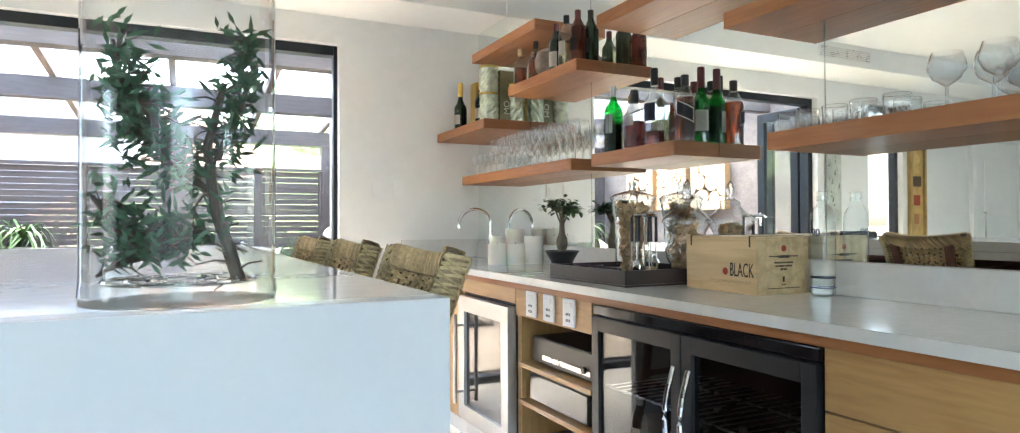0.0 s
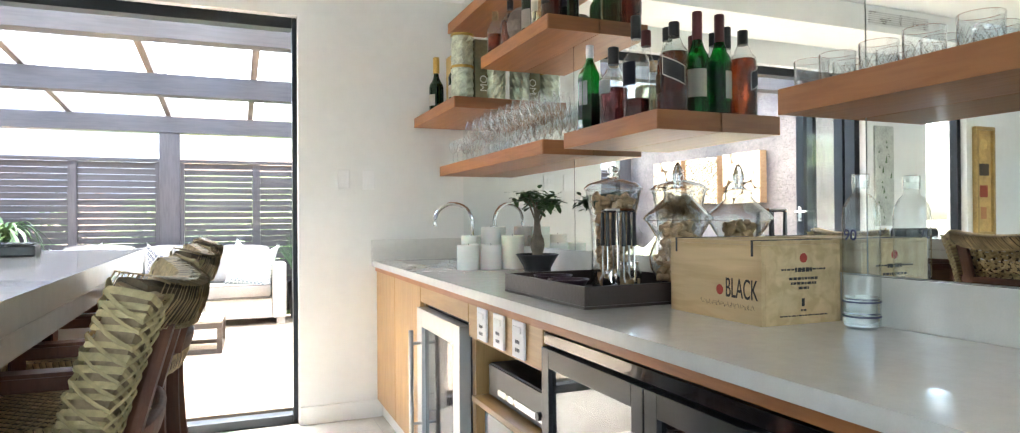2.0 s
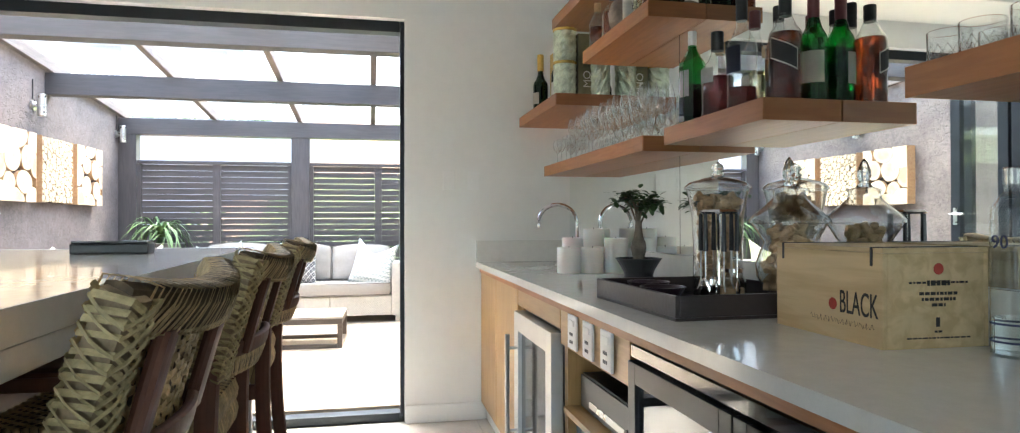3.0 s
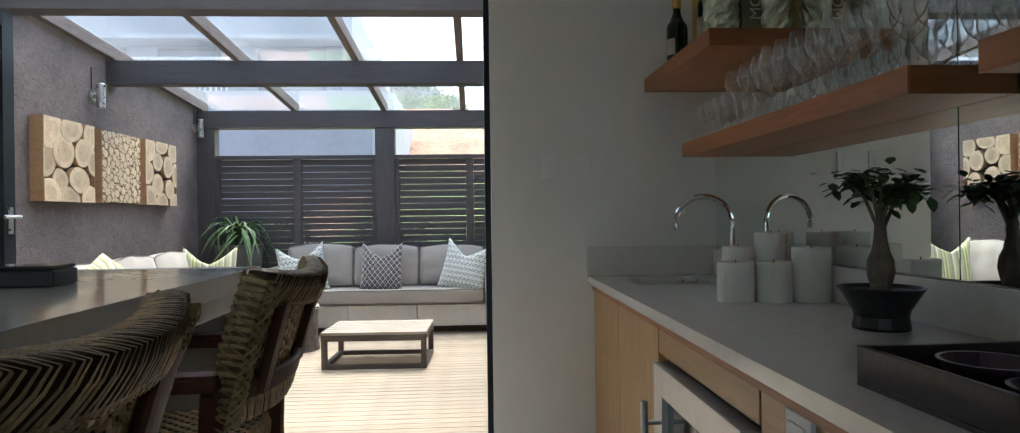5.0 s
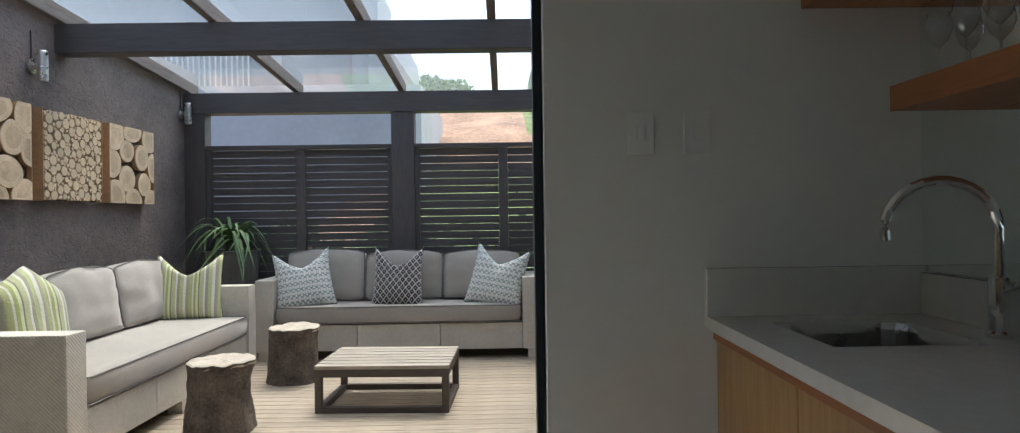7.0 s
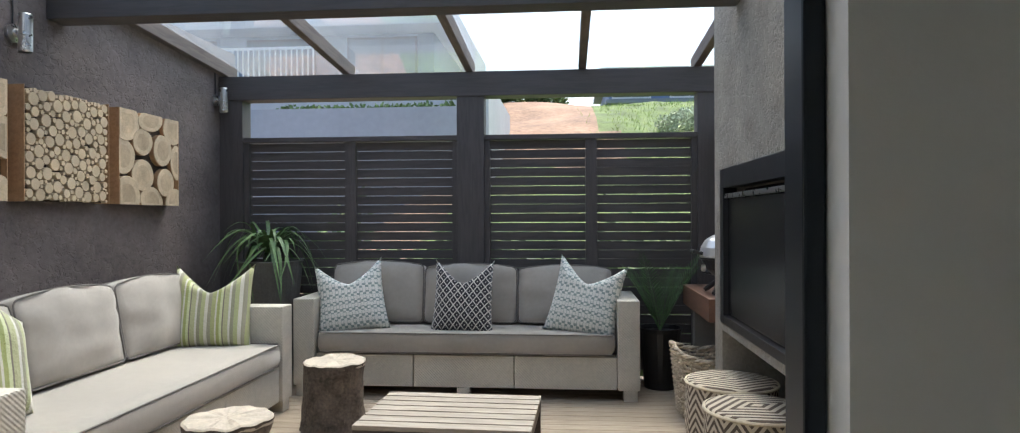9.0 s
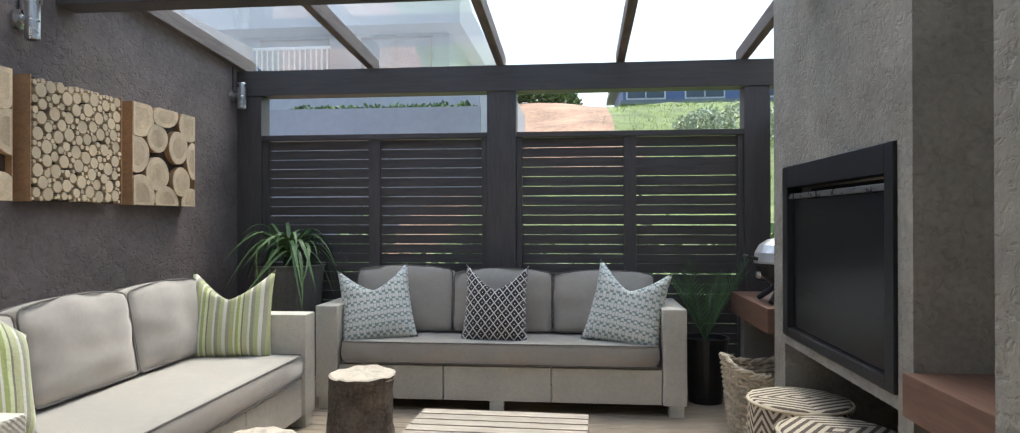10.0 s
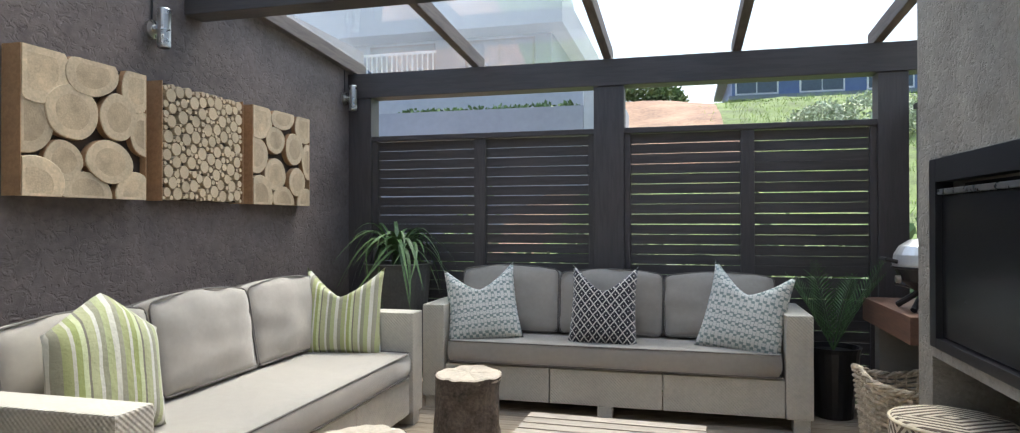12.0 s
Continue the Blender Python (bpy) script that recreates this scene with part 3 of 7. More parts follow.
part("upstand", box(MX - 0.022, MX - 0.003, 0.0, WY - 0.024, CZ, 1.06, 0.002), QUARTZ, counter)
part("end_upstand", box(1.84, MX - 0.003, WY - 0.022, WY - 0.003, CZ, 1.078, 0.002), QUARTZ, counter)
part("shadow_rail", box(1.862, 1.885, 0.0, WY - 0.002, CZ - 0.062, CZ - 0.033), CHERRY, counter)


def carcass(y0, y1, name, label):
    c = thing(name, label, "cabinet", group="bar cabinets")
    bm = bmesh.new()
    box(1.892, MX - 0.003, y0, y0 + 0.018, 0.10, CZ - 0.034, bm=bm)
    box(1.892, MX - 0.003, y1 - 0.018, y1, 0.10, CZ - 0.034, bm=bm)
    box(1.892, MX - 0.003, y0 + 0.018, y1 - 0.018, 0.10, 0.118, bm=bm)
    part("carcass", bm, OAK, c)
    part("plinth", box(1.905, 1.92, y0, y1, 0.0, 0.099), SKIRT, c, "white recessed plinth")
    return c


c1 = carcass(3.70, WY - 0.003, "base_cabinet", "oak veneered base cabinet with two doors under the sink")
part("door", box(FX, FX + 0.019, 4.248, WY - 0.005, 0.105, CZ - 0.064, 0.002), OAK, c1)
part("door", box(FX, FX + 0.019, 3.703, 4.243, 0.105, CZ - 0.064, 0.002), OAK, c1)

c2 = carcass(3.0, 3.698, "fridge_housing", "oak rail above a glass door wine fridge")
part("rail", box(FX, FX + 0.019, 3.003, 3.695, 0.815, CZ - 0.064, 0.002), OAKY, c2)

wf = thing("wine_fridge", "steel framed wine fridge with a glass door", "fridge")
part("body", box(1.90, 2.40, 3.03, 3.67, 0.12, 0.80), BLACK, wf)
wd = part("door", box(1.862, 1.872, 3.1155, 3.5845, 0.2105, 0.7145), BLACKG, wf, "dark reflective glass")
for y0, y1, z0, z1 in ((3.035, 3.115, 0.13, 0.795), (3.585, 3.665, 0.13, 0.795), (3.1152, 3.5848, 0.715, 0.795), (3.1152, 3.5848, 0.13, 0.21)):
    part("door_frame", box(1.845, 1.892, y0, y1, z0, z1, 0.002), SATIN, wd, "brushed steel door frame")
hb = tube([(1.80, 3.60, 0.22), (1.80, 3.60, 0.70)], 0.011)
tube([(1.80, 3.60, 0.28), (1.845, 3.60, 0.28)], 0.007, bm=hb)
tube([(1.80, 3.60, 0.64), (1.845, 3.60, 0.64)], 0.007, bm=hb)
part("handle", hb, SATIN, wd, "round steel bar handle")

c3 = carcass(2.345, 2.998, "open_cabinet", "oak open shelf unit holding audio equipment")
part("socket_panel", box(FX, FX + 0.019, 2.348, 2.995, 0.765, CZ - 0.064, 0.002), OAKY, c3)
for z in (0.53, 0.36):
    part("shelf", box(FX + 0.004, 2.40, 2.365, 2.978, z, z + 0.02, 0.001), OAKY, c3)
part("back_panel", box(2.402, 2.42, 2.365, 2.978, 0.12, 0.91), OAK, c3)

for y in (2.83, 2.67, 2.505):
    so = thing("wall_socket", "white double socket plate on the oak panel", "socket", group="sockets")
    part("plate", box(1.859, FX - 0.001, y - 0.045, y + 0.045, 0.775, 0.888, 0.004), WHITEP, so)
    part("rocker", box(1.855, 1.8585, y - 0.028, y + 0.028, 0.852, 0.872, 0.002), WHITEP, so)
    part("switch_mark", box(1.857, 1.8585, y - 0.012, y + 0.012, 0.858, 0.866), GREYP, so)
    for z in (0.825, 0.80):
        for dy in (-0.012, 0.0, 0.012):
            part("hole", box(1.857, 1.8586, y + dy - 0.003, y + dy + 0.003, z - 0.005, z + 0.005), GREYP, so)

# audio units in the open shelves
for nm, lab, y0, y1, z0, h, lx in (("amplifier", "black audio amplifier with a grey front", 2.42, 2.93, 0.551, 0.125, 1.93),
                                   ("subwoofer", "plain black box speaker on the lower shelf", 2.43, 2.92, 0.381, 0.13, 1.91),
                                   ("media_player", "flat black media player on the cabinet floor", 2.43, 2.92, 0.119, 0.1, 1.93)):
    a = thing(nm, lab, "audio device")
    part("case", box(lx, 2.34, y0, y1, z0 + 0.01, z0 + h, 0.004), BLACK, a)
    part("front", box(lx - 0.008, lx - 0.0005, y0 + 0.004, y1 - 0.004, z0 + 0.012, z0 + h - 0.004, 0.002), BLACKG if nm != "amplifier" else BLACK, a)
    if nm == "amplifier":
        part("trim", box(lx - 0.011, lx - 0.0085, y0 + 0.02, y1 - 0.1, z0 + 0.03, z0 + 0.05), STEEL, a, "grey trim strip")
        part("knob", lathe([(0, 0), (0.014, 0), (0.014, 0.012), (0, 0.012)], 16), BLACK, a).matrix_basis = pose(lx - 0.009, y0 + 0.06, z0 + 0.05, 0, -90, 0)
    for yy in (y0 + 0.03, y1 - 0.03):
        for xx in (lx + 0.03, 2.30):
            part("foot", cyl(0.012, z0, z0 + 0.0099, 10, at=(xx, yy)), RUBBER, a)

# twin glass door cooler
cl = thing("bar_cooler", "black double door bar cooler with glass doors", "fridge")
bm = bmesh.new()
box(1.89, 2.40, 1.325, 1.345, 0.02, 0.885, bm=bm)
box(1.89, 2.40, 2.315, 2.335, 0.02, 0.885, bm=bm)
box(1.89, 2.40, 1.345, 2.315, 0.845, 0.885, bm=bm)
box(1.89, 2.40, 1.345, 2.315, 0.02, 0.12, bm=bm)
box(2.37, 2.40, 1.345, 2.315, 0.12, 0.845, bm=bm)
part("body", bm, BLACK, cl)
part("top_grille", box(1.865, 1.889, 1.33, 2.33, 0.85, 0.882, 0.002), BLACKG, cl)
for y0, y1, hy in ((1.332, 1.822, 1.79), (1.828, 2.328, 1.86)):
    d = part("door", box(1.868, 1.874, y0 + 0.0455, y1 - 0.0455, 0.1755, 0.7895), thin_glass("cooler_glass", (0.62, 0.64, 0.65), 0.0, 1.6), cl, "tinted cooler glass")
    d.visible_shadow = False
    for a, b, z0, z1 in ((y0, y0 + 0.045, 0.125, 0.842), (y1 - 0.045, y1, 0.125, 0.842), (y0 + 0.0452, y1 - 0.0452, 0.79, 0.842), (y0 + 0.0452, y1 - 0.0452, 0.125, 0.175)):
        part("door_frame", box(1.856, 1.888, a, b, z0, z1, 0.002), BLACK, d, "black door frame")
    pts = [(1.856 - 0.035 * math.sin(math.pi * k / 12), hy, 0.42 + 0.32 * k / 12) for k in range(13)]
    part("handle", tube(pts, 0.009), CHROME, d, "curved chrome handle")
for z in (0.36, 0.58):
    bm = bmesh.new()
    for k in range(24):
        tube([(1.90 + 0.0, 1.36 + k * 0.041, z), (2.36, 1.36 + k * 0.041, z)], 0.0025, 5, bm=bm)
    tube([(1.91, 1.35, z), (1.91, 2.31, z)], 0.004, 6, bm=bm)
    tube([(2.2, 1.35, z - 0.003), (2.2, 2.31, z - 0.003)], 0.004, 6, bm=bm)
    part("wire_shelf", bm, STEEL, cl, "chrome wire shelf")

c4 = carcass(0.40, 1.322, "drawer_cabinet", "oak veneered drawer unit")
for z0, z1 in ((0.735, CZ - 0.064), (0.42, 0.73), (0.105, 0.415)):
    part("drawer_front", box(FX, FX + 0.019, 0.403, 1.319, z0, z1, 0.002), OAKY, c4)
c5 = carcass(0.0, 0.398, "base_cabinet", "oak veneered base cabinet with one door")
part("door", box(FX, FX + 0.019, 0.003, 0.395, 0.105, CZ - 0.064, 0.002), OAK, c5)

# sink and tap
sink = thing("sink", "small undermounted steel sink", "sink")
bm = bmesh.new()
prof = []
for k in range(40):
    a = 2 * math.pi * k / 40
    c, d = math.cos(a), math.sin(a)
    q = (abs(c) ** 5 + abs(d) ** 5) ** -0.2
    prof.append((2.13 + 0.166 * q * c, 4.46 + 0.166 * q * d))
rings = [[bm.verts.new((2.13 + (x - 2.13) * f, 4.46 + (y - 4.46) * f, CZ + z)) for x, y in prof] for f, z in ((1.0, -0.004), (0.97, -0.02), (0.95, -0.17), (0.85, -0.19))]
for a, b in zip(rings, rings[1:]):
    for k in range(40):
        bm.faces.new((a[k], a[(k + 1) % 40], b[(k + 1) % 40], b[k]))
bm.faces.new(rings[-1])
part("bowl", bm, STEEL, sink, "brushed steel bowl")
tap = thing("sink_tap", "chrome swan neck tap beside the sink", "tap")
TX, TY = 2.36, 4.37
part("base", lathe([(0.0, 0), (0.027, 0), (0.027, 0.01), (0.02, 0.016), (0.02, 0.13), (0.0, 0.135)], 20, at=(TX, TY, CZ)), CHROME, tap)
pts = [(TX, TY, CZ + 0.12), (TX, TY, CZ + 0.235)] + [(TX - 0.105 + 0.105 * math.cos(a), TY + 0.0 + 0.03 * (1 - math.cos(a)), CZ + 0.235 + 0.105 * math.sin(a)) for a in np.linspace(0.15, math.pi * 1.08, 16)]
part("spout", tube(pts, 0.0115, 12), CHROME, tap)
part("lever", tube([(TX, TY - 0.02, CZ + 0.10), (TX + 0.0, TY - 0.05, CZ + 0.115), (TX, TY - 0.085, CZ + 0.125)], 0.006, 8), CHROME, tap)

# switch plates on the end wall
for x in (1.675, 1.825):
    sw = thing("light_switch", "white double light switch plate on the end wall", "switch", group="switches")
    part("plate", box(x - 0.036, x + 0.036, WY - 0.009, WY - 0.0005, 1.385, 1.50, 0.003), WHITEP, sw)
    part("rocker", box(x - 0.012, x + 0.012, WY - 0.012, WY - 0.0095, 1.42, 1.465, 0.002), WHITEP, sw)

# ---------------------------------------------------------------- floating shelves
for y0, y1, z0, x0 in ((3.045, 4.49, 1.455, 2.20), (3.91, WY - 0.002, 1.772, 2.11), (2.265, 2.86, 1.455, 2.20), (2.99, 3.76, 1.94, 2.20),
                       (3.42, 4.31, 2.255, 2.20), (1.9, 2.81, 2.095, 2.20), (0.5, 1.995, 1.875, 2.20), (0.5, 1.80, 1.425, 2.20)):
    sh = thing("floating_shelf", "thick cherry wood floating shelf on the mirror", "shelf", group="bar shelves")
    part("board", box(x0 + 0.004, MX - 0.002, y0 + 0.004, y1 - (0.0 if y1 > 4.7 else 0.004), z0, z0 + 0.057, 0.001), CHERRY, sh)
    part("front_lipping", box(x0, x0 + 0.0038, y0 + 0.001, y1 - 0.001, z0 - 0.0005, z0 + 0.0575, 0.001), CHERRY, sh)
    part("end_lipping", box(x0 + 0.004, MX - 0.003, y0, y0 + 0.0038, z0 - 0.0005, z0 + 0.0575, 0.001), CHERRYX, sh)

# ---------------------------------------------------------------- the island
ISL = 1.09
isl = thing("bar_island", "white quartz waterfall bar island", "bar counter", pose(0.795, 1.016, 0, 0, 0, 1.2))
part("top", box(-1.05, 0, 0.0502, 2.5898, ISL - 0.05, ISL, 0.001), QUARTZ, isl)
part("end_panel", box(-1.05, 0, 0, 0.05, 0, ISL, 0.002), QUARTZ_B, isl, "white lacquered waterfall end")
part("end_panel", box(-1.05, 0, 2.59, 2.64, 0, ISL, 0.002), QUARTZ_B, isl, "white lacquered waterfall end")
part("apron", box(-0.03, -0.002, 0.051, 2.589, ISL - 0.092, ISL - 0.051, 0.002), QUARTZ, isl)
part("body", box(-1.0, -0.42, 0.051, 2.589, 0.0, ISL - 0.051), WALNUT, isl, "dark wood island body")

# ---------------------------------------------------------------- bar chairs
def blade(bm, start, az, length, width, rise, droop, n=9, curl=0.0):
    p0 = Vector(start)
    left, right = [], []
    for k in range(n + 1):
        t = k / n
        r = length * (t - 0.25 * curl * t * t)
        z = rise * math.sin(min(1.0, t * 0.9) * math.pi * 0.62) * length - droop * length * t ** 2.4
        a = az + curl * t * t
        c = p0 + Vector((r * math.cos(a), r * math.sin(a), z))
        w = width * (0.75 + 0.5 * t) * (1 - t ** 2.2) + 0.0008
        s = Vector((-math.sin(a), math.cos(a), 0.0)) * w
        up = Vector((0, 0, w * 0.35))
        left.append(bm.verts.new(c - s + up))
        right.append(bm.verts.new(c + s + up))
        if k == 0:
            mids = [bm.verts.new(c)]
        else:
            mids.append(bm.verts.new(c))
    for k in range(n):
        bm.faces.new((left[k], mids[k], mids[k + 1], left[k + 1]))
        bm.faces.new((mids[k], right[k], right[k + 1], mids[k + 1]))



def ribbon(bm, pts, normals, w):
    """A flat strand along pts, w wide, lying across the normals."""
    n = len(pts)
    a, b = [], []
    for i, p in enumerate(pts):
        d = (pts[min(i + 1, n - 1)] - pts[max(i - 1, 0)]).normalized()
        s = d.cross(normals[i]).normalized() * w / 2
        lift = normals[i] * w * 0.12
        a.append((bm.verts.new(p - s), bm.verts.new(p + lift)))
        b.append(bm.verts.new(p + s))
    for i in range(n - 1):
        bm.faces.new((a[i][0], a[i][1], a[i + 1][1], a[i + 1][0]))
        bm.faces.new((a[i][1], b[i], b[i + 1], a[i + 1][1]))


def back_point(u, v):
    """The curved chair back: u across from -1 to 1, v up from 0 to 1; the sitter faces -x."""
    return Vector((0.200 + 0.060 * v - 0.046 * u * u, 0.208 * u * (1 - 0.07 * (1 - v)), 0.905 + 0.224 * v - 0.024 * (1 - u * u) * max(0.0, v) ** 3))


def back_normal(u, v):
    e = 0.01
    du = back_point(u + e, v) - back_point(u - e, v)
    dv = back_point(u, v + e) - back_point(u, v - e)
    return du.cross(dv).normalized()


def slab_rail(path, across, wide, deep):
    """A flat padded rail along a path: wide along 'across', deep along the normal; returns mesh and its four edge lines."""
    bm = bmesh.new()
    n = len(path)
    rings, edges = [], [[], [], [], []]
    for i, p in enumerate(path):
        d = (path[min(i + 1, n - 1)] - path[max(i - 1, 0)]).normalized()
        s = (across[i] - d * across[i].dot(d)).normalized()
        q = d.cross(s).normalized()
        ring = []
        for k in range(12):
            a = 2 * math.pi * (k + 0.5) / 12
            ca, sa = math.cos(a), math.sin(a)
            f = (abs(ca) ** 5 + abs(sa) ** 5) ** (-0.2)
            ring.append(bm.verts.new(p + s * (wide / 2 * f * ca) + q * (deep / 2 * f * sa)))
        rings.append(ring)
        for k, (cs, cq) in enumerate(((-1, -1), (-1, 1), (1, 1), (1, -1))):
            edges[k].append(p + s * (cs * wide * 0.48) + q * (cq * deep * 0.47))
    for a, b in zip(rings, rings[1:]):
        for k in range(12):
            bm.faces.new((a[k], a[(k + 1) % 12], b[(k + 1) % 12], b[k]))
    bm.faces.new(list(reversed(rings[0])))
    bm.faces.new(rings[-1])
    bmesh.ops.recalc_face_normals(bm, faces=bm.faces[:])
    return bm, edges


def along(line, t):
    t = min(max(t, 0.0), 0.9999) * (len(line) - 1)
    i = int(t)
    return line[i].lerp(line[i + 1], t - i)


def lash(rail, edges, count, w, steps, seed, material, lift=0.0035):
    """Flat strands wound round a slab rail; steps gives each strand's place on the four edges."""
    rr = random.Random(seed)
    for k in range(count):
        t0 = (k + 0.5 + rr.uniform(-0.18, 0.18)) / count
        pts, nrm = [], []
        corners = [(e, along(edges[e], t0 + s)) for e, s in steps]
        mid = sum((c for _, c in corners), Vector()) / len(corners)
        for (e, a), (f, b) in zip(corners, corners[1:]):
            for j in range(3):
                c = a.lerp(b, j / 3)
                o = ((a + b) / 2 - mid).normalized()
                if j == 0:
                    o = (o + (a - mid).normalized()).normalized()
                pts.append(c + o * (lift + rr.uniform(0, 0.0015) + (0.002 if j else 0)))
                nrm.append(o)
        pts.append(corners[-1][1] + (corners[-1][1] - mid).normalized() * lift)
        nrm.append((corners[-1][1] - mid).normalized())
        bm = bmesh.new()
        ribbon(bm, pts, nrm, w * rr.uniform(0.8, 1.15))
        part("strand", bm, material, rail)


chair = thing("bar_chair", "bar armchair with a woven banana-leaf back and mahogany legs", "chair", pose(0.745, 1.665, 0), group="chairs at the island")
rc = random.Random(21)
for k in range(19):                      # weavers across
    bm = bmesh.new()
    v = 0.04 + 0.84 * k / 18
    pts, nrm = [], []
    for i in range(33):
        u = -0.93 + 1.86 * i / 32
        nn = back_normal(u, v)
        sgn = 1 if ((i // 2) + k) % 2 else -1
        pts.append(back_point(u, v + 0.018 * ((i + k) % 4 - 1.5) / 1.5 + rc.uniform(-0.006, 0.006)) + nn * 0.004 * sgn)
        nrm.append(nn)
    ribbon(bm, pts, nrm, 0.0120)
    part("weaver", bm, RATTAN, chair)
for i in range(13):                      # upright strands
    bm = bmesh.new()
    u = -0.90 + 1.80 * i / 12
    vs = np.linspace(0.01, 0.93, 12)
    ribbon(bm, [back_point(u + 0.03 * math.sin(v * 9 + i), v) for v in vs], [back_normal(u, v) for v in vs], 0.011)
    part("upright_strand", bm, RATTAND, chair)
us = np.linspace(-1.0, 1.0, 25)
top_path = [back_point(u, 0.93) + back_normal(u, 0.93) * 0.010 for u in us]
bm, edges = slab_rail(top_path, [Vector((0.30, 0, 1)) for u in us], 0.050, 0.040)
tr = part("top_rail", bm, RATTAND, chair)
lash(tr, edges, 44, 0.0078, ((0, -0.04), (1, -0.04), (2, 0.045), (3, -0.04), (0, -0.04)), 3, RATTAN)
rim = [back_point(u, 0.80) + back_normal(u, 0.80) * 0.022 for u in np.linspace(-0.97, 0.97, 21)]
part("rim_cane", tube(rim, 0.0055, 6), STRAWP, chair, "thin pale cane under the top rail")
for sg in (-1, 1):
    sp = [back_point(sg * 0.985, v) + back_normal(sg * 0.985, v) * (0.006 + 0.014 * max(0.0, v) ** 2) for v in np.linspace(-0.10, 1.0, 14)]
    bm, edges = slab_rail(sp, [back_normal(sg * 0.97, 0.5) for _ in sp], 0.046, 0.032)
    sr = part("side_rail", bm, STRAWC, chair)
    lash(sr, edges, 17, 0.0080, ((0, -0.06), (1, 0.05), (2, -0.05), (3, 0.05), (0, 0.0)), 7 + sg, STRAWP)
    lash(sr, edges, 15, 0.0076, ((0, 0.07), (1, -0.05), (2, 0.06), (3, -0.05), (0, 0.0)), 17 + sg, STRAWP, 0.0055)
band_path = [back_point(u, -0.02) + back_normal(u, 0.02) * 0.010 for u in np.linspace(-0.95, 0.95, 19)]
bm, edges = slab_rail(band_path, [Vector((0.35, 0, 1)) for _ in band_path], 0.046, 0.020)
br = part("back_band", bm, RATTAND, chair)
lash(br, edges, 40, 0.0095, ((0, -0.02), (1, 0.02), (2, -0.02), (3, 0.02), (0, 0.0)), 9, RATTAN)
hoop = [back_point(u, 0.14) + back_normal(u, 0.14) * 0.020 for u in np.linspace(-0.92, 0.92, 17)]
bm, _ = slab_rail(hoop, [Vector((0.2, 0, 1)) for _ in hoop], 0.034, 0.016)
part("back_hoop", bm, CHAIRW, chair)
# seat
bm = box(-0.27, 0.13, -0.185, 0.185, 0.700, 0.795, 0.012)
seat = part("seat", bm, RATTAND, chair)
bm = bmesh.new()
for k in range(26):
    y = -0.18 + 0.36 * k / 25
    pts = [Vector((x, y, 0.7985 + 0.003 * (1 if (i + k) % 2 else -1))) for i, x in enumerate(np.linspace(-0.27, 0.135, 24))]
    ribbon(bm, pts, [Vector((0, 0, 1))] * 24, 0.0155)
for x0 in (-0.275, 0.135):
    for k in range(26):
        y = -0.18 + 0.36 * k / 25
        sx = -1 if x0 < 0 else 1
        for z0, z1, lean in ((0.799, 0.748, 0.014), (0.748, 0.697, -0.014)):
            pts = [Vector((x0, y, z0)), Vector((x0 + sx * 0.008, y + lean * 0.5, (z0 + z1) / 2)), Vector((x0 + sx * 0.004, y + lean, z1))]
            ribbon(bm, pts, [Vector((sx, 0, 0.2))] * 3, 0.0135)
for sg in (-1, 1):
    for k in range(26):
        x = -0.26 + 0.385 * k / 25
        for z0, z1, lean in ((0.799, 0.748, 0.014), (0.748, 0.697, -0.014)):
            pts = [Vector((x, sg * 0.188, z0)), Vector((x + lean * 0.5, sg * 0.196, (z0 + z1) / 2)), Vector((x + lean, sg * 0.192, z1))]
            ribbon(bm, pts, [Vector((0, sg, 0.2))] * 3, 0.0135)
part("seat_weave", bm, RATTAN, seat)
for sg in (-1, 1):
    part("front_leg", bar((-0.235, sg * 0.212, 0.937), (-0.245, sg * 0.216, 0.0), 0.036, 0.036, bevel=0.004), CHAIRW, chair)
    part("arm_rest", bar((-0.275, sg * 0.212, 0.952), (0.165, sg * 0.200, 0.952), 0.052, 0.028, bevel=0.006), CHAIRW, chair)
    lp = [Vector((0.150 - 0.020 * math.sin(math.pi * t) + 0.095 * t ** 2, sg * (0.196 + 0.005 * t), 0.93 * (1 - t))) for t in np.linspace(0, 1, 12)]
    bm, _ = slab_rail(lp, [Vector((0, 1, 0)) for _ in lp], 0.040, 0.044)
    part("back_leg", bm, CHAIRW, chair)
    bp = [back_point(sg * 0.66, v) + back_normal(sg * 0.66, v) * 0.024 for v in np.linspace(0.10, 0.84, 9)]
    bm, _ = slab_rail(bp, [Vector((0, 1, 0)) for _ in bp], 0.046, 0.020)
    part("back_post", bm, CHAIRW, chair)
    part("side_stretcher", bar((-0.235, sg * 0.213, 0.34), (0.165, sg * 0.198, 0.34), 0.022, 0.030, bevel=0.003), CHAIRW, chair)
    part("seat_rail", bar((-0.23, sg * 0.208, 0.675), (0.13, sg * 0.200, 0.675), 0.026, 0.045, bevel=0.003), CHAIRW, chair)
part("foot_rest", bar((-0.240, -0.205, 0.30), (-0.240, 0.205, 0.30), 0.026, 0.034, bevel=0.003), CHAIRW, chair)
part("back_stretcher", bar((0.185, -0.185, 0.30), (0.185, 0.185, 0.30), 0.024, 0.03, bevel=0.003), CHAIRW, chair)
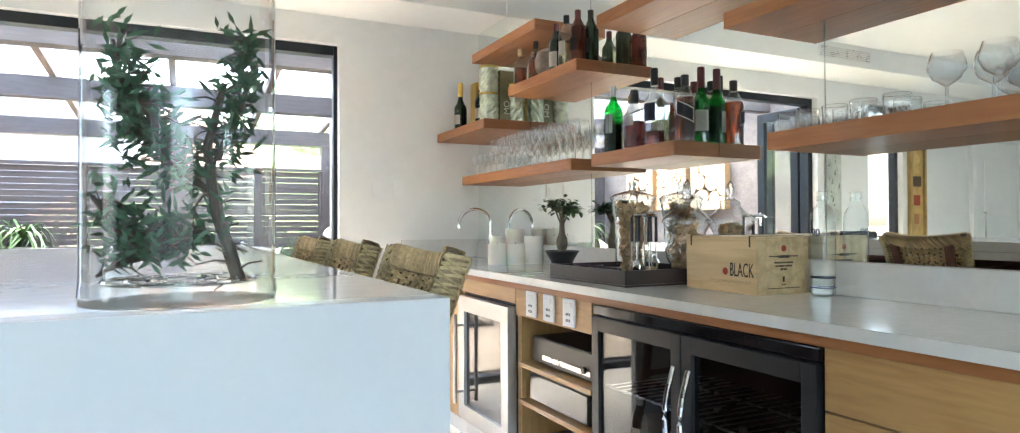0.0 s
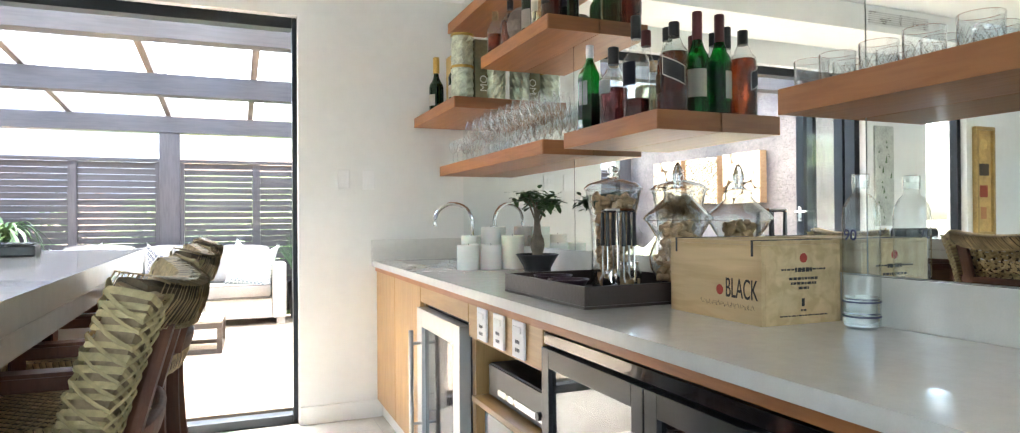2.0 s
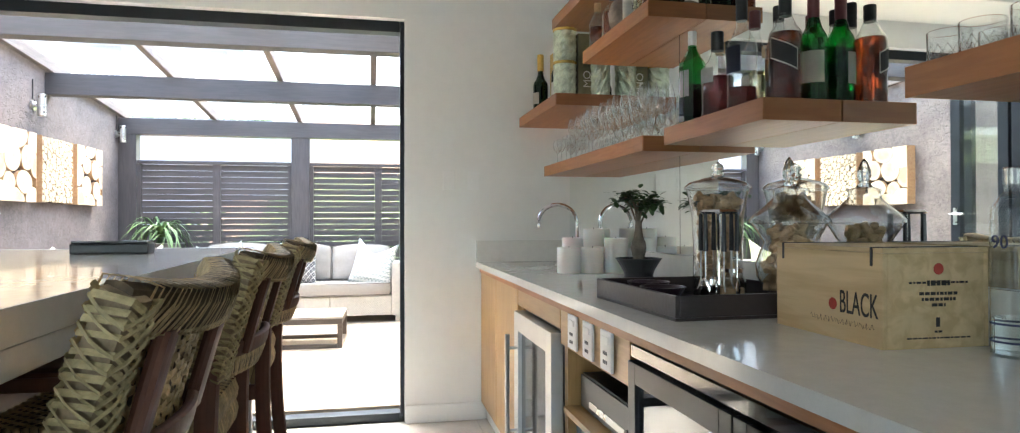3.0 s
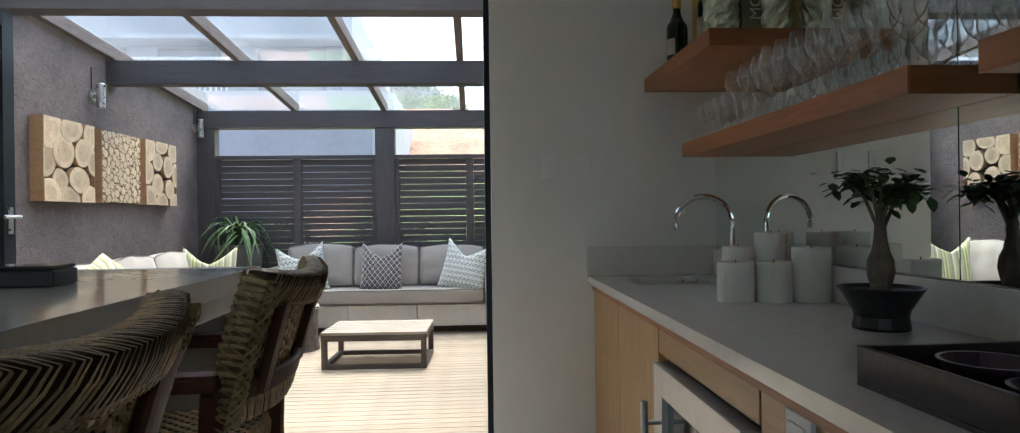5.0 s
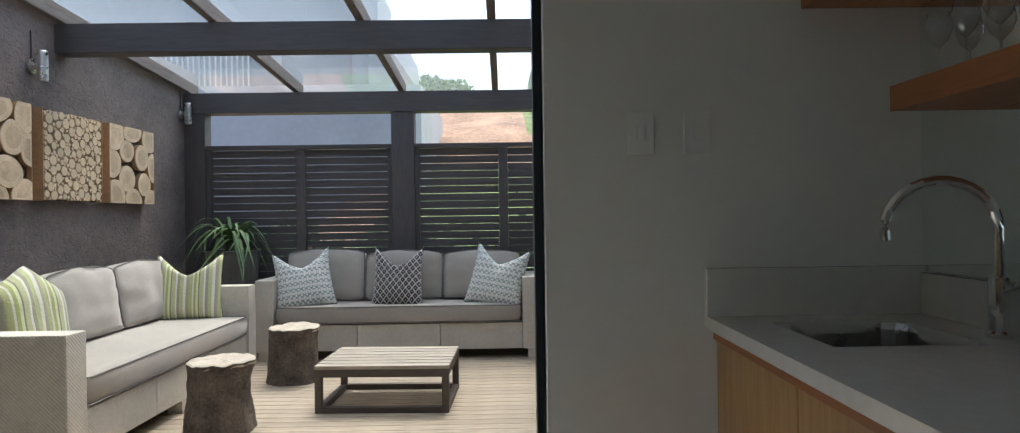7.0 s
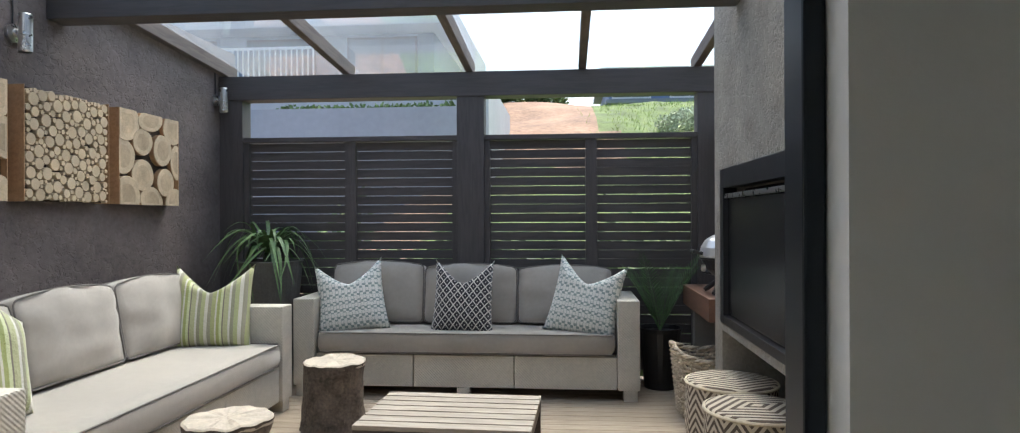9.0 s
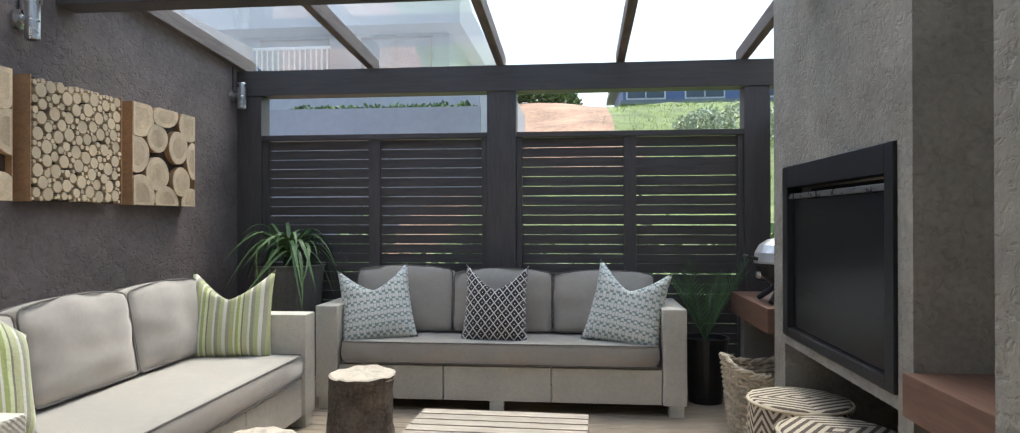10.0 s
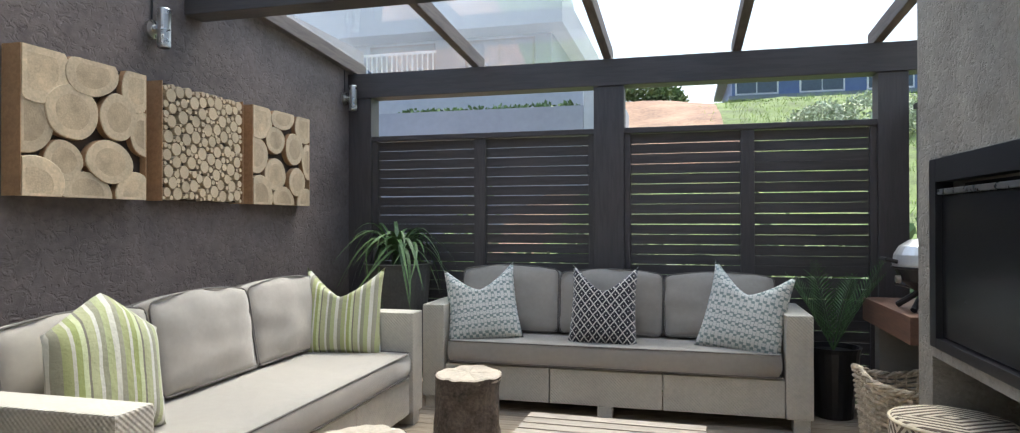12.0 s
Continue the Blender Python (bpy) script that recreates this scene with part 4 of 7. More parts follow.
copy_thing(chair, pose(0.745, 2.36, 0, 0, 0, 1))
copy_thing(chair, pose(0.742, 3.085, 0, 0, 0, 2))

# ---------------------------------------------------------------- things on the island
vase = thing("glass_vase", "tall clear glass cylinder vase with leafy branches in water", "vase", pose(0.478, 1.155, ISL))
vg = thin_glass("vase_glass", (0.955, 0.97, 0.975), 0.0, 1.6)
R = 0.114
part("wall", lathe([(0.0, 0.0), (R, 0.0), (R + 0.002, 0.01), (R, 0.03), (R, 0.50), (R - 0.003, 0.502), (R - 0.006, 0.500)], 64), vg, vase)
# rings shaped to imitate the concentric highlights in the water at the bottom
for k, rr in enumerate((0.04, 0.065, 0.09)):
    part("highlight_ring", tube([(rr * math.cos(2 * math.pi * j / 40), rr * math.sin(2 * math.pi * j / 40), 0.026) for j in range(41)], 0.003, 6, caps=False), GLASS, vase, "glass ring added for a water highlight in the base")
part("water_surface", lathe([(0.0, 0.440), (R - 0.004, 0.440), (R - 0.001, 0.443)], 48), thin_glass("water_film", (0.95, 0.97, 0.98), 0.0, 3.0), vase, "still water surface near the rim")
TWIG = mat("dark_twig", (0.09, 0.07, 0.05), 0.8, vary=0.25)
VLEAF = mat("feathery_leaf", (0.035, 0.10, 0.045), 0.6, vary=0.35, noise_scale=20, island=0.4)
rv = random.Random(31)
main = [((0.085, 0.02, 0.03), (0.05, 0.0, 0.16), (0.035, -0.02, 0.28), (0.06, -0.03, 0.40)),
        ((0.04, 0.0, 0.20), (-0.02, 0.02, 0.26), (-0.07, 0.03, 0.32), (-0.10, 0.02, 0.40)),
        ((0.03, 0.0, 0.12), (-0.03, 0.0, 0.10), (-0.09, -0.02, 0.13), (-0.12, -0.03, 0.19)),
        ((0.05, -0.01, 0.26), (0.08, -0.04, 0.34), (0.10, -0.05, 0.42), (0.095, -0.05, 0.48)),
        ((0.0, 0.0, 0.11), (-0.05, 0.05, 0.08), (-0.10, 0.06, 0.06), (-0.12, 0.04, 0.045)),
        ((-0.02, 0.02, 0.26), (-0.04, -0.04, 0.33), (-0.08, -0.06, 0.38), (-0.09, -0.07, 0.45))]
main = [tuple((x * 0.82, y * 0.82, z * 0.70) for x, y, z in pts) for pts in main]
for pts in main:
    br = part("branch", tube(pts, 0.0095 if pts is main[0] else 0.005, 8, taper=0.45), TWIG, vase)
    lb = bmesh.new()
    for j in range(3):
        a, b = Vector(pts[j]), Vector(pts[j + 1])
        for q in range(7):
            c = a.lerp(b, q / 7)
            for _ in range(2):
                d = Vector((rv.uniform(-1, 1), rv.uniform(-1, 1), rv.uniform(-0.5, 0.8))).normalized()
                tip = c + d * rv.uniform(0.025, 0.055)
                if math.hypot(tip.x, tip.y) > 0.104:
                    continue
                tube([c, (c + tip) / 2 + Vector((0, 0, 0.004)), tip], 0.0016, 4, bm=lb, taper=0.5)
    part("twigs", lb, TWIG, br)
    if pts is main[0]:
        continue
    fb = bmesh.new()
    for j in range(3):
        a, b = Vector(pts[j]), Vector(pts[j + 1])
        for q in range(95):
            c = a.lerp(b, rv.random()) + Vector((rv.gauss(0, 0.016), rv.gauss(0, 0.016), rv.gauss(0, 0.02)))
            d = Vector((rv.uniform(-1, 1), rv.uniform(-1, 1), rv.uniform(-0.6, 1))).normalized()
            s = d.cross(Vector((0.3, 1, 0.2))).normalized() * 0.003
            L = rv.uniform(0.016, 0.035)
            if math.hypot(c.x + d.x * L, c.y + d.y * L) > 0.105 or c.z < 0.05:
                continue
            fb.faces.new([fb.verts.new(c - s * 0.3), fb.verts.new(c + d * L * 0.5 - s), fb.verts.new(c + d * L), fb.verts.new(c + d * L * 0.5 + s)])
    part("leaves", fb, VLEAF, br)

bt = thing("black_tray", "black three-part serving box on the island", "tray", pose(0.375, 3.18, ISL, 0, 0, 4))
part("body", box(-0.115, 0.115, -0.05, 0.05, 0.0, 0.034, 0.005), BLACK, bt)
for x in (-0.076, 0.0, 0.076):
    part("lid", box(x - 0.036, x + 0.036, -0.047, 0.047, 0.0345, 0.043, 0.003), BLACKG, bt)

# ---------------------------------------------------------------- things on the counter
def candle(x, y, r, h):
    c = thing("pillar_candle", "thick ivory pillar candle on the counter", "candle", pose(x, y, CZ), group="candles")
    part("wax", lathe([(0, 0), (r * 0.98, 0), (r, 0.004), (r, h - 0.006), (r * 0.97, h), (r * 0.8, h - 0.003), (0, h - 0.008)], 36), CANDLE, c)
    part("wick", cyl(0.0015, h - 0.008, h + 0.006, 6), BLACK, c, "black wick")


for x, y, r, h in ((2.135, 3.775, 0.056, 0.122), (2.245, 3.755, 0.054, 0.122), (2.358, 3.745, 0.056, 0.165),
                   (2.185, 3.880, 0.050, 0.165), (2.290, 3.872, 0.050, 0.208), (2.356, 3.955, 0.048, 0.208)):
    candle(x, y, r, h)

bonsai = thing("bonsai_plant", "small bonsai with dark glossy leaves in a shallow black pot", "plant", pose(2.27, 3.255, CZ + 0.03))
part("foot_ring", lathe([(0.0, -0.03), (0.060, -0.03), (0.062, -0.024), (0.057, 0.002), (0.0, 0.002)], 28), BLACK, bonsai, "black foot under the pot")
part("pot", lathe([(0.0, 0.0), (0.058, 0.0), (0.06, 0.012), (0.088, 0.06), (0.094, 0.066), (0.086, 0.067), (0.08, 0.058), (0, 0.056)], 32), BLACK, bonsai, "shallow black pot")
BTR = mat("bonsai_trunk", (0.19, 0.155, 0.115), 0.85, vary=0.25, noise_scale=30, bump=0.5, bump_scale=60)
part("trunk", lathe([(0.0, 0.05), (0.024, 0.055), (0.023, 0.07), (0.027, 0.085), (0.031, 0.105), (0.028, 0.13), (0.019, 0.15), (0.015, 0.175), (0.012, 0.215), (0, 0.225)], 16), BTR, bonsai, "swollen grey trunk")
rbz = random.Random(6)
for k in range(9):
    a = k * 2.399
    L = rbz.uniform(0.03, 0.085)
    p0 = Vector((0, 0, 0.185 + 0.005 * k))
    p2 = p0 + Vector((L * math.cos(a), L * math.sin(a), rbz.uniform(0.02, 0.125)))
    br = part("branch", tube([p0, (p0 + p2) / 2 + Vector((0, 0, 0.025)), p2], 0.005, 6, taper=0.5), BTR, bonsai)
    lb = bmesh.new()
    for _ in range(34):
        c = p2 + Vector((rbz.gauss(0, 0.024), rbz.gauss(0, 0.024), rbz.gauss(0.0, 0.012)))
        d = Vector((rbz.uniform(-1, 1), rbz.uniform(-1, 1), rbz.uniform(-0.5, 0.4))).normalized()
        s = d.cross(Vector((0, 0, 1))).normalized() * 0.0115
        L2 = rbz.uniform(0.026, 0.040)
        v = [lb.verts.new(c), lb.verts.new(c + d * L2 * 0.4 - s), lb.verts.new(c + d * L2 * 0.8 - s * 0.7 - Vector((0, 0, 0.003))), lb.verts.new(c + d * L2 - Vector((0, 0, 0.006))),
             lb.verts.new(c + d * L2 * 0.8 + s * 0.7 - Vector((0, 0, 0.003))), lb.verts.new(c + d * L2 * 0.4 + s)]
        lb.faces.new(v)
    part("leaves", lb, LEAFD, br)

tray = thing("serving_tray", "dark brown rectangular tray on the counter", "tray", pose(1.94, 2.23, CZ, 0, 0, 1.5))
part("base", box(0, 0.455, 0, 0.54, 0.0, 0.008, 0.001), TRAY, tray)
for x0, x1, y0, y1 in ((0, 0.012, 0, 0.54), (0.443, 0.455, 0, 0.54), (0.0125, 0.4425, 0, 0.012), (0.0125, 0.4425, 0.528, 0.54)):
    part("side", box(x0, x1, y0, y1, 0.0085, 0.062, 0.002), TRAY, tray)
for x, y in ((2.055, 2.66), (2.03, 2.50)):
    bw = thing("dip_bowl", "small dark purple dip bowl on the tray", "bowl", pose(x, y, CZ + 0.009), group="dip bowls")
    part("bowl", lathe([(0.0, 0.0), (0.035, 0.0), (0.062, 0.045), (0.066, 0.05), (0.06, 0.05), (0.034, 0.008), (0, 0.006)], 28), mat("plum_glaze", (0.05, 0.028, 0.04), 0.3), bw)

CORK = mat("wine_cork", (0.56, 0.38, 0.22), 0.85, vary=0.25, noise_scale=40, bump=0.2, bump_scale=120, island=0.25)


def cork_fill(parent, rfun, z0, z1, count, seed):
    """Wine corks lying at random inside a jar."""
    r = random.Random(seed)
    bm = bmesh.new()
    for k in range(count):
        z = z0 + (z1 - z0) * (k + 0.5) / count
        lim = max(0.006, rfun(z) - 0.02)
        a, rad = r.uniform(0, 6.28), lim * math.sqrt(r.random())
        m = Matrix.Translation((rad * math.cos(a), rad * math.sin(a), z)) @ Euler((r.uniform(0, 3), r.uniform(0, 3), r.uniform(0, 3))).to_matrix().to_4x4()
        bmesh.ops.create_cone(bm, cap_ends=True, segments=10, radius1=0.0105, radius2=0.0105, depth=0.036, matrix=m)
    return part("corks", bm, CORK, parent, "used wine corks")


def apothecary_jar(m, profile, lid, label, rfun, z0, z1, count, seed):
    j = thing("apothecary_jar", label, "jar", m, group="apothecary jars")
    r, z = profile[-1]
    smooth(part("glass_body", lathe(profile + [(r - 0.001, z + 0.002), (r - 0.003, z)], 40), JARGLASS, j))
    k = min(i for i, (a, _) in enumerate(lid) if a < 0.03)
    cover = smooth(part("lid", lathe(lid[:k + 1], 40), JARGLASS, j, "domed glass lid"))
    smooth(part("finial", lathe([(0.0, lid[k][1])] + lid[k:], 24), GLASS, cover, "solid glass finial"))
    cork_fill(j, rfun, z0, z1, count, seed)
    return j


apothecary_jar(pose(2.292, 2.665, CZ + 0.009), [(0, 0), (0.074, 0), (0.078, 0.01), (0.075, 0.15), (0.080, 0.25), (0.094, 0.325), (0.097, 0.335)],
               [(0.102, 0.337), (0.102, 0.343), (0.088, 0.357), (0.04, 0.372), (0.016, 0.376), (0.022, 0.384), (0.012, 0.391), (0.021, 0.402), (0.016, 0.414), (0.0, 0.424)],
               "tall apothecary jar full of wine corks", lambda z: 0.072 if z < 0.2 else 0.08, 0.02, 0.315, 190, 1)
apothecary_jar(pose(2.315, 2.325, CZ + 0.009), [(0, 0), (0.05, 0), (0.055, 0.008), (0.03, 0.02), (0.062, 0.05), (0.084, 0.085), (0.088, 0.12), (0.074, 0.158), (0.066, 0.178), (0.084, 0.208), (0.096, 0.228)],
               [(0.103, 0.230), (0.104, 0.238), (0.092, 0.252), (0.062, 0.278), (0.043, 0.296), (0.040, 0.314), (0.046, 0.320), (0.022, 0.328), (0.011, 0.340), (0.018, 0.358), (0.017, 0.372), (0.009, 0.396), (0.0, 0.408)],
               "round bellied apothecary jar full of corks under a steep lid", lambda z: 0.078 if z < 0.14 else 0.062, 0.045, 0.215, 120, 2)

# coffee and spoon stand
cad = thing("spoon_stand", "chrome stand hung with spoons and bar tools", "utensil stand", pose(2.135, 2.375, CZ + 0.009))
part("base", lathe([(0, 0), (0.038, 0), (0.038, 0.006), (0.008, 0.010), (0, 0.010)], 28), CHROME, cad)
part("pole", tube([(0, 0, 0.01), (0, 0, 0.262)], 0.0045, 10), CHROME, cad)
part("crown", lathe([(0.046, 0.255), (0.052, 0.26), (0.046, 0.266), (0.040, 0.26), (0.046, 0.255)], 28), CHROME, cad)
for k in range(6):
    a = k * math.pi / 3 + 0.3
    px_, py_ = 0.048 * math.cos(a), 0.048 * math.sin(a)
    bm = tube([(px_, py_, 0.255), (px_, py_, 0.215), (px_, py_, 0.155)], 0.0050, 10, taper=1.35)
    tool = part("tool_handle", bm, BLACK, cad, "black tool handle")
    if k % 2:
        bm = tube([(px_, py_, 0.155), (px_, py_, 0.085)], 0.003, 8)
        q = bmesh.ops.create_uvsphere(bm, u_segments=14, v_segments=8, radius=1.0)["verts"]
        bmesh.ops.transform(bm, verts=q, matrix=Matrix.Translation((px_ * 1.05, py_ * 1.05, 0.05)) @ Matrix.Rotation(a, 4, "Z") @ Matrix.Diagonal((0.005, 0.018, 0.034, 1)))
        part("spoon_bowl", bm, CHROME, tool, "bright steel spoon")
    else:
        part("tool_head", tube([(px_, py_, 0.155), (px_, py_, 0.07), (px_ * 1.2, py_ * 1.2, 0.05)], 0.0032, 8, taper=0.6), SATIN, tool)
gs = thing("spice_jar", "small clip-top glass jar of nuts on the tray", "jar", pose(2.20, 2.42, CZ + 0.009))
part("glass_body", lathe([(0, 0), (0.035, 0), (0.038, 0.006), (0.038, 0.07), (0.03, 0.085), (0.03, 0.092)], 24), TUMBLER, gs)
part("contents", cyl(0.033, 0.004, 0.05, 20), CORK, gs)
part("lid", lathe([(0, 0.094), (0.032, 0.094), (0.032, 0.104), (0, 0.107)], 24), CHROME, gs)


def words(body, size, material, m, name="lettering", parent=None, extrude=0.0004, align="CENTER"):
    """Lettering as a mesh, in the built-in font."""
    cu = bpy.data.curves.new(name, "FONT")
    cu.body, cu.size, cu.extrude, cu.align_x, cu.align_y = body, size, extrude, align, "CENTER"
    tmp = bpy.data.objects.new(name, cu)
    me = bpy.data.meshes.new_from_object(tmp)
    bpy.data.objects.remove(tmp)
    me.materials.append(material)
    ob = new(name, me)
    ob.matrix_basis = m
    if parent is not None:
        ob.parent = parent
    return ob


# pine wine crate
INKR = mat("red_ink", (0.42, 0.05, 0.03), 0.7)
INKB = mat("black_ink", (0.035, 0.028, 0.025), 0.7)
crate = thing("wine_crate", "pale pine wine crate printed in black with a red dot", "crate", pose(2.160, 1.812, CZ, 0, 0, -1))
CL, CD, CH = 0.345, 0.235, 0.192        # along y, along x, high
part("front_board", box(0, 0.011, 0, CL, 0, CH - 0.0095, 0.0015), PINE, crate)
part("back_board", box(CD - 0.011, CD, 0, CL, 0, CH - 0.0095, 0.0015), PINE, crate)
part("end_board", box(0.0112, CD - 0.0112, 0.0, 0.011, 0, CH - 0.0095, 0.0015), PINE, crate)
part("end_board", box(0.0112, CD - 0.0112, CL - 0.011, CL, 0, CH - 0.0095, 0.0015), PINE, crate)
part("lid", box(0.0, CD, 0.0, CL, CH - 0.009, CH, 0.0015), PINE, crate)
part("bottom_board", box(0.0112, CD - 0.0112, 0.0112, CL - 0.0112, 0, 0.01), PINE, crate)
for y in (0.028, CL - 0.028):
    st = bmesh.new()
    box(-0.0015, CD + 0.0015, y - 0.003, y + 0.003, CH + 0.0003, CH + 0.002, bm=st)
    box(-0.002, -0.0003, y - 0.003, y + 0.003, CH - 0.035, CH + 0.002, bm=st)
    part("strap", st, BLACK, crate, "black wire strap")
words("BLACK", 0.058, INKB, Matrix.Translation((-0.0008, 0.066, 0.077)) @ Matrix.Rotation(radians(-90), 4, "Z") @ Matrix.Rotation(radians(90), 4, "X") @ Matrix.Diagonal((0.62, 1.15, 1, 1)), parent=crate)
dot = lathe([(0, 0), (0.0125, 0), (0.0125, 0.0006), (0, 0.0006)], 24)
part("red_dot", dot, INKR, crate).matrix_basis = pose(-0.0002, 0.142, 0.072, 0, -90, 0)
rs = random.Random(77)
sc = bmesh.new()
yy = 0.215
while yy > 0.02:
    w = rs.uniform(0.006, 0.016)
    pts = [(-0.0008, yy - w * t, 0.038 + 0.0045 * math.sin(t * 7 + yy * 90) + 0.002 * math.sin(t * 13)) for t in np.linspace(0, 1, 15)]
    tube(pts, 0.0004, 4, bm=sc)
    yy -= w + 0.003
part("script_line", sc, INKB, crate, "line of handwriting that cannot be read")
dot2 = lathe([(0, 0), (0.011, 0), (0.011, 0.0006), (0, 0.0006)], 24)
part("red_dot", dot2, INKR, crate).matrix_basis = pose(CD * 0.52, -0.0002, 0.152, 90, 0, 0)
for z, w, h in ((0.125, 0.05, 0.010), (0.126, 0.13, 0.004), (0.105, 0.085, 0.006), (0.094, 0.075, 0.006), (0.083, 0.03, 0.006), (0.05, 0.012, 0.018), (0.032, 0.018, 0.004), (0.02, 0.14, 0.003)):
    x = CD * 0.52 - w / 2
    while x < CD * 0.52 + w / 2 - 0.002:
        seg = rs.uniform(0.004, 0.012)
        part("print_bar", box(x, min(x + seg, CD * 0.52 + w / 2), -0.0008, -0.0001, z - h / 2, z + h / 2), INKB, crate)
        x += seg + 0.0025
# clear bottle beside the crate
def bottle(name, label, m, profile, glass, liquid=None, level=0.0, cap=None, cap_h=0.04, cap_r=0.016, band=None, group="bottles", n=28):
    """A bottle: thin glass, the drink inside it, cap and paper label."""
    b = thing(name, label, "bottle", m, group=group)
    part("glass", lathe(profile, n), glass, b)
    top = profile[-1][1]
    if liquid:
        prof = [(0, 0.006)]
        for r, z in profile:
            if 0.004 < z < level:
                prof.append((max(r - 0.003, 0.001), z))
        rl = next((r for r, z in profile if z >= level), 0.03)
        lastr = prof[-1][0]
        prof += [(max(min(lastr, rl - 0.003), 0.002), level), (0, level)]
        part("drink", lathe(prof, n), liquid, b)
    if cap:
        part("cap", lathe([(0, top - cap_h * 0.55), (cap_r, top - cap_h * 0.55), (cap_r, top + cap_h * 0.45), (cap_r * 0.9, top + cap_h * 0.5), (0, top + cap_h * 0.5)], 20), cap, b)
    if band:
        z0, z1, r, mt, arc = band
        bm = bmesh.new()
        K = 14
        a0 = math.pi - arc / 2
        va = [bm.verts.new((r * math.cos(a0 + arc * k / K), r * math.sin(a0 + arc * k / K), z0)) for k in range(K + 1)]
        vb = [bm.verts.new((r * math.cos(a0 + arc * k / K), r * math.sin(a0 + arc * k / K), z1)) for k in range(K + 1)]
        for k in range(K):
            bm.faces.new((va[k], va[k + 1], vb[k + 1], vb[k]))
        bmesh.ops.solidify(bm, geom=bm.faces[:], thickness=0.0006)
        part("paper_label", bm, mt, b)
    return b


def std(r, hb, hn, rn=0.013, foot=0.9):
    return [(0, 0), (r * foot, 0), (r, 0.006), (r, hb), (r * 0.93, hb + 0.015), (r * 0.62, hb + 0.035), (rn * 1.15, hb + 0.058), (rn, hb + 0.075), (rn, hn)]


CLEARG = thin_glass("bottle_clear_glass", (0.94, 0.96, 0.955), 0.0, 1.8)
GREENG = thin_glass("bottle_green_glass", (0.035, 0.46, 0.12), 0.0, 1.8)
DKGREENG = thin_glass("bottle_dark_green_glass", (0.06, 0.15, 0.06), 0.0, 1.8)
BROWNG = thin_glass("bottle_brown_glass", (0.30, 0.10, 0.045), 0.0, 1.8)
AMBER = clear("whisky", (0.36, 0.055, 0.013), 0.0, 1.36)
REDL = clear("red_liqueur", (0.22, 0.035, 0.04), 0.0, 1.36)
DARKG = clear("dark_green_spirit", (0.008, 0.02, 0.03), 0.0, 1.36)
PALE = clear("pale_spirit", (0.85, 0.80, 0.55), 0.0, 1.36)
WATERL = clear("clear_spirit", (0.95, 0.97, 0.97), 0.0, 1.33)
PAPERW = mat("cream_label", (0.72, 0.69, 0.60), 0.7, vary=0.05)
PAPERB = mat("navy_label", (0.03, 0.035, 0.07), 0.6)
PAPERT = mat("tan_label", (0.24, 0.13, 0.06), 0.6)
PAPERK = mat("black_label", (0.02, 0.02, 0.02), 0.6)
PAPERS = mat("silver_label", (0.50, 0.52, 0.53), 0.35, metal=0.6)
GOLD = mat("gold_foil", (0.62, 0.42, 0.12), 0.35, metal=0.9, bump=0.2)
CAPK = mat("black_cap", (0.015, 0.015, 0.015), 0.35)
CAPR = mat("red_cap", (0.11, 0.02, 0.02), 0.4)
CORKC = mat("cork_cap", (0.45, 0.30, 0.16), 0.8)
INKN = mat("navy_ink", (0.03, 0.03, 0.09), 0.5)

vod = bottle("spirit_bottle", "tall clear glass bottle almost empty with a number on it", pose(2.350, 1.712, CZ), [(0, 0), (0.034, 0), (0.038, 0.006), (0.0385, 0.10), (0.0385, 0.245), (0.036, 0.268), (0.026, 0.287), (0.0165, 0.297), (0.0165, 0.325)],
             CLEARG, WATERL, 0.07, JARGLASS, 0.03, 0.018, None)
words("90", 0.034, INKN, Matrix.Translation((-0.0385, -0.004, 0.205)) @ Matrix.Rotation(radians(-90), 4, "Z") @ Matrix.Rotation(radians(90), 4, "X"), parent=vod, extrude=0.0008)
part("print_band", lathe([(0.039, 0.058), (0.0392, 0.06), (0.039, 0.062)], 28), INKN, vod)
part("print_band", lathe([(0.039, 0.026), (0.0392, 0.028), (0.039, 0.03)], 28), INKN, vod)

# bottles on the shelf above the crate
S1 = 1.5125
def outline_label(parent, r, z0, z1, tilt):
    """A slanted label drawn as a pale outline round a dark field."""
    for w, h, mt, lift in ((0.074, z1 - z0, PAPERW, 0.0006), (0.070, z1 - z0 - 0.005, PAPERK, 0.0010)):
        bm = bmesh.new()
        rows = []
        for j in (-0.5, 0.5):
            row = []
            for k in range(11):
                s = (k / 10 - 0.5) * w
                a = math.pi - s / r
                row.append(bm.verts.new(((r + lift) * math.cos(a), (r + lift) * math.sin(a), (z0 + z1) / 2 + j * h + tilt * s)))
            rows.append(row)
        for k in range(10):
            bm.faces.new((rows[0][k], rows[0][k + 1], rows[1][k + 1], rows[1][k]))
        part("paper_label", bm, mt, parent)


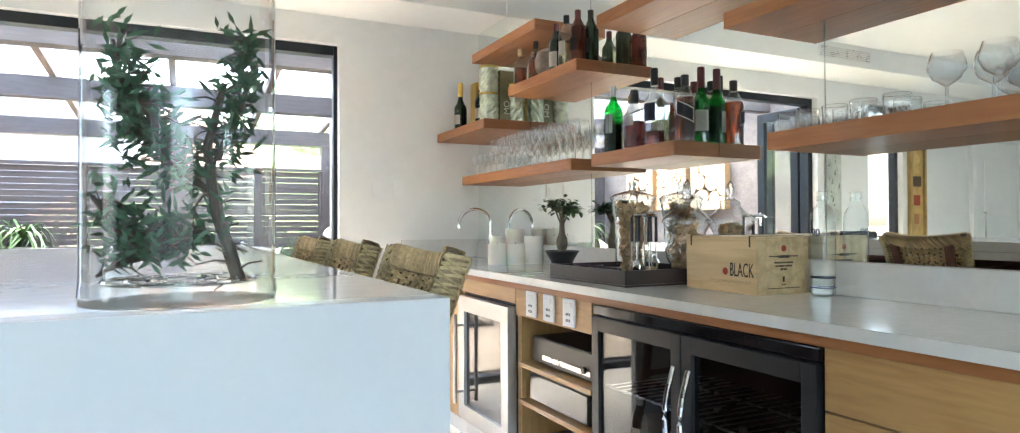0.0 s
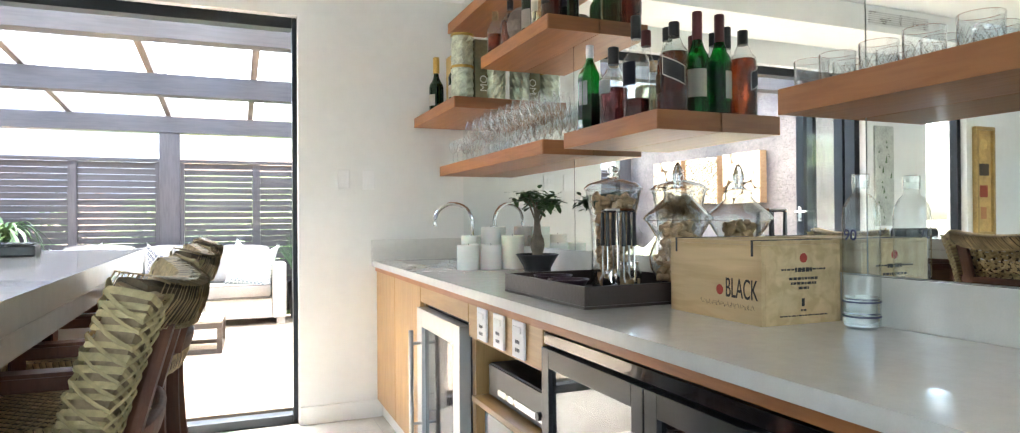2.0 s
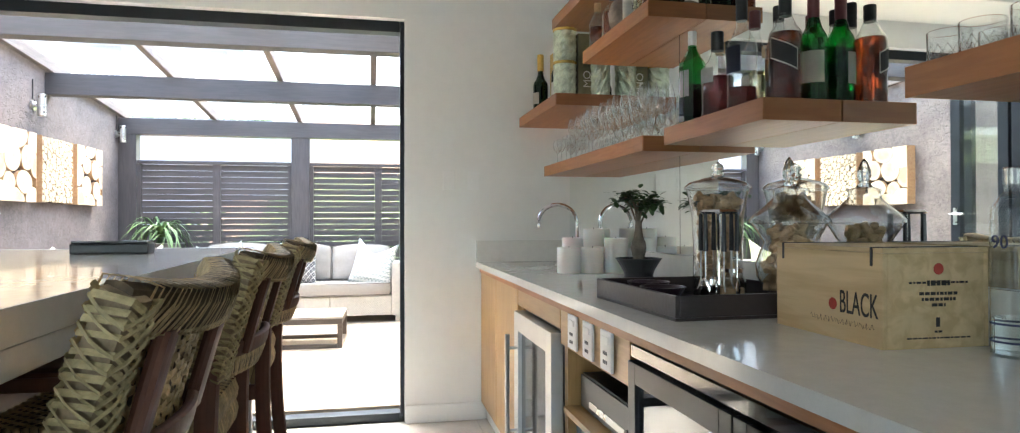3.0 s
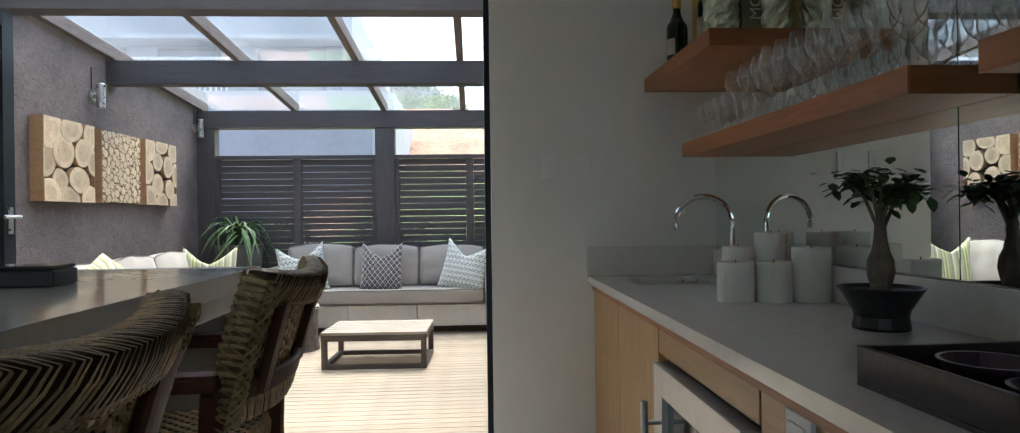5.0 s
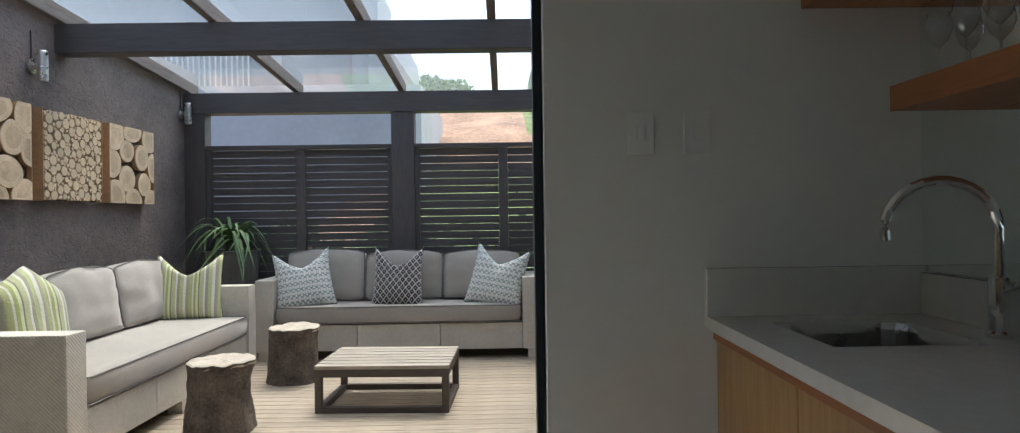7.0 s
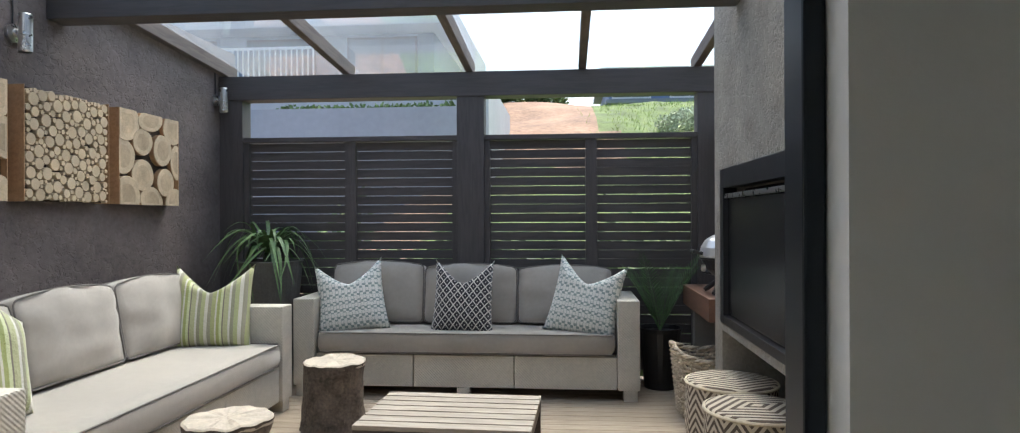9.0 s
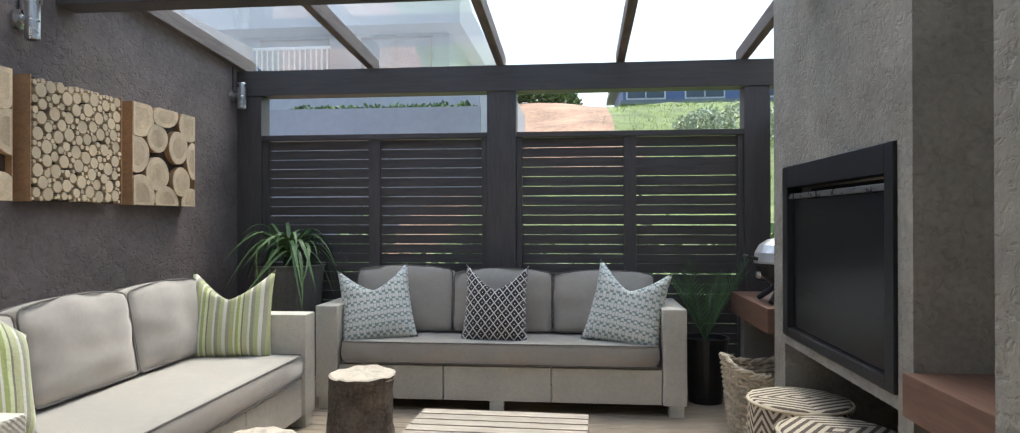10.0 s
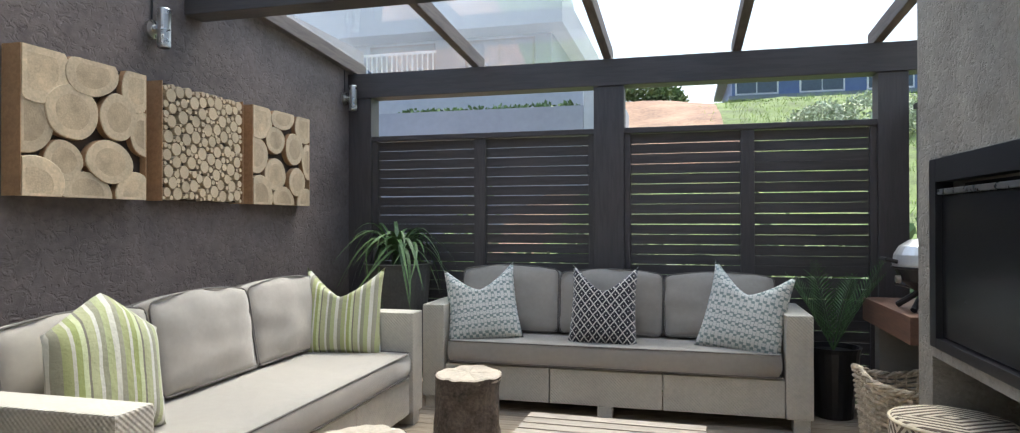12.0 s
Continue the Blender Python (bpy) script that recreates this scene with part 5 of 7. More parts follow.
bottle("spirit_bottle", "green square-shouldered gin bottle, half full", pose(2.248, 2.745, S1, 0, 0, 22), std(0.043, 0.185, 0.280, 0.013), GREENG, DARKG, 0.125, STEEL, 0.045, 0.014, (0.085, 0.17, 0.0425, PAPERS, 0.9), n=8)
bottle("spirit_bottle", "flat clear liqueur bottle with an arched silver label", pose(2.255, 2.595, S1), std(0.048, 0.135, 0.232, 0.016), CLEARG, REDL, 0.120, CAPK, 0.055, 0.019, (0.10, 0.145, 0.0485, PAPERS, 1.6))
bottle("spirit_bottle", "clear spirit bottle with a navy label", pose(2.252, 2.452, S1), std(0.042, 0.175, 0.290, 0.0145), CLEARG, REDL, 0.060, CAPK, 0.070, 0.0160, (0.10, 0.175, 0.0425, PAPERB, 1.9))
bottle("spirit_bottle", "clear bottle with a dark red cap and pale label", pose(2.335, 2.52, S1), std(0.038, 0.17, 0.280, 0.014), CLEARG, PALE, 0.12, CAPR, 0.05, 0.017, (0.05, 0.11, 0.0385, PAPERW, 1.2))
bottle("spirit_bottle", "small clear bottle with a cork cap", pose(2.345, 2.74, S1), std(0.034, 0.155, 0.25, 0.014), CLEARG, PALE, 0.10, CORKC, 0.035, 0.016)
bottle("spirit_bottle", "amber bottle with a brown label and black cap", pose(2.340, 2.408, S1, 0, 0, 30), std(0.036, 0.165, 0.265, 0.0135), CLEARG, AMBER, 0.175, CAPK, 0.040, 0.0155, (0.075, 0.135, 0.0365, PAPERT, 1.9))
wh = bottle("spirit_bottle", "large amber whisky bottle with a slanted black label", pose(2.300, 2.318, S1, 0, 0, 50), std(0.043, 0.170, 0.252, 0.0150), CLEARG, AMBER, 0.182, CAPK, 0.044, 0.0165)
outline_label(wh, 0.0432, 0.095, 0.152, 0.5)
bottle("spirit_bottle", "green whisky bottle with a cream label and dark red cap", pose(2.388, 2.322, S1, 0, 0, 45), std(0.036, 0.165, 0.268, 0.0140), GREENG, None, 0, CAPR, 0.095, 0.0155, (0.05, 0.135, 0.0365, PAPERW, 1.9))

# upper bottle shelf
S2 = 1.9975
for x, y, r, hb, hn, g, liq, lev, cap, bnd, lab in (
        (2.255, 3.70, 0.040, 0.115, 0.195, CLEARG, AMBER, 0.10, CORKC, None, "round brown brandy bottle with a cork stopper"),
        (2.32, 3.66, 0.032, 0.12, 0.18, CLEARG, None, 0, CAPK, (0.03, 0.08, 0.0325, PAPERW, 1.8), "small clear bottle with a white label"),
        (2.265, 3.53, 0.046, 0.11, 0.20, CLEARG, AMBER, 0.12, CAPK, None, "squat decanter of amber brandy"),
        (2.262, 3.29, 0.040, 0.150, 0.235, DKGREENG, None, 0, CAPR, (0.02, 0.10, 0.0405, PAPERW, 2.2), "dark wine bottle with a white label"),
        (2.262, 3.185, 0.043, 0.165, 0.25, CLEARG, PALE, 0.13, CAPK, (0.06, 0.13, 0.0425, PAPERW, 1.7), "clear bottle with a cream botanical label"),
        (2.33, 3.06, 0.040, 0.165, 0.25, DKGREENG, None, 0, CAPK, (0.05, 0.12, 0.0405, PAPERK, 1.8), "black bottle with a dark label"),
        (2.245, 3.045, 0.042, 0.155, 0.235, BROWNG, None, 0, CAPR, (0.05, 0.11, 0.0425, PAPERK, 1.8), "dark brown bottle with a red cap")):
    bottle("spirit_bottle", lab, pose(x, y, S2), std(r, hb, hn), g, liq, lev, cap, 0.04, 0.0155, bnd)
gl = thing("clay_bottle", "round grey clay bottle on its side shelf", "bottle", pose(2.285, 3.425, S2))
part("body", lathe([(0, 0), (0.045, 0), (0.07, 0.04), (0.075, 0.085), (0.06, 0.13), (0.035, 0.15), (0.02, 0.155), (0, 0.156)], 28), mat("grey_clay", (0.22, 0.18, 0.15), 0.8, vary=0.2), gl)

# end shelf: sparkling wine and patterned tins
S3 = 1.8295
for x, y, bx, lab in ((2.165, 4.43, PAPERW, "dark sparkling wine bottle with gold foil and white label"), (2.30, 4.46, PAPERK, "dark sparkling wine bottle with a black label"), (2.19, 4.13, PAPERW, "green sparkling wine bottle with a white label")):
    bottle("champagne_bottle", lab, pose(x, y, S3), std(0.042, 0.14, 0.27, 0.015), DKGREENG, None, 0, GOLD, 0.09, 0.0185, (0.03, 0.095, 0.0425, bx, 2.2))
bxx = thing("gift_box", "gold cardboard bottle box", "box", pose(2.235, 4.27, S3))
part("carton", box(-0.045, 0.045, -0.045, 0.045, 0, 0.285, 0.002), GOLD, bxx)


def facet_tin(m, r, h, label):
    t = thing("patterned_tin", label, "tin", m, group="patterned tins")
    bm = bmesh.new()
    N, M = 16, 8
    rows = [[bm.verts.new(((r * (1.0 if (i + j) % 2 else 0.93)) * math.cos(2 * math.pi * (i + 0.5 * (j % 2)) / N), (r * (1.0 if (i + j) % 2 else 0.93)) * math.sin(2 * math.pi * (i + 0.5 * (j % 2)) / N), h * j / M)) for i in range(N)] for j in range(M + 1)]
    for a, b in zip(rows, rows[1:]):
        for i in range(N):
            bm.faces.new((a[i], a[(i + 1) % N], b[(i + 1) % N], b[i]))
    bm.faces.new(list(reversed(rows[0])))
    bm.faces.new(rows[-1])
    part("can", bm, mat("pale_gold_green_foil", (0.60, 0.64, 0.50), 0.3, metal=0.8, vary=0.25, noise_scale=20), t)
    part("lid", lathe([(r * 1.01, h + 0.001), (r * 1.01, h + 0.014), (0, h + 0.016)], 24), GOLD, t)


facet_tin(pose(2.178, 3.985, S3), 0.060, 0.155, "faceted pale green and silver tin")
facet_tin(pose(2.178, 3.985, S3 + 0.1715), 0.060, 0.150, "faceted pale green and silver tin stacked on another")
facet_tin(pose(2.36, 3.975, S3), 0.055, 0.22, "faceted green and gold tin")
m2 = thing("gift_box", "dull gold bottle carton with white initials", "box", pose(2.29, 4.01, S3))
part("carton", box(-0.048, 0.048, -0.048, 0.048, 0, 0.315, 0.002), mat("dull_gold_card", (0.22, 0.20, 0.11), 0.4, metal=0.4, vary=0.15), m2)
words("MO", 0.055, PAPERW, Matrix.Translation((0.0, -0.0485, 0.085)) @ Matrix.Rotation(radians(90), 4, "X") @ Matrix.Rotation(radians(90), 4, "Z"), parent=m2)

# ---------------------------------------------------------------- glasses
def stem_glass(r, hb, stem, base=0.034):
    g = [(0.0, 0.0), (base, 0.0), (base, 0.002), (0.006, 0.006), (0.0035, 0.012), (0.0035, stem), (0.008, stem + 0.004), (r * 0.7, stem + hb * 0.22), (r, stem + hb * 0.5), (r * 0.97, stem + hb * 0.7), (r * 0.78, stem + hb)]
    return g


wine = thing("wine_glass", "clear stemmed wine glass on the shelf", "glass", pose(2.26, 3.13, 1.5125), group="wine glasses")
smooth(part("bowl_and_stem", lathe(stem_glass(0.041, 0.115, 0.098), 28), TUMBLER, wine))
rw = random.Random(14)
for k in range(15):
    for row, x in enumerate((2.255, 2.345)):
        if k == 0 and row == 0:
            continue
        y = 3.13 + k * 0.0905 + 0.03 * row
        if y > 4.44:
            continue
        g = copy_thing(wine, pose(x + rw.uniform(-0.006, 0.006), y, 1.5125, 0, 0, rw.uniform(0, 90)))
        s = 1.0 if k < 11 else 0.66
        g.scale = (s, s, s)

S4 = 1.4825
tumb = thing("whisky_tumbler", "cut crystal whisky tumbler on the shelf", "glass", pose(2.27, 1.60, S4), group="tumblers")
bm = lathe([(0, 0), (0.031, 0), (0.034, 0.003), (0.0355, 0.035), (0.037, 0.062), (0.0362, 0.0635), (0.0352, 0.062)], 28)
smooth(part("glass", bm, TUMBLER, tumb))
bm = bmesh.new()
for k in range(14):
    a = 2 * math.pi * k / 14
    for sg in (-1, 1):
        pts = [(0.0355 * math.cos(a + sg * t * 0.45), 0.0355 * math.sin(a + sg * t * 0.45), 0.006 + 0.030 * t) for t in np.linspace(0, 1, 5)]
        tube(pts, 0.0011, 4, bm=bm)
part("cut_pattern", bm, TUMBLER, tumb, "crossed cut pattern")
for k, (x, y) in enumerate(((2.355, 1.63), (2.27, 1.70), (2.36, 1.745), (2.265, 1.50), (2.355, 1.53), (2.27, 1.40), (2.36, 1.43), (2.27, 1.77))):
    copy_thing(tumb, pose(x, y, S4, 0, 0, 17 * k))
gob = thing("gin_goblet", "large round stemmed goblet on the shelf", "glass", pose(2.28, 1.27, S4), group="goblets")
smooth(part("bowl_and_stem", lathe(stem_glass(0.046, 0.09, 0.06, 0.034), 32), TUMBLER, gob))
for x, y in ((2.36, 1.20), (2.275, 1.14), (2.36, 1.07), (2.28, 1.01), (2.36, 0.95), (2.28, 0.88)):
    copy_thing(gob, pose(x, y, S4))

# drinks in the cooler
for k in range(16):
    x, y, z = 1.98 + 0.09 * (k % 3), 1.42 + 0.052 * k, (0.1215, 0.364)[k % 2]
    g = DKGREENG if k % 3 else CLEARG
    bottle("soda_bottle", "small bottle standing in the bar cooler", pose(x, y, z), std(0.028, 0.10, 0.17, 0.012), GREENG if k % 4 == 1 else g, None, 0, STEEL, 0.02, 0.013, (0.03, 0.08, 0.0285, PAPERW, 2.0), group="cooler drinks", n=16)

# ---------------------------------------------------------------- seen in the mirror only
pic = thing("framed_painting", "tall narrow painting in a gilt frame", "painting", pose(-2.62, WY - 0.003, 1.02, 0, 0, -90))
GILT = mat("dull_gilt", (0.42, 0.28, 0.10), 0.45, metal=0.5, vary=0.2)
for a in ((0, 0.045, -0.13, 0.13, 0.0, 0.03), (0, 0.045, -0.13, 0.13, 0.97, 1.0), (0, 0.045, -0.13, -0.10, 0.0301, 0.9699), (0, 0.045, 0.10, 0.13, 0.0301, 0.9699)):
    part("frame_bar", box(*a, 0.003), GILT, pic)
part("canvas", box(0.005, 0.02, -0.1, 0.1, 0.0305, 0.9695), mat("ochre_canvas", (0.55, 0.36, 0.13), 0.8, vary=0.2, noise_scale=12), pic)
part("painted_disc", lathe([(0, 0), (0.05, 0), (0.05, 0.002), (0.035, 0.002), (0.035, 0.0035), (0, 0.0035)], 24), mat("yellow_paint", (0.66, 0.45, 0.16), 0.7), pic).matrix_basis = pose(0.021, 0, 0.84, 0, 90, 0)
for k, c in enumerate(((0.09, 0.06, 0.04), (0.32, 0.06, 0.03), (0.45, 0.20, 0.08))):
    part("painted_patch", box(0.021, 0.0225, -0.07 + 0.02 * k, 0.07 - 0.01 * k, 0.55 - 0.2 * k, 0.66 - 0.2 * k, 0.0005), mat("painted_patch", c, 0.8), pic)
vent = tagged(thing("ceiling_vent", "grey slatted air vent", "vent"))
part("frame", box(-1.25, -0.55, 4.243, 4.249, 2.635, 2.74), WHITEP, vent)
for k in range(6):
    part("slat", box(-1.22, -0.58, 4.236, 4.2425, 2.645 + k * 0.0155, 2.653 + k * 0.0155), STEEL, vent)
for x, y in ((-0.6, 2.6), (-0.6, 0.6), (-2.4, 2.6), (-2.4, 0.6)):
    dl = thing("downlight", "small recessed ceiling downlight, lit", "lamp", pose(x, y, 2.78), group="downlights")
    part("trim", lathe([(0.032, -0.004), (0.045, -0.004), (0.047, -0.0005), (0.032, -0.0005)], 24), WHITEP, dl)
    part("bulb", lathe([(0, -0.003), (0.031, -0.003), (0.031, -0.001), (0, -0.001)], 20), glow("downlight_glow", (1.0, 0.93, 0.8), 2.0), dl)
pan = thing("leaf_print_panel", "narrow dark framed leaf print on the end wall", "picture", pose(-1.34, WY - 0.003, 1.12, 0, 0, -90))
part("board", box(0.0, 0.02, -0.11, 0.11, 0.0, 0.85, 0.003), mat("pale_print_ground", (0.45, 0.47, 0.42), 0.7, vary=0.2), pan)
rl = random.Random(3)
for k in range(16):
    bm = bmesh.new()
    blade(bm, (0, 0, 0), 0, rl.uniform(0.10, 0.2), 0.012, 0.1, 0.0, 6)
    lf = part("printed_leaf", bm, LEAFD, pan)
    lf.matrix_basis = pose(0.024, rl.uniform(-0.07, 0.07), 0.06 + 0.043 * k, rl.uniform(-50, 50), -90, 0)

# ---------------------------------------------------------------- patio furniture
def soft_block(w, d, h, cuts=7, puff=0.25, corner=0.16, seed=0, wrinkle=0.004, crown=0.0):
    """A stuffed cushion: w across, d deep, h high, centred; h is its thickness."""
    bm = bmesh.new()
    bmesh.ops.create_cube(bm, size=2.0)
    bmesh.ops.subdivide_edges(bm, edges=bm.edges[:], cuts=cuts, use_grid_fill=True)
    for v in bm.verts:
        u, t, s = v.co
        k = 1 - puff + puff * (1 - u ** 4) * (1 - t ** 4)
        rx = 1 - corner * 0.35 * (abs(t) ** 6) - 0.02 * abs(s) ** 3
        ry = 1 - corner * 0.35 * (abs(u) ** 6) - 0.03 * abs(s) ** 3
        n = noise.noise(Vector((u * 2 + seed, t * 2, s)))
        fine = noise.noise(Vector((u * 6 + seed, t * 4, s + 5))) * (abs(u) ** 3 + abs(t) ** 3)
        v.co = (u * w / 2 * rx, t * d / 2 * ry + crown * (1 - u * u) * max(0.0, t) ** 3, s * h / 2 * k + n * wrinkle * 2 + fine * wrinkle * 0.5)
    return bm


def piping(w, d, z, r=0.004, corner=0.05, crown=0.0):
    pts = []
    for cx, cy, a0 in ((1, 1, 0), (-1, 1, 90), (-1, -1, 180), (1, -1, 270)):
        for k in range(5):
            a = radians(a0 + k * 22.5)
            pts.append((cx * (w / 2 - corner) + corner * math.cos(a), cy * (d / 2 - corner) + corner * math.sin(a), z))
    if crown:
        dense = []
        for a, b in zip(pts, pts[1:] + pts[:1]):
            dense += [(a[0] + (b[0] - a[0]) * k / 6, a[1] + (b[1] - a[1]) * k / 6, z) for k in range(6)]
        pts = [(x, y + crown * (1 - (2 * x / w) ** 2) * max(0.0, 2 * y / d) ** 3, z) for x, y, z in dense]
    pts.append(pts[0])
    return tube(pts, r, 6, caps=False)


def sofa(m, length, depth, cushions, label, panels, backs):
    s = thing("wicker_sofa", label, "sofa", m, group="patio sofas")
    L, D = length / 2, depth / 2
    part("arm", box(-L, -L + 0.145, -D, D, 0.075, 0.665, 0.008), WICKERW, s)
    part("arm", box(L - 0.145, L, -D, D, 0.075, 0.665, 0.008), WICKERW, s)
    part("back_frame", box(-L + 0.146, L - 0.146, D - 0.10, D, 0.075, 0.665, 0.008), WICKERW, s)
    w = (length - 0.292) / panels
    for k in range(panels):
        x0 = -L + 0.146 + k * w
        part("base_panel", box(x0 + 0.003, x0 + w - 0.003, -D + 0.02, -D + 0.08, 0.075, 0.29, 0.006), WICKERW, s)
    part("seat_deck", box(-L + 0.147, L - 0.147, -D + 0.081, D - 0.101, 0.24, 0.295), WICKERW, s)
    for x in (-L + 0.06, L - 0.06, *([0.0] if length > 2 else [])):
        for y in (-D + 0.06, D - 0.06):
            part("foot", box(x - 0.045, x + 0.045, y - 0.045, y + 0.045, 0.0, 0.0745, 0.004), WICKERW, s)
    cd = depth - 0.12
    cw = length - 0.30
    seat = smooth(part("seat_cushion", soft_block(cw, cd, 0.15, puff=0.13, corner=0.06, seed=3, wrinkle=0.003), CUSH, s))
    seat.location = (0, -D + cd / 2 - 0.005, 0.372)
    pp = part("piping", piping(cw * 0.984, cd * 0.975, 0.0645, 0.0045, 0.03), PIPING, seat)
    part("piping", piping(cw * 0.984, cd * 0.975, -0.0645, 0.0045, 0.03), PIPING, seat)
    bw = (length - 0.30) / backs
    for k in range(backs):
        h = 0.405 + random.uniform(-0.015, 0.02)
        c = smooth(part("back_cushion", soft_block(bw - 0.004, h, 0.215, cuts=13, puff=0.34, corner=0.10, seed=k * 7 + length * 3, wrinkle=0.008, crown=0.03), CUSH, s))
        c.matrix_basis = pose(-L + 0.15 + bw * (k + 0.5), D - 0.19, 0.445 + h / 2, 79 + random.uniform(-2, 2), 0, random.uniform(-1.5, 1.5))
        part("piping", piping((bw - 0.004) * 0.985, h * 0.978, 0.071, 0.0045, 0.03, 0.03), PIPING, c)
        part("piping", piping((bw - 0.004) * 0.985, h * 0.978, -0.071, 0.0045, 0.03, 0.03), PIPING, c)
    return s


sofa(pose(0.425, 8.78, DZ), 2.34, 0.62, 1, "white wicker sofa with greige cushions in front of the slatted screen", 3, 3)
sofa(pose(-1.07, 7.07, DZ, 0, 0, 90), 2.27, 0.86, 1, "white wicker sofa with greige cushions along the brown wall", 3, 3)


def throw_pillow(m, w, h, material, label, chop=0.11, thick=0.18):
    """A square cushion stood on its edge, with a dent pressed into its top."""
    bm = bmesh.new()
    N = 18
    sides = []
    for sgn in (-1, 1):
        grid = []
        for i in range(N + 1):
            row = []
            for j in range(N + 1):
                u, v = 2 * i / N - 1, 2 * j / N - 1
                x = u * w / 2 * (1 - 0.10 * (1 - v * v)) * (1 - 0.05 * max(0, v))
                z = v * h / 2 * (1 - 0.07 * (1 - u * u))
                dent = chop * max(0, 1 - abs(u) ** 1.2) ** 1.1 * (max(0, (v + 1) / 2) ** 4)
                t = thick / 2 * max(0, (1 - u ** 4) * (1 - v ** 4)) ** 0.6
                n = noise.noise(Vector((u * 2.3, v * 2.3, sgn * 3 + w * 9)))
                fold = 0.018 * math.exp(-((abs(u) - 0.35 * (1 - v)) / 0.12) ** 2) * max(0, v) * (1 - u * u)
                row.append(bm.verts.new((x, sgn * (t + (0.007 * n - fold) * (1 - u * u) * (1 - v * v)), z - dent)))
            grid.append(row)
        sides.append(grid)
        for i in range(N):
            for j in range(N):
                q = (grid[i][j], grid[i + 1][j], grid[i + 1][j + 1], grid[i][j + 1])
                bm.faces.new(q if sgn < 0 else q[::-1])
    bmesh.ops.remove_doubles(bm, verts=bm.verts, dist=0.0008)
    p = tagged(smooth(part("throw_pillow", bm, material)), label, "cushion", "throw pillows")
    p.matrix_world = m
    return p


P_TEAL = lattice("teal_key_print", (0.30, 0.375, 0.345), (0.78, 0.78, 0.73), 24, "key")
P_DIA = lattice("navy_diamond_print", (0.03, 0.03, 0.037), (0.66, 0.63, 0.58), 19, "diamond")
P_GREEN = stripes("green_stripe_cloth", [(0.0, (0.36, 0.34, 0.24)), (0.10, (0.44, 0.46, 0.21)), (0.22, (0.70, 0.68, 0.58)), (0.27, (0.40, 0.44, 0.16)),
                                         (0.36, (0.66, 0.70, 0.42)), (0.44, (0.24, 0.22, 0.16)), (0.48, (0.50, 0.51, 0.28)), (0.62, (0.72, 0.70, 0.62)),
                                         (0.68, (0.34, 0.33, 0.22)), (0.78, (0.47, 0.50, 0.25)), (0.90, (0.70, 0.68, 0.58))], "X", 5.2)
ST = DZ + 0.455
throw_pillow(pose(-0.40, 8.66, ST + 0.20, -16, -7, 12), 0.50, 0.52, P_TEAL, "pale teal key-print throw pillow on the wicker sofa", 0.17)
throw_pillow(pose(0.40, 8.66, ST + 0.205, -15, 1, 0), 0.44, 0.53, P_DIA, "navy and white diamond-print throw pillow on the wicker sofa", 0.17)
throw_pillow(pose(1.25, 8.65, ST + 0.205, -15, 10, -14), 0.50, 0.54, P_TEAL, "pale teal key-print throw pillow on the wicker sofa", 0.17)
throw_pillow(pose(-1.07, 8.02, ST + 0.21, -16, 0, 12), 0.50, 0.54, P_GREEN, "green striped throw pillow against the sofa arm", 0.19)
throw_pillow(pose(-1.07, 6.33, ST + 0.18, -12, 4, 78), 0.44, 0.37, P_GREEN, "green striped throw pillow leaning in the sofa corner", -0.15)


def stump(m, r, h, seed, label):
    s = thing("tree_stump_stool", label, "stool", m, group="stump stools")
    bm = bmesh.new()
    N, M = 56, 18
    rings = []
    for j in range(M + 1):
        z = h * j / M
        ring = []
        for i in range(N):
            a = 2 * math.pi * i / N
            d = Vector((math.cos(a) * 1.6, math.sin(a) * 1.6, z * 5 + seed))
            k = 1 + 0.10 * noise.noise(d) + 0.05 * noise.noise(d * 3.1) * (1 - 0.6 * (j / M) ** 4) + 0.022 * noise.noise(d * 8) * (1 - 0.8 * (j / M) ** 4)
            waist = 1 - 0.13 * math.sin(math.pi * (1 - j / M)) * (0.6 + 0.4 * math.sin(a + seed))
            flare = 1 + 0.05 * (1 - j / M) ** 3
            rr = r * k * waist * flare
            ring.append(bm.verts.new((rr * math.cos(a), rr * math.sin(a), z + (0.012 * noise.noise(d * 2) if j == M else 0))))
        rings.append(ring)
    for a, b in zip(rings, rings[1:]):
        for i in range(N):
            bm.faces.new((a[i], a[(i + 1) % N], b[(i + 1) % N], b[i]))
    bm.faces.new(list(reversed(rings[0])))
    top = [v.co.copy() for v in rings[-1]]
    part("bark", bm, BARK, s, "peeling dark bark")
    tb = bmesh.new()
    c = tb.verts.new((0, 0, h + 0.008))
    rs = []
    for f, dz in ((0.5, 0.008), (0.93, 0.007), (0.985, 0.0), (0.985, -0.02)):
        rs.append([tb.verts.new((p.x * f, p.y * f, p.z + dz)) for p in top])
    for i in range(N):
        tb.faces.new((c, rs[0][i], rs[0][(i + 1) % N]))
        for a, b in zip(rs, rs[1:]):
            tb.faces.new((a[i], b[i], b[(i + 1) % N], a[(i + 1) % N]))
    part("sawn_top", tb, STUMPTOP, s, "pale sawn top")
    return s


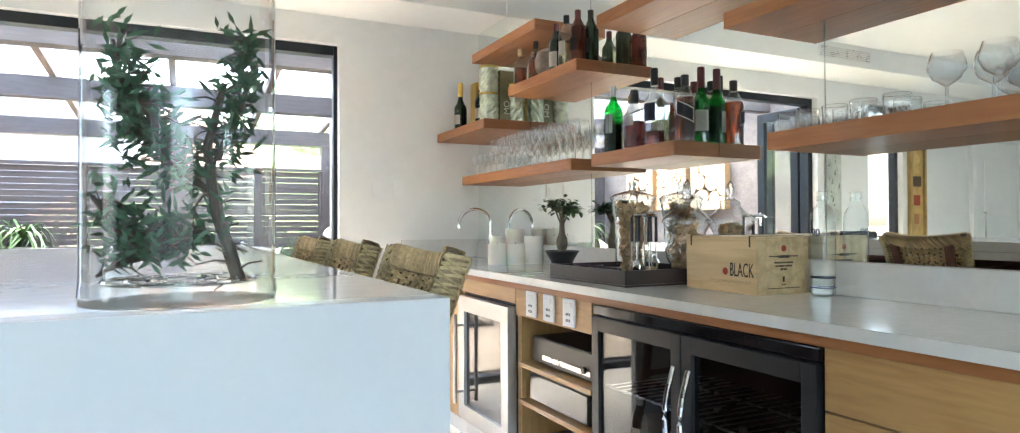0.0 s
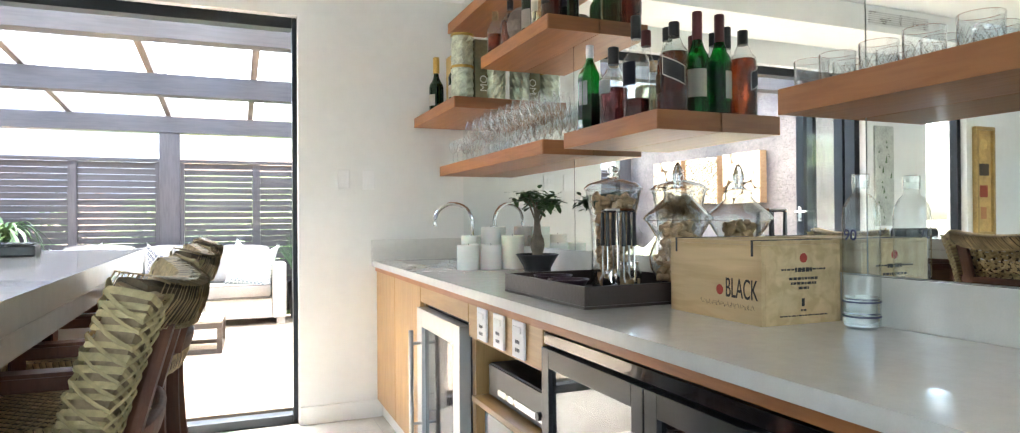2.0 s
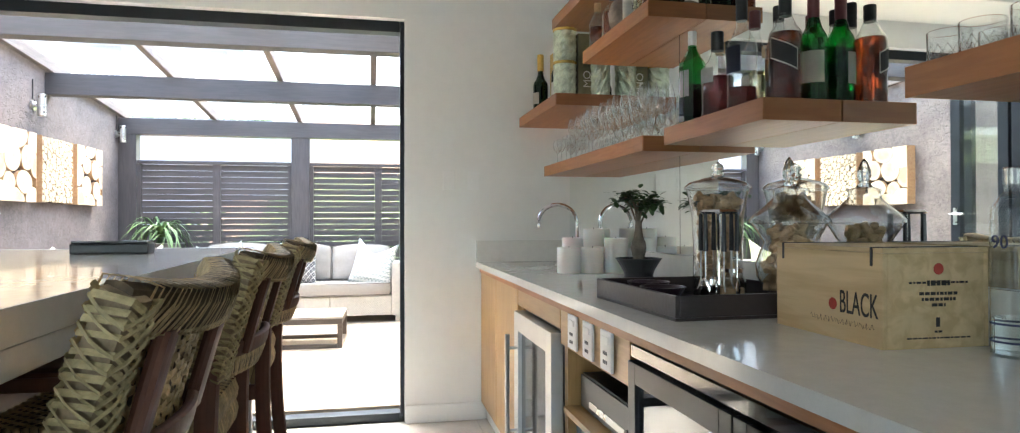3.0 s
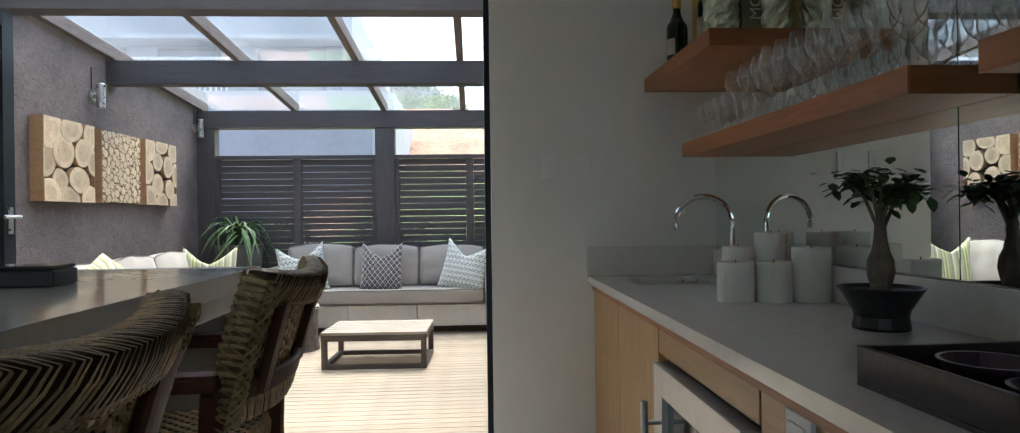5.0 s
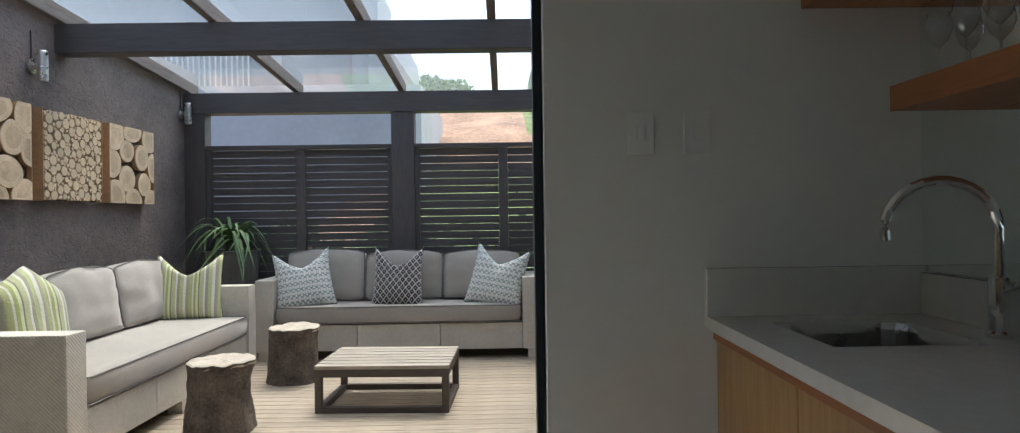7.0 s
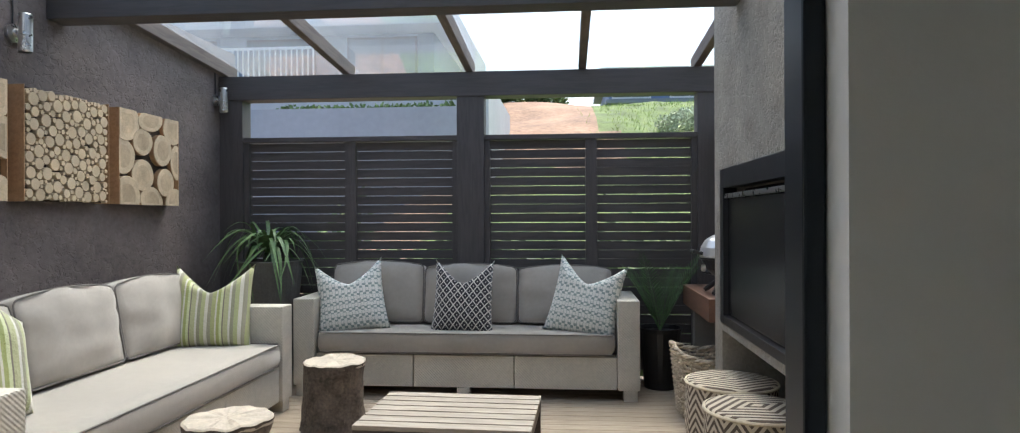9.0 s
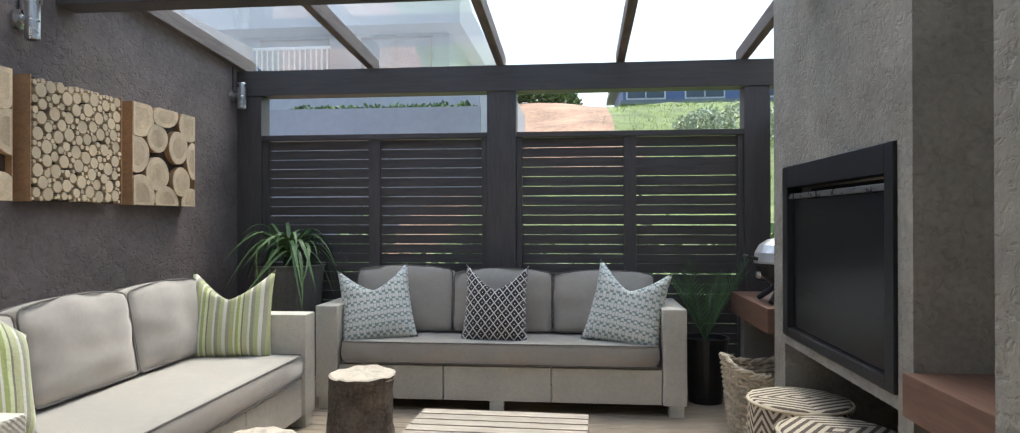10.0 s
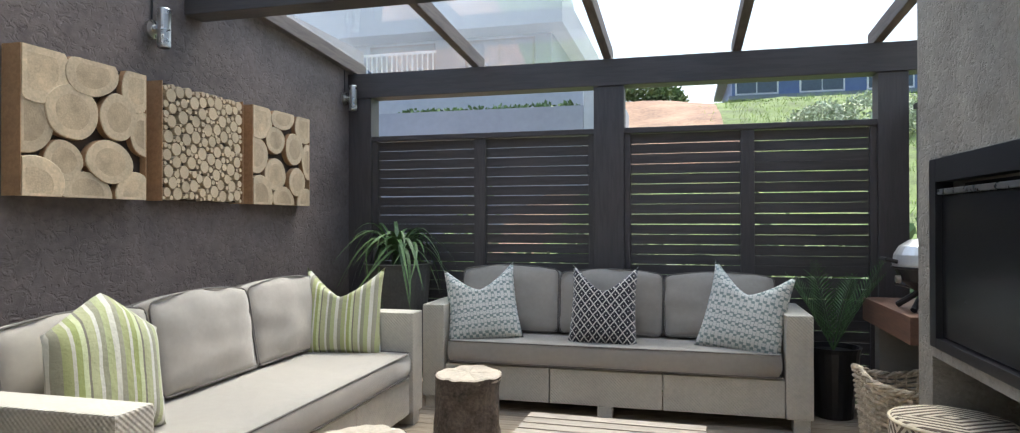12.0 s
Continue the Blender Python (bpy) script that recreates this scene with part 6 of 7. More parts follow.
STUMPTOP = mat("pale_sawn_wood", (0.50, 0.43, 0.34), 0.75, vary=0.16, noise_scale=8, bump=0.2, bump_scale=50)
stump(pose(-0.285, 6.70, DZ, 0, 0, 20), 0.178, 0.385, 2.0, "tree stump stool with dark bark and a pale sawn top")
stump(pose(-0.225, 7.83, DZ, 0, 0, 80), 0.182, 0.385, 9.0, "waisted tree stump stool beside the slatted table")

# slatted coffee table
ct = thing("coffee_table", "low slatted timber coffee table on a box frame", "table", pose(0.57, 7.26, DZ, 0, 0, -2))
GREYW = grain("weathered_table_slat", (0.40, 0.345, 0.28), (0.24, 0.20, 0.16), axis="X", rough=0.7, island=0.2)
DARKW = grain("dark_table_frame", (0.10, 0.078, 0.062), (0.06, 0.046, 0.038), axis="X", rough=0.6)
for k in range(7):
    part("slat", box(-0.405, 0.405, -0.30 + k * 0.0865, -0.30 + k * 0.0865 + 0.072, 0.262, 0.284, 0.003), GREYW, ct)
for y in (-0.28, 0.28):
    part("top_rail", box(-0.403, 0.403, y - 0.02, y + 0.02, 0.215, 0.261, 0.003), DARKW, ct)
    part("bottom_rail", box(-0.36, 0.36, y - 0.02, y + 0.02, 0.0, 0.036, 0.003), DARKW, ct)
for x in (-0.382, 0.382):
    part("side_rail", box(x - 0.02, x + 0.02, -0.259, 0.259, 0.0, 0.036, 0.003), DARKW, ct)
    part("side_top_rail", box(x - 0.02, x + 0.02, -0.259, 0.259, 0.215, 0.261, 0.003), DARKW, ct)
    for y in (-0.28, 0.28):
        part("leg", box(x - 0.021, x + 0.021, y - 0.021, y + 0.021, 0.0, 0.2145, 0.003), DARKW, ct)

# ---------------------------------------------------------------- log slice art on the brown wall
def clip_disc(cx, cy, rx, ry, rot, w, h, seed, n=30):
    pts = []
    for i in range(n):
        a = 2 * math.pi * i / n
        k = 1 + 0.07 * noise.noise(Vector((math.cos(a) * 1.2 + seed, math.sin(a) * 1.2, seed)))
        x, y = rx * k * math.cos(a), ry * k * math.sin(a)
        X, Y = cx + x * math.cos(rot) - y * math.sin(rot), cy + x * math.sin(rot) + y * math.cos(rot)
        pts.append((min(max(X, 0), w), min(max(Y, 0), h)))
    return pts


def log_slice(art, pts, c, depth, proud):
    """One slice: pale ring, darker heart, in the plane of the art's front (local x is out of the wall)."""
    bm = bmesh.new()
    n = len(pts)
    front = [bm.verts.new((proud, p[0], p[1])) for p in pts]
    edge = [bm.verts.new((proud - 0.004, c[0] + (p[0] - c[0]) * 1.03 if 0.001 < p[0] < 0.599 else p[0], c[1] + (p[1] - c[1]) * 1.03 if 0.001 < p[1] < 0.572 else p[1])) for p in pts]
    back = [bm.verts.new((proud - depth, v.co.y, v.co.z)) for v in edge]
    heart = [bm.verts.new((proud, c[0] + (p[0] - c[0]) * 0.66, c[1] + (p[1] - c[1]) * 0.66)) for p in pts]
    mid = bm.verts.new((proud, c[0], c[1]))
    for i in range(n):
        j = (i + 1) % n
        bm.faces.new((front[i], front[j], heart[j], heart[i])).material_index = 0
        bm.faces.new((edge[i], edge[j], front[j], front[i])).material_index = 0
        bm.faces.new((back[i], back[j], edge[j], edge[i])).material_index = 2
        bm.faces.new((heart[i], heart[j], mid)).material_index = 1
    bmesh.ops.remove_doubles(bm, verts=bm.verts, dist=0.0003)
    bmesh.ops.dissolve_degenerate(bm, edges=bm.edges, dist=0.0004)
    return part("log_slice", bm, [LOGEND, LOGHEART, BOXSIDE], art)


def art_box(y0, label):
    a = thing("log_slice_art", label, "wall art", pose(LX, y0, 1.362), group="log slice panels")
    part("backing", box(0.001, 0.062, 0.004, 0.596, 0.004, 0.569), LOGGAP, a, "backing coloured dark for the shade between the slices")
    for lo, hi, z0, z1 in ((-0.005, -0.0008, 0, 0.573), (0.6008, 0.605, 0, 0.573)):
        part("side_board", box(0.001, 0.091, lo, hi, z0, z1), BOXSIDE, a, "reddish bark-edged side")
    return a


BIG = ((.10, .86, .27, .25), (.52, .90, .235, .17), (.93, .88, .16, .22), (.03, .50, .215, .23), (.36, .60, .215, .21), (.74, .62, .175, .19), (1.0, .52, .16, .19),
       (.30, .255, .155, .15), (.665, .275, .215, .17), (.06, .05, .27, .23), (.49, .03, .22, .17), (.90, .04, .19, .19))
SML = ((.08, .87, .25, .22), (.49, .93, .22, .13), (.90, .88, .19, .19), (.05, .50, .20, .20), (.36, .68, .17, .15), (.70, .62, .17, .19), (.99, .50, .15, .22),
       (.37, .32, .19, .18), (.75, .26, .16, .17), (.10, .07, .23, .24), (.52, .05, .21, .16), (.93, .04, .18, .17))
for y0, spec, lab in ((6.38, BIG, "square panel of large pale log slices on the brown wall"), (7.78, SML, "square panel of medium pale log slices on the brown wall")):
    art = art_box(y0, lab)
    for k, (u, v, rx, ry) in enumerate(spec):
        W, H = 0.6, 0.573
        pts = clip_disc(u * W, v * H, rx * W * 0.92, ry * H * 0.92, 0.25 * math.sin(k * 2.3), W, H, k * 3.1 + y0)
        c = (min(max(u * W, 0.03), W - 0.03), min(max(v * H, 0.03), H - 0.03))
        log_slice(art, pts, c, 0.04, 0.094 + 0.004 * math.sin(k * 1.7))
art = art_box(7.085, "square panel of many small log slices on the brown wall")
discs = []
rng = random.Random(5)
for rad, tries in ((0.032, 900), (0.025, 1600), (0.019, 3000), (0.013, 6000), (0.009, 6000)):
    for _ in range(tries):
        if len(discs) > 285:
            break
        r = rad * rng.uniform(0.88, 1.05)
        x, y = rng.uniform(r + 0.003, 0.597 - r), rng.uniform(r + 0.003, 0.57 - r)
        if all((x - a) ** 2 + (y - b) ** 2 > (r + c) ** 2 for a, b, c in discs):
            discs.append((x, y, r))
bm = lathe([(0.0, 0.0), (0.45, 0.0), (0.93, 0.0), (1.0, -0.1), (1.0, -1.2)], 14)
bm.transform(Matrix.Rotation(radians(90), 4, "Y"))
me = bpy.data.meshes.new("small_log")
bm.to_mesh(me)
bm.free()
me.materials.append(LOGEND)
for x, y, r in discs:
    s = new("small_log", me)
    s.parent = art
    s.matrix_basis = Matrix.LocRotScale((0.09 + rng.uniform(-0.003, 0.004), x, y), Euler((rng.uniform(0, 6), 0, 0)), (0.024, r, r))

# up-and-down wall lights
for y in (7.11, 9.02):
    wl = thing("wall_light", "brushed steel cylinder wall light", "lamp", pose(LX, y, 2.19), group="wall lights")
    part("mount", lathe([(0, 0), (0.045, 0), (0.045, 0.018), (0.02, 0.024), (0.02, 0.05), (0, 0.05)], 18), STEEL, wl).matrix_basis = pose(0.0, 0, 0, 0, 90, 0)
    part("cylinder", lathe([(0.028, -0.095), (0.031, -0.09), (0.031, 0.09), (0.028, 0.095), (0.024, 0.085), (0, 0.085)], 20, at=(0.075, 0, 0)), STEEL, wl)
    part("joint_ring", lathe([(0.0315, -0.004), (0.0325, 0), (0.0315, 0.004)], 20, at=(0.075, 0, -0.01)), STEEL, wl)
    part("cable", tube([(0.006, 0, 0.05), (0.006, 0.002, 0.12), (0.006, -0.002, 0.22)], 0.004, 6), BLACK, wl)

# ---------------------------------------------------------------- plants
def leaf_blades(parent, name, count, seed, start, lengths, width, rise, droop, material):
    r = random.Random(seed)
    for k in range(count):
        bm = bmesh.new()
        t = k / count
        blade(bm, (start[0] + r.uniform(-0.02, 0.02), start[1] + r.uniform(-0.02, 0.02), start[2]), k * 2.399 + r.uniform(-0.3, 0.3),
              r.uniform(*lengths) * (1 - 0.35 * t), width * r.uniform(0.8, 1.15), rise + 0.5 * t + r.uniform(-0.1, 0.15), droop * (1.15 - 0.8 * t) + r.uniform(-0.1, 0.1), 10, r.uniform(-0.9, 0.9))
        smooth(part(name, bm, material, parent))


aloe = thing("potted_plant", "succulent with long arching green leaves in a tall grey pot", "plant", pose(-1.08, 8.84, DZ))
part("pot", lathe([(0.0, 0.0), (0.15, 0.0), (0.16, 0.02), (0.235, 0.87), (0.245, 0.90), (0.225, 0.905), (0.215, 0.87), (0.0, 0.86)], 32), POT, aloe, "tall tapered grey pot")
part("stem", lathe([(0.0, 0.86), (0.05, 0.86), (0.04, 0.96), (0, 0.99)], 12), LEAFD, aloe)
leaf_blades(aloe, "leaf", 64, 11, (0, 0, 0.95), (0.34, 0.50), 0.017, 0.46, 1.20, LEAF)

fern = thing("potted_fern", "small cycad fern with feathered fronds in a black pot", "plant", pose(1.78, 8.90, DZ))
part("pot", lathe([(0.0, 0.0), (0.11, 0.0), (0.15, 0.40), (0.16, 0.43), (0.145, 0.43), (0.135, 0.40), (0, 0.39)], 24), BLACK, fern, "black pot")
rf = random.Random(4)
for k in range(10):
    az, ln = k * 2.399, rf.uniform(0.46, 0.66)
    bm = bmesh.new()
    spine = []
    for i in range(13):
        t = i / 12
        spine.append(Vector((ln * 0.55 * t * math.cos(az), ln * 0.55 * t * math.sin(az), 0.40 + ln * (1.15 * t - 0.25 * t * t))))
    tube(spine, 0.0035, 5, bm=bm, taper=0.3)
    for i in range(2, 13):
        for sg in (-1, 1):
            for half in (0, 0.5):
                q = spine[i] if half == 0 else (spine[i] + spine[i - 1]) / 2
                w = 0.075 * math.sin(math.pi * (i / 13) ** 0.8) + 0.012
                d = Vector((-math.sin(az) * sg, math.cos(az) * sg, 0.35)).normalized()
                f = (spine[i] - spine[i - 1]).normalized()
                tip = q + d * w + f * w * 0.6
                v = [bm.verts.new(q - f * 0.005), bm.verts.new(q + d * w * 0.5 - f * 0.002 + f * w * 0.27), bm.verts.new(tip), bm.verts.new(q + f * 0.003 + d * w * 0.4 + f * w * 0.29)]
                bm.faces.new(v)
    part("frond", bm, LEAFM, fern)

# ---------------------------------------------------------------- the braai wall
grill = thing("built_in_grill", "black steel built-in grill with a drop door", "grill")
for y0, y1, z0, z1 in ((6.605, 6.67, 0.702, 1.532), (7.72, 7.795, 0.702, 1.532), (6.6705, 7.7195, 1.43, 1.532), (6.6705, 7.7195, 0.702, 0.745)):
    part("surround_bar", box(BX - 0.012, BX + 0.06, y0, y1, z0, z1, 0.002), BLACK, grill)
part("inner_box", box(BX + 0.10, BX + 0.45, 6.68, 7.71, 0.75, 1.425), RUBBER, grill)
gd = part("drop_door", box(BX + 0.012, BX + 0.03, 6.675, 7.715, 0.75, 1.372, 0.004), mat("black_enamel", (0.010, 0.010, 0.011), 0.26, vary=0.15, noise_scale=3), grill, "dark polished steel door")
part("handle_rail", box(BX - 0.008, BX + 0.02, 6.68, 7.71, 1.374, 1.398, 0.004), STEEL, gd, "bright steel handle rail")

LEDGEW = grain("dark_ledge_timber", (0.165, 0.085, 0.055), (0.10, 0.052, 0.036), axis="Y", rough=0.5)
for y0, y1, lab in ((7.982, 8.86, "dark walnut timber ledge beside the grill"), (5.548, 6.498, "dark walnut timber ledge in the alcove")):
    lg = thing("timber_ledge", lab, "shelf", group="timber ledges")
    part("board", box(1.935, 2.358 if y0 < 7 else 2.285, y0, y1, 0.665, 0.80, 0.004), LEDGEW, lg)
    part("support", box(2.0, 2.355 if y0 < 7 else 2.28, y1 - 0.10 if y0 > 7 else y0 + 0.01, y1 - 0.005 if y0 > 7 else y0 + 0.1, DZ, 0.664), TAUPE_S, lg)

kb = thing("portable_grill", "small portable gas grill with a silver lid on the ledge", "grill", pose(2.10, 8.28, 0.80, 0, 0, 0))
part("lid", lathe([(0.155, 0.0), (0.158, 0.012), (0.15, 0.06), (0.125, 0.105), (0.08, 0.135), (0.0, 0.148)], 28, at=(0, 0, 0.225)), mat("silver_lid_paint", (0.62, 0.63, 0.63), 0.3, metal=0.6, vary=0.05), kb, "silver lid")
part("bowl", lathe([(0.0, 0.0), (0.06, 0.0), (0.12, 0.05), (0.15, 0.11), (0.162, 0.118), (0.162, 0.124), (0, 0.124)], 28, at=(0, 0, 0.10)), BLACK, kb)
part("handle", tube([(-0.15, -0.05, 0.25), (-0.20, -0.05, 0.262), (-0.20, 0.05, 0.262), (-0.15, 0.05, 0.25)], 0.011, 8), BLACK, kb)
for sx in (-1, 1):
    part("leg", tube([(-0.10 * sx, -0.13, 0.012), (-0.05 * sx, -0.07, 0.07), (0.05 * sx, 0.05, 0.12), (0.11 * sx, 0.12, 0.13)], 0.016, 8), BLACK, kb)
    part("leg", tube([(-0.10 * sx, 0.13, 0.012), (-0.04 * sx, 0.07, 0.07), (0.0, 0.02, 0.12)], 0.016, 8), BLACK, kb)
part("knob", lathe([(0, 0), (0.022, 0), (0.020, 0.02), (0, 0.02)], 16), STEEL, kb).matrix_basis = pose(-0.135, -0.04, 0.16, 0, -90, 0)


def pouf(m, r, h, label):
    p = thing("woven_pouf", label, "pouf", m, group="poufs")
    tm = bpy.data.materials.new("chevron_straw")
    tm.use_nodes = True
    n, l = tm.node_tree.nodes, tm.node_tree.links
    b = n["Principled BSDF"]
    b.inputs["Roughness"].default_value = 0.85
    sep = n.new("ShaderNodeSeparateXYZ")
    l.new(n.new("ShaderNodeTexCoord").outputs["Object"], sep.inputs[0])

    def op(k, a, c=None):
        o = n.new("ShaderNodeMath")
        o.operation = k
        for i, v in enumerate((a, c)):
            if v is not None:
                if isinstance(v, (int, float)):
                    o.inputs[i].default_value = v
                else:
                    l.new(v, o.inputs[i])
        return o.outputs[0]

    ax, ay = op("ABSOLUTE", sep.outputs["X"]), op("ABSOLUTE", sep.outputs["Y"])
    topv = op("FRACT", op("MULTIPLY", op("ADD", op("MULTIPLY", ax, 0.55), ay), 24.0))
    ang = op("PINGPONG", op("MULTIPLY", op("ARCTAN2", sep.outputs["Y"], sep.outputs["X"]), 1.9), 0.5)
    sidev = op("FRACT", op("MULTIPLY", op("ADD", sep.outputs["Z"], op("MULTIPLY", ang, 0.16)), 22.0))
    istop = op("GREATER_THAN", sep.outputs["Z"], h - 0.012)
    mixv = op("ADD", op("MULTIPLY", topv, istop), op("MULTIPLY", sidev, op("SUBTRACT", 1.0, istop)))
    mask = op("GREATER_THAN", mixv, 0.52)
    mx = n.new("ShaderNodeMix")
    mx.data_type = "RGBA"
    mx.inputs["A"].default_value, mx.inputs["B"].default_value = (0.64, 0.55, 0.42, 1), (0.12, 0.085, 0.06, 1)
    l.new(mask, mx.inputs["Factor"])
    l.new(mx.outputs["Result"], b.inputs["Base Color"])
    nz = n.new("ShaderNodeTexNoise")
    nz.inputs["Scale"].default_value = 160
    bp = n.new("ShaderNodeBump")
    bp.inputs["Strength"].default_value, bp.inputs["Distance"].default_value = 0.6, 0.004
    l.new(nz.outputs["Fac"], bp.inputs["Height"])
    l.new(bp.outputs[0], b.inputs["Normal"])
    bm = lathe([(0.0, 0.0), (r * 0.95, 0.0), (r, 0.02), (r * 1.01, h * 0.5), (r, h - 0.025), (r * 0.975, h - 0.006), (r * 0.94, h), (0.0, h + 0.006)], 48)
    smooth(part("drum", bm, tm, p))
    part("rim", tube([(r * 1.0 * math.cos(2 * math.pi * k / 40), r * 1.0 * math.sin(2 * math.pi * k / 40), h - 0.014) for k in range(41)], 0.008, 6, caps=False), STRAWL, p, "plaited straw rim")
    return p


pouf(pose(1.95, 7.52, DZ), 0.225, 0.39, "round straw pouf woven in a brown chevron pattern")
pouf(pose(1.945, 7.03, DZ, 0, 0, 25), 0.225, 0.39, "round straw pouf woven in a brown chevron pattern")

# willow log basket
bk = thing("willow_basket", "rough willow basket with a dipped rim under the ledge", "basket", pose(1.98, 8.25, DZ))
rb = random.Random(8)
NB = 26


def basket_r(a, z):
    k = 1 / max(abs(math.cos(a)) ** 4 + abs(math.sin(a)) ** 4, 1e-6) ** 0.25
    return k * (0.165 + 0.10 * z)


def basket_top(a):
    return 0.36 + 0.07 * abs(math.cos(a)) ** 2


for row in range(15):
    bm = bmesh.new()
    pts = []
    for k in range(NB * 2 + 1):
        a = math.pi * k / NB
        z = (0.02 + row / 15 * basket_top(a) * 0.97)
        r = basket_r(a, z) + (0.008 if (k + row) % 2 else -0.008)
        pts.append((r * math.cos(a), r * math.sin(a) * 1.1, z + rb.uniform(-0.003, 0.003)))
    tube(pts, 0.0095, 6, bm=bm, caps=False)
    part("weaver", bm, WILLOW, bk)
for k in range(NB):
    a = 2 * math.pi * k / NB
    part("stake", tube([(basket_r(a, z) * math.cos(a), basket_r(a, z) * math.sin(a) * 1.1, z) for z in np.linspace(0.0, basket_top(a), 5)], 0.006, 6), WILLOW, bk)
for ph in (0, 1.6, 3.1):
    pts = []
    for k in range(81):
        a = 2 * math.pi * k / 80
        z = basket_top(a)
        r = basket_r(a, z) + 0.010 * math.cos(a * 14 + ph)
        pts.append((r * math.cos(a), r * math.sin(a) * 1.1, z + 0.010 * math.sin(a * 14 + ph)))
    part("rim_braid", tube(pts, 0.009, 6, caps=False), WILLOW, bk)
part("base", cyl(0.16, 0.0, 0.012, 28), WILLOW, bk)

# ---------------------------------------------------------------- beyond the screen
HILLS = mat("red_soil_bank", (0.32, 0.205, 0.135), 0.95, vary=0.3, noise_scale=0.8, bump=0.8, bump_scale=4)
GRASSY = mat("rough_grass", (0.13, 0.18, 0.055), 0.9, vary=0.4, noise_scale=1.5, bump=0.8, bump_scale=9)


def hill_z(x, y):
    t = min(max((y - 12) / 26, 0), 1)
    s = t * t * (3 - 2 * t)
    side = min(max((x + 4.5) / 2.0, 0), 1)
    return -0.2 + side * (0.6 + 6.3 * s) + 0.35 * noise.noise(Vector((x * 0.25, y * 0.25, 1))) * side + 0.08 * noise.noise(Vector((x * 1.3, y * 1.3, 2)))


bm = bmesh.new()
NX, NY = 70, 60
gv = [[bm.verts.new((-5 + 50 * (i / NX), 11 + 60 * (j / NY), hill_z(-5 + 50 * (i / NX), 11 + 60 * (j / NY)))) for j in range(NY + 1)] for i in range(NX + 1)]
for i in range(NX):
    for j in range(NY):
        f = bm.faces.new((gv[i][j], gv[i + 1][j], gv[i + 1][j + 1], gv[i][j + 1]))
        c = f.calc_center_median()
        f.material_index = 1 if (c.y < 23 and c.x > -1.5) or c.x > 2.2 + 1.2 * noise.noise(Vector((c.y * 0.3, 0, 0))) - 0.05 * (c.y - 30) else 0
structure("ground_bank", bm, [HILLS, GRASSY], "bank of red soil with rough grass behind the house", "hill")

LEAFB = mat("bush_leaf", (0.13, 0.20, 0.07), 0.6, vary=0.3, noise_scale=4, island=0.45)
LEAFS = mat("silver_bush_leaf", (0.42, 0.47, 0.33), 0.6, vary=0.25, noise_scale=4, island=0.35)
GRASSB = mat("grass_blade", (0.27, 0.36, 0.09), 0.7, vary=0.3, noise_scale=4, island=0.4)


def leaf_cloud(name, label, centres, count, size, material, seed, category="bush", kind=""):
    r = random.Random(seed)
    verts, faces = [], []
    for cx, cy, cz, rx, rz in centres:
        for _ in range(count):
            a, b = r.uniform(0, 2 * math.pi), math.asin(r.uniform(-0.3, 1))
            k = r.uniform(0.45, 1.0) ** 0.5 * (1 + 0.25 * noise.noise(Vector((a * 1.3, b * 2, seed))))
            p = Vector((cx + rx * k * math.cos(a) * math.cos(b), cy + rx * k * math.sin(a) * math.cos(b), cz + rz * k * math.sin(b)))
            d = Vector((r.uniform(-1, 1), r.uniform(-1, 1), r.uniform(-0.2, 1))).normalized()
            s = d.cross(Vector((r.uniform(-1, 1), r.uniform(-1, 1), r.uniform(-1, 1)))).normalized()
            L, W = size * r.uniform(0.6, 1.3), size * 0.33
            i = len(verts)
            verts += [p, p + d * L * 0.5 + s * W, p + d * L, p + d * L * 0.5 - s * W]
            faces.append((i, i + 1, i + 2, i + 3))
    me = bpy.data.meshes.new(name)
    me.from_pydata(verts, [], faces)
    me.materials.append(material)
    ob = new(name, me)
    return tagged(ob, label, category, kind=kind)


b1 = leaf_cloud("bush", "silvery green bush on the bank", [(6.1, 25.5, hill_z(6.1, 25.5) + 0.2, 1.2, 0.95), (7.4, 26, hill_z(7.4, 26) + 0.2, 1.1, 0.8), (4.9, 26, hill_z(4.9, 26) + 0.1, 0.9, 0.6)], 1500, 0.12, LEAFS, 3)
b2 = leaf_cloud("bush", "dark green tree crown on top of the bank", [(-1.1, 36, hill_z(-1.1, 36) + 0.2, 1.2, 1.0), (0.1, 36.5, hill_z(0.1, 36.5) + 0.1, 1.0, 0.75), (-2.3, 35.5, hill_z(-2.3, 35.5) + 0.3, 1.2, 1.1)], 1100, 0.22, LEAFB, 5)
b3 = leaf_cloud("bush", "bright green shrub at the edge of the bank", [(9.6, 27, hill_z(9.6, 27) + 0.3, 0.9, 1.1), (10.6, 25, hill_z(10.6, 25) + 0.3, 1.0, 1.0)], 900, 0.16, LEAFB, 6)
rg = random.Random(12)
verts, faces = [], []
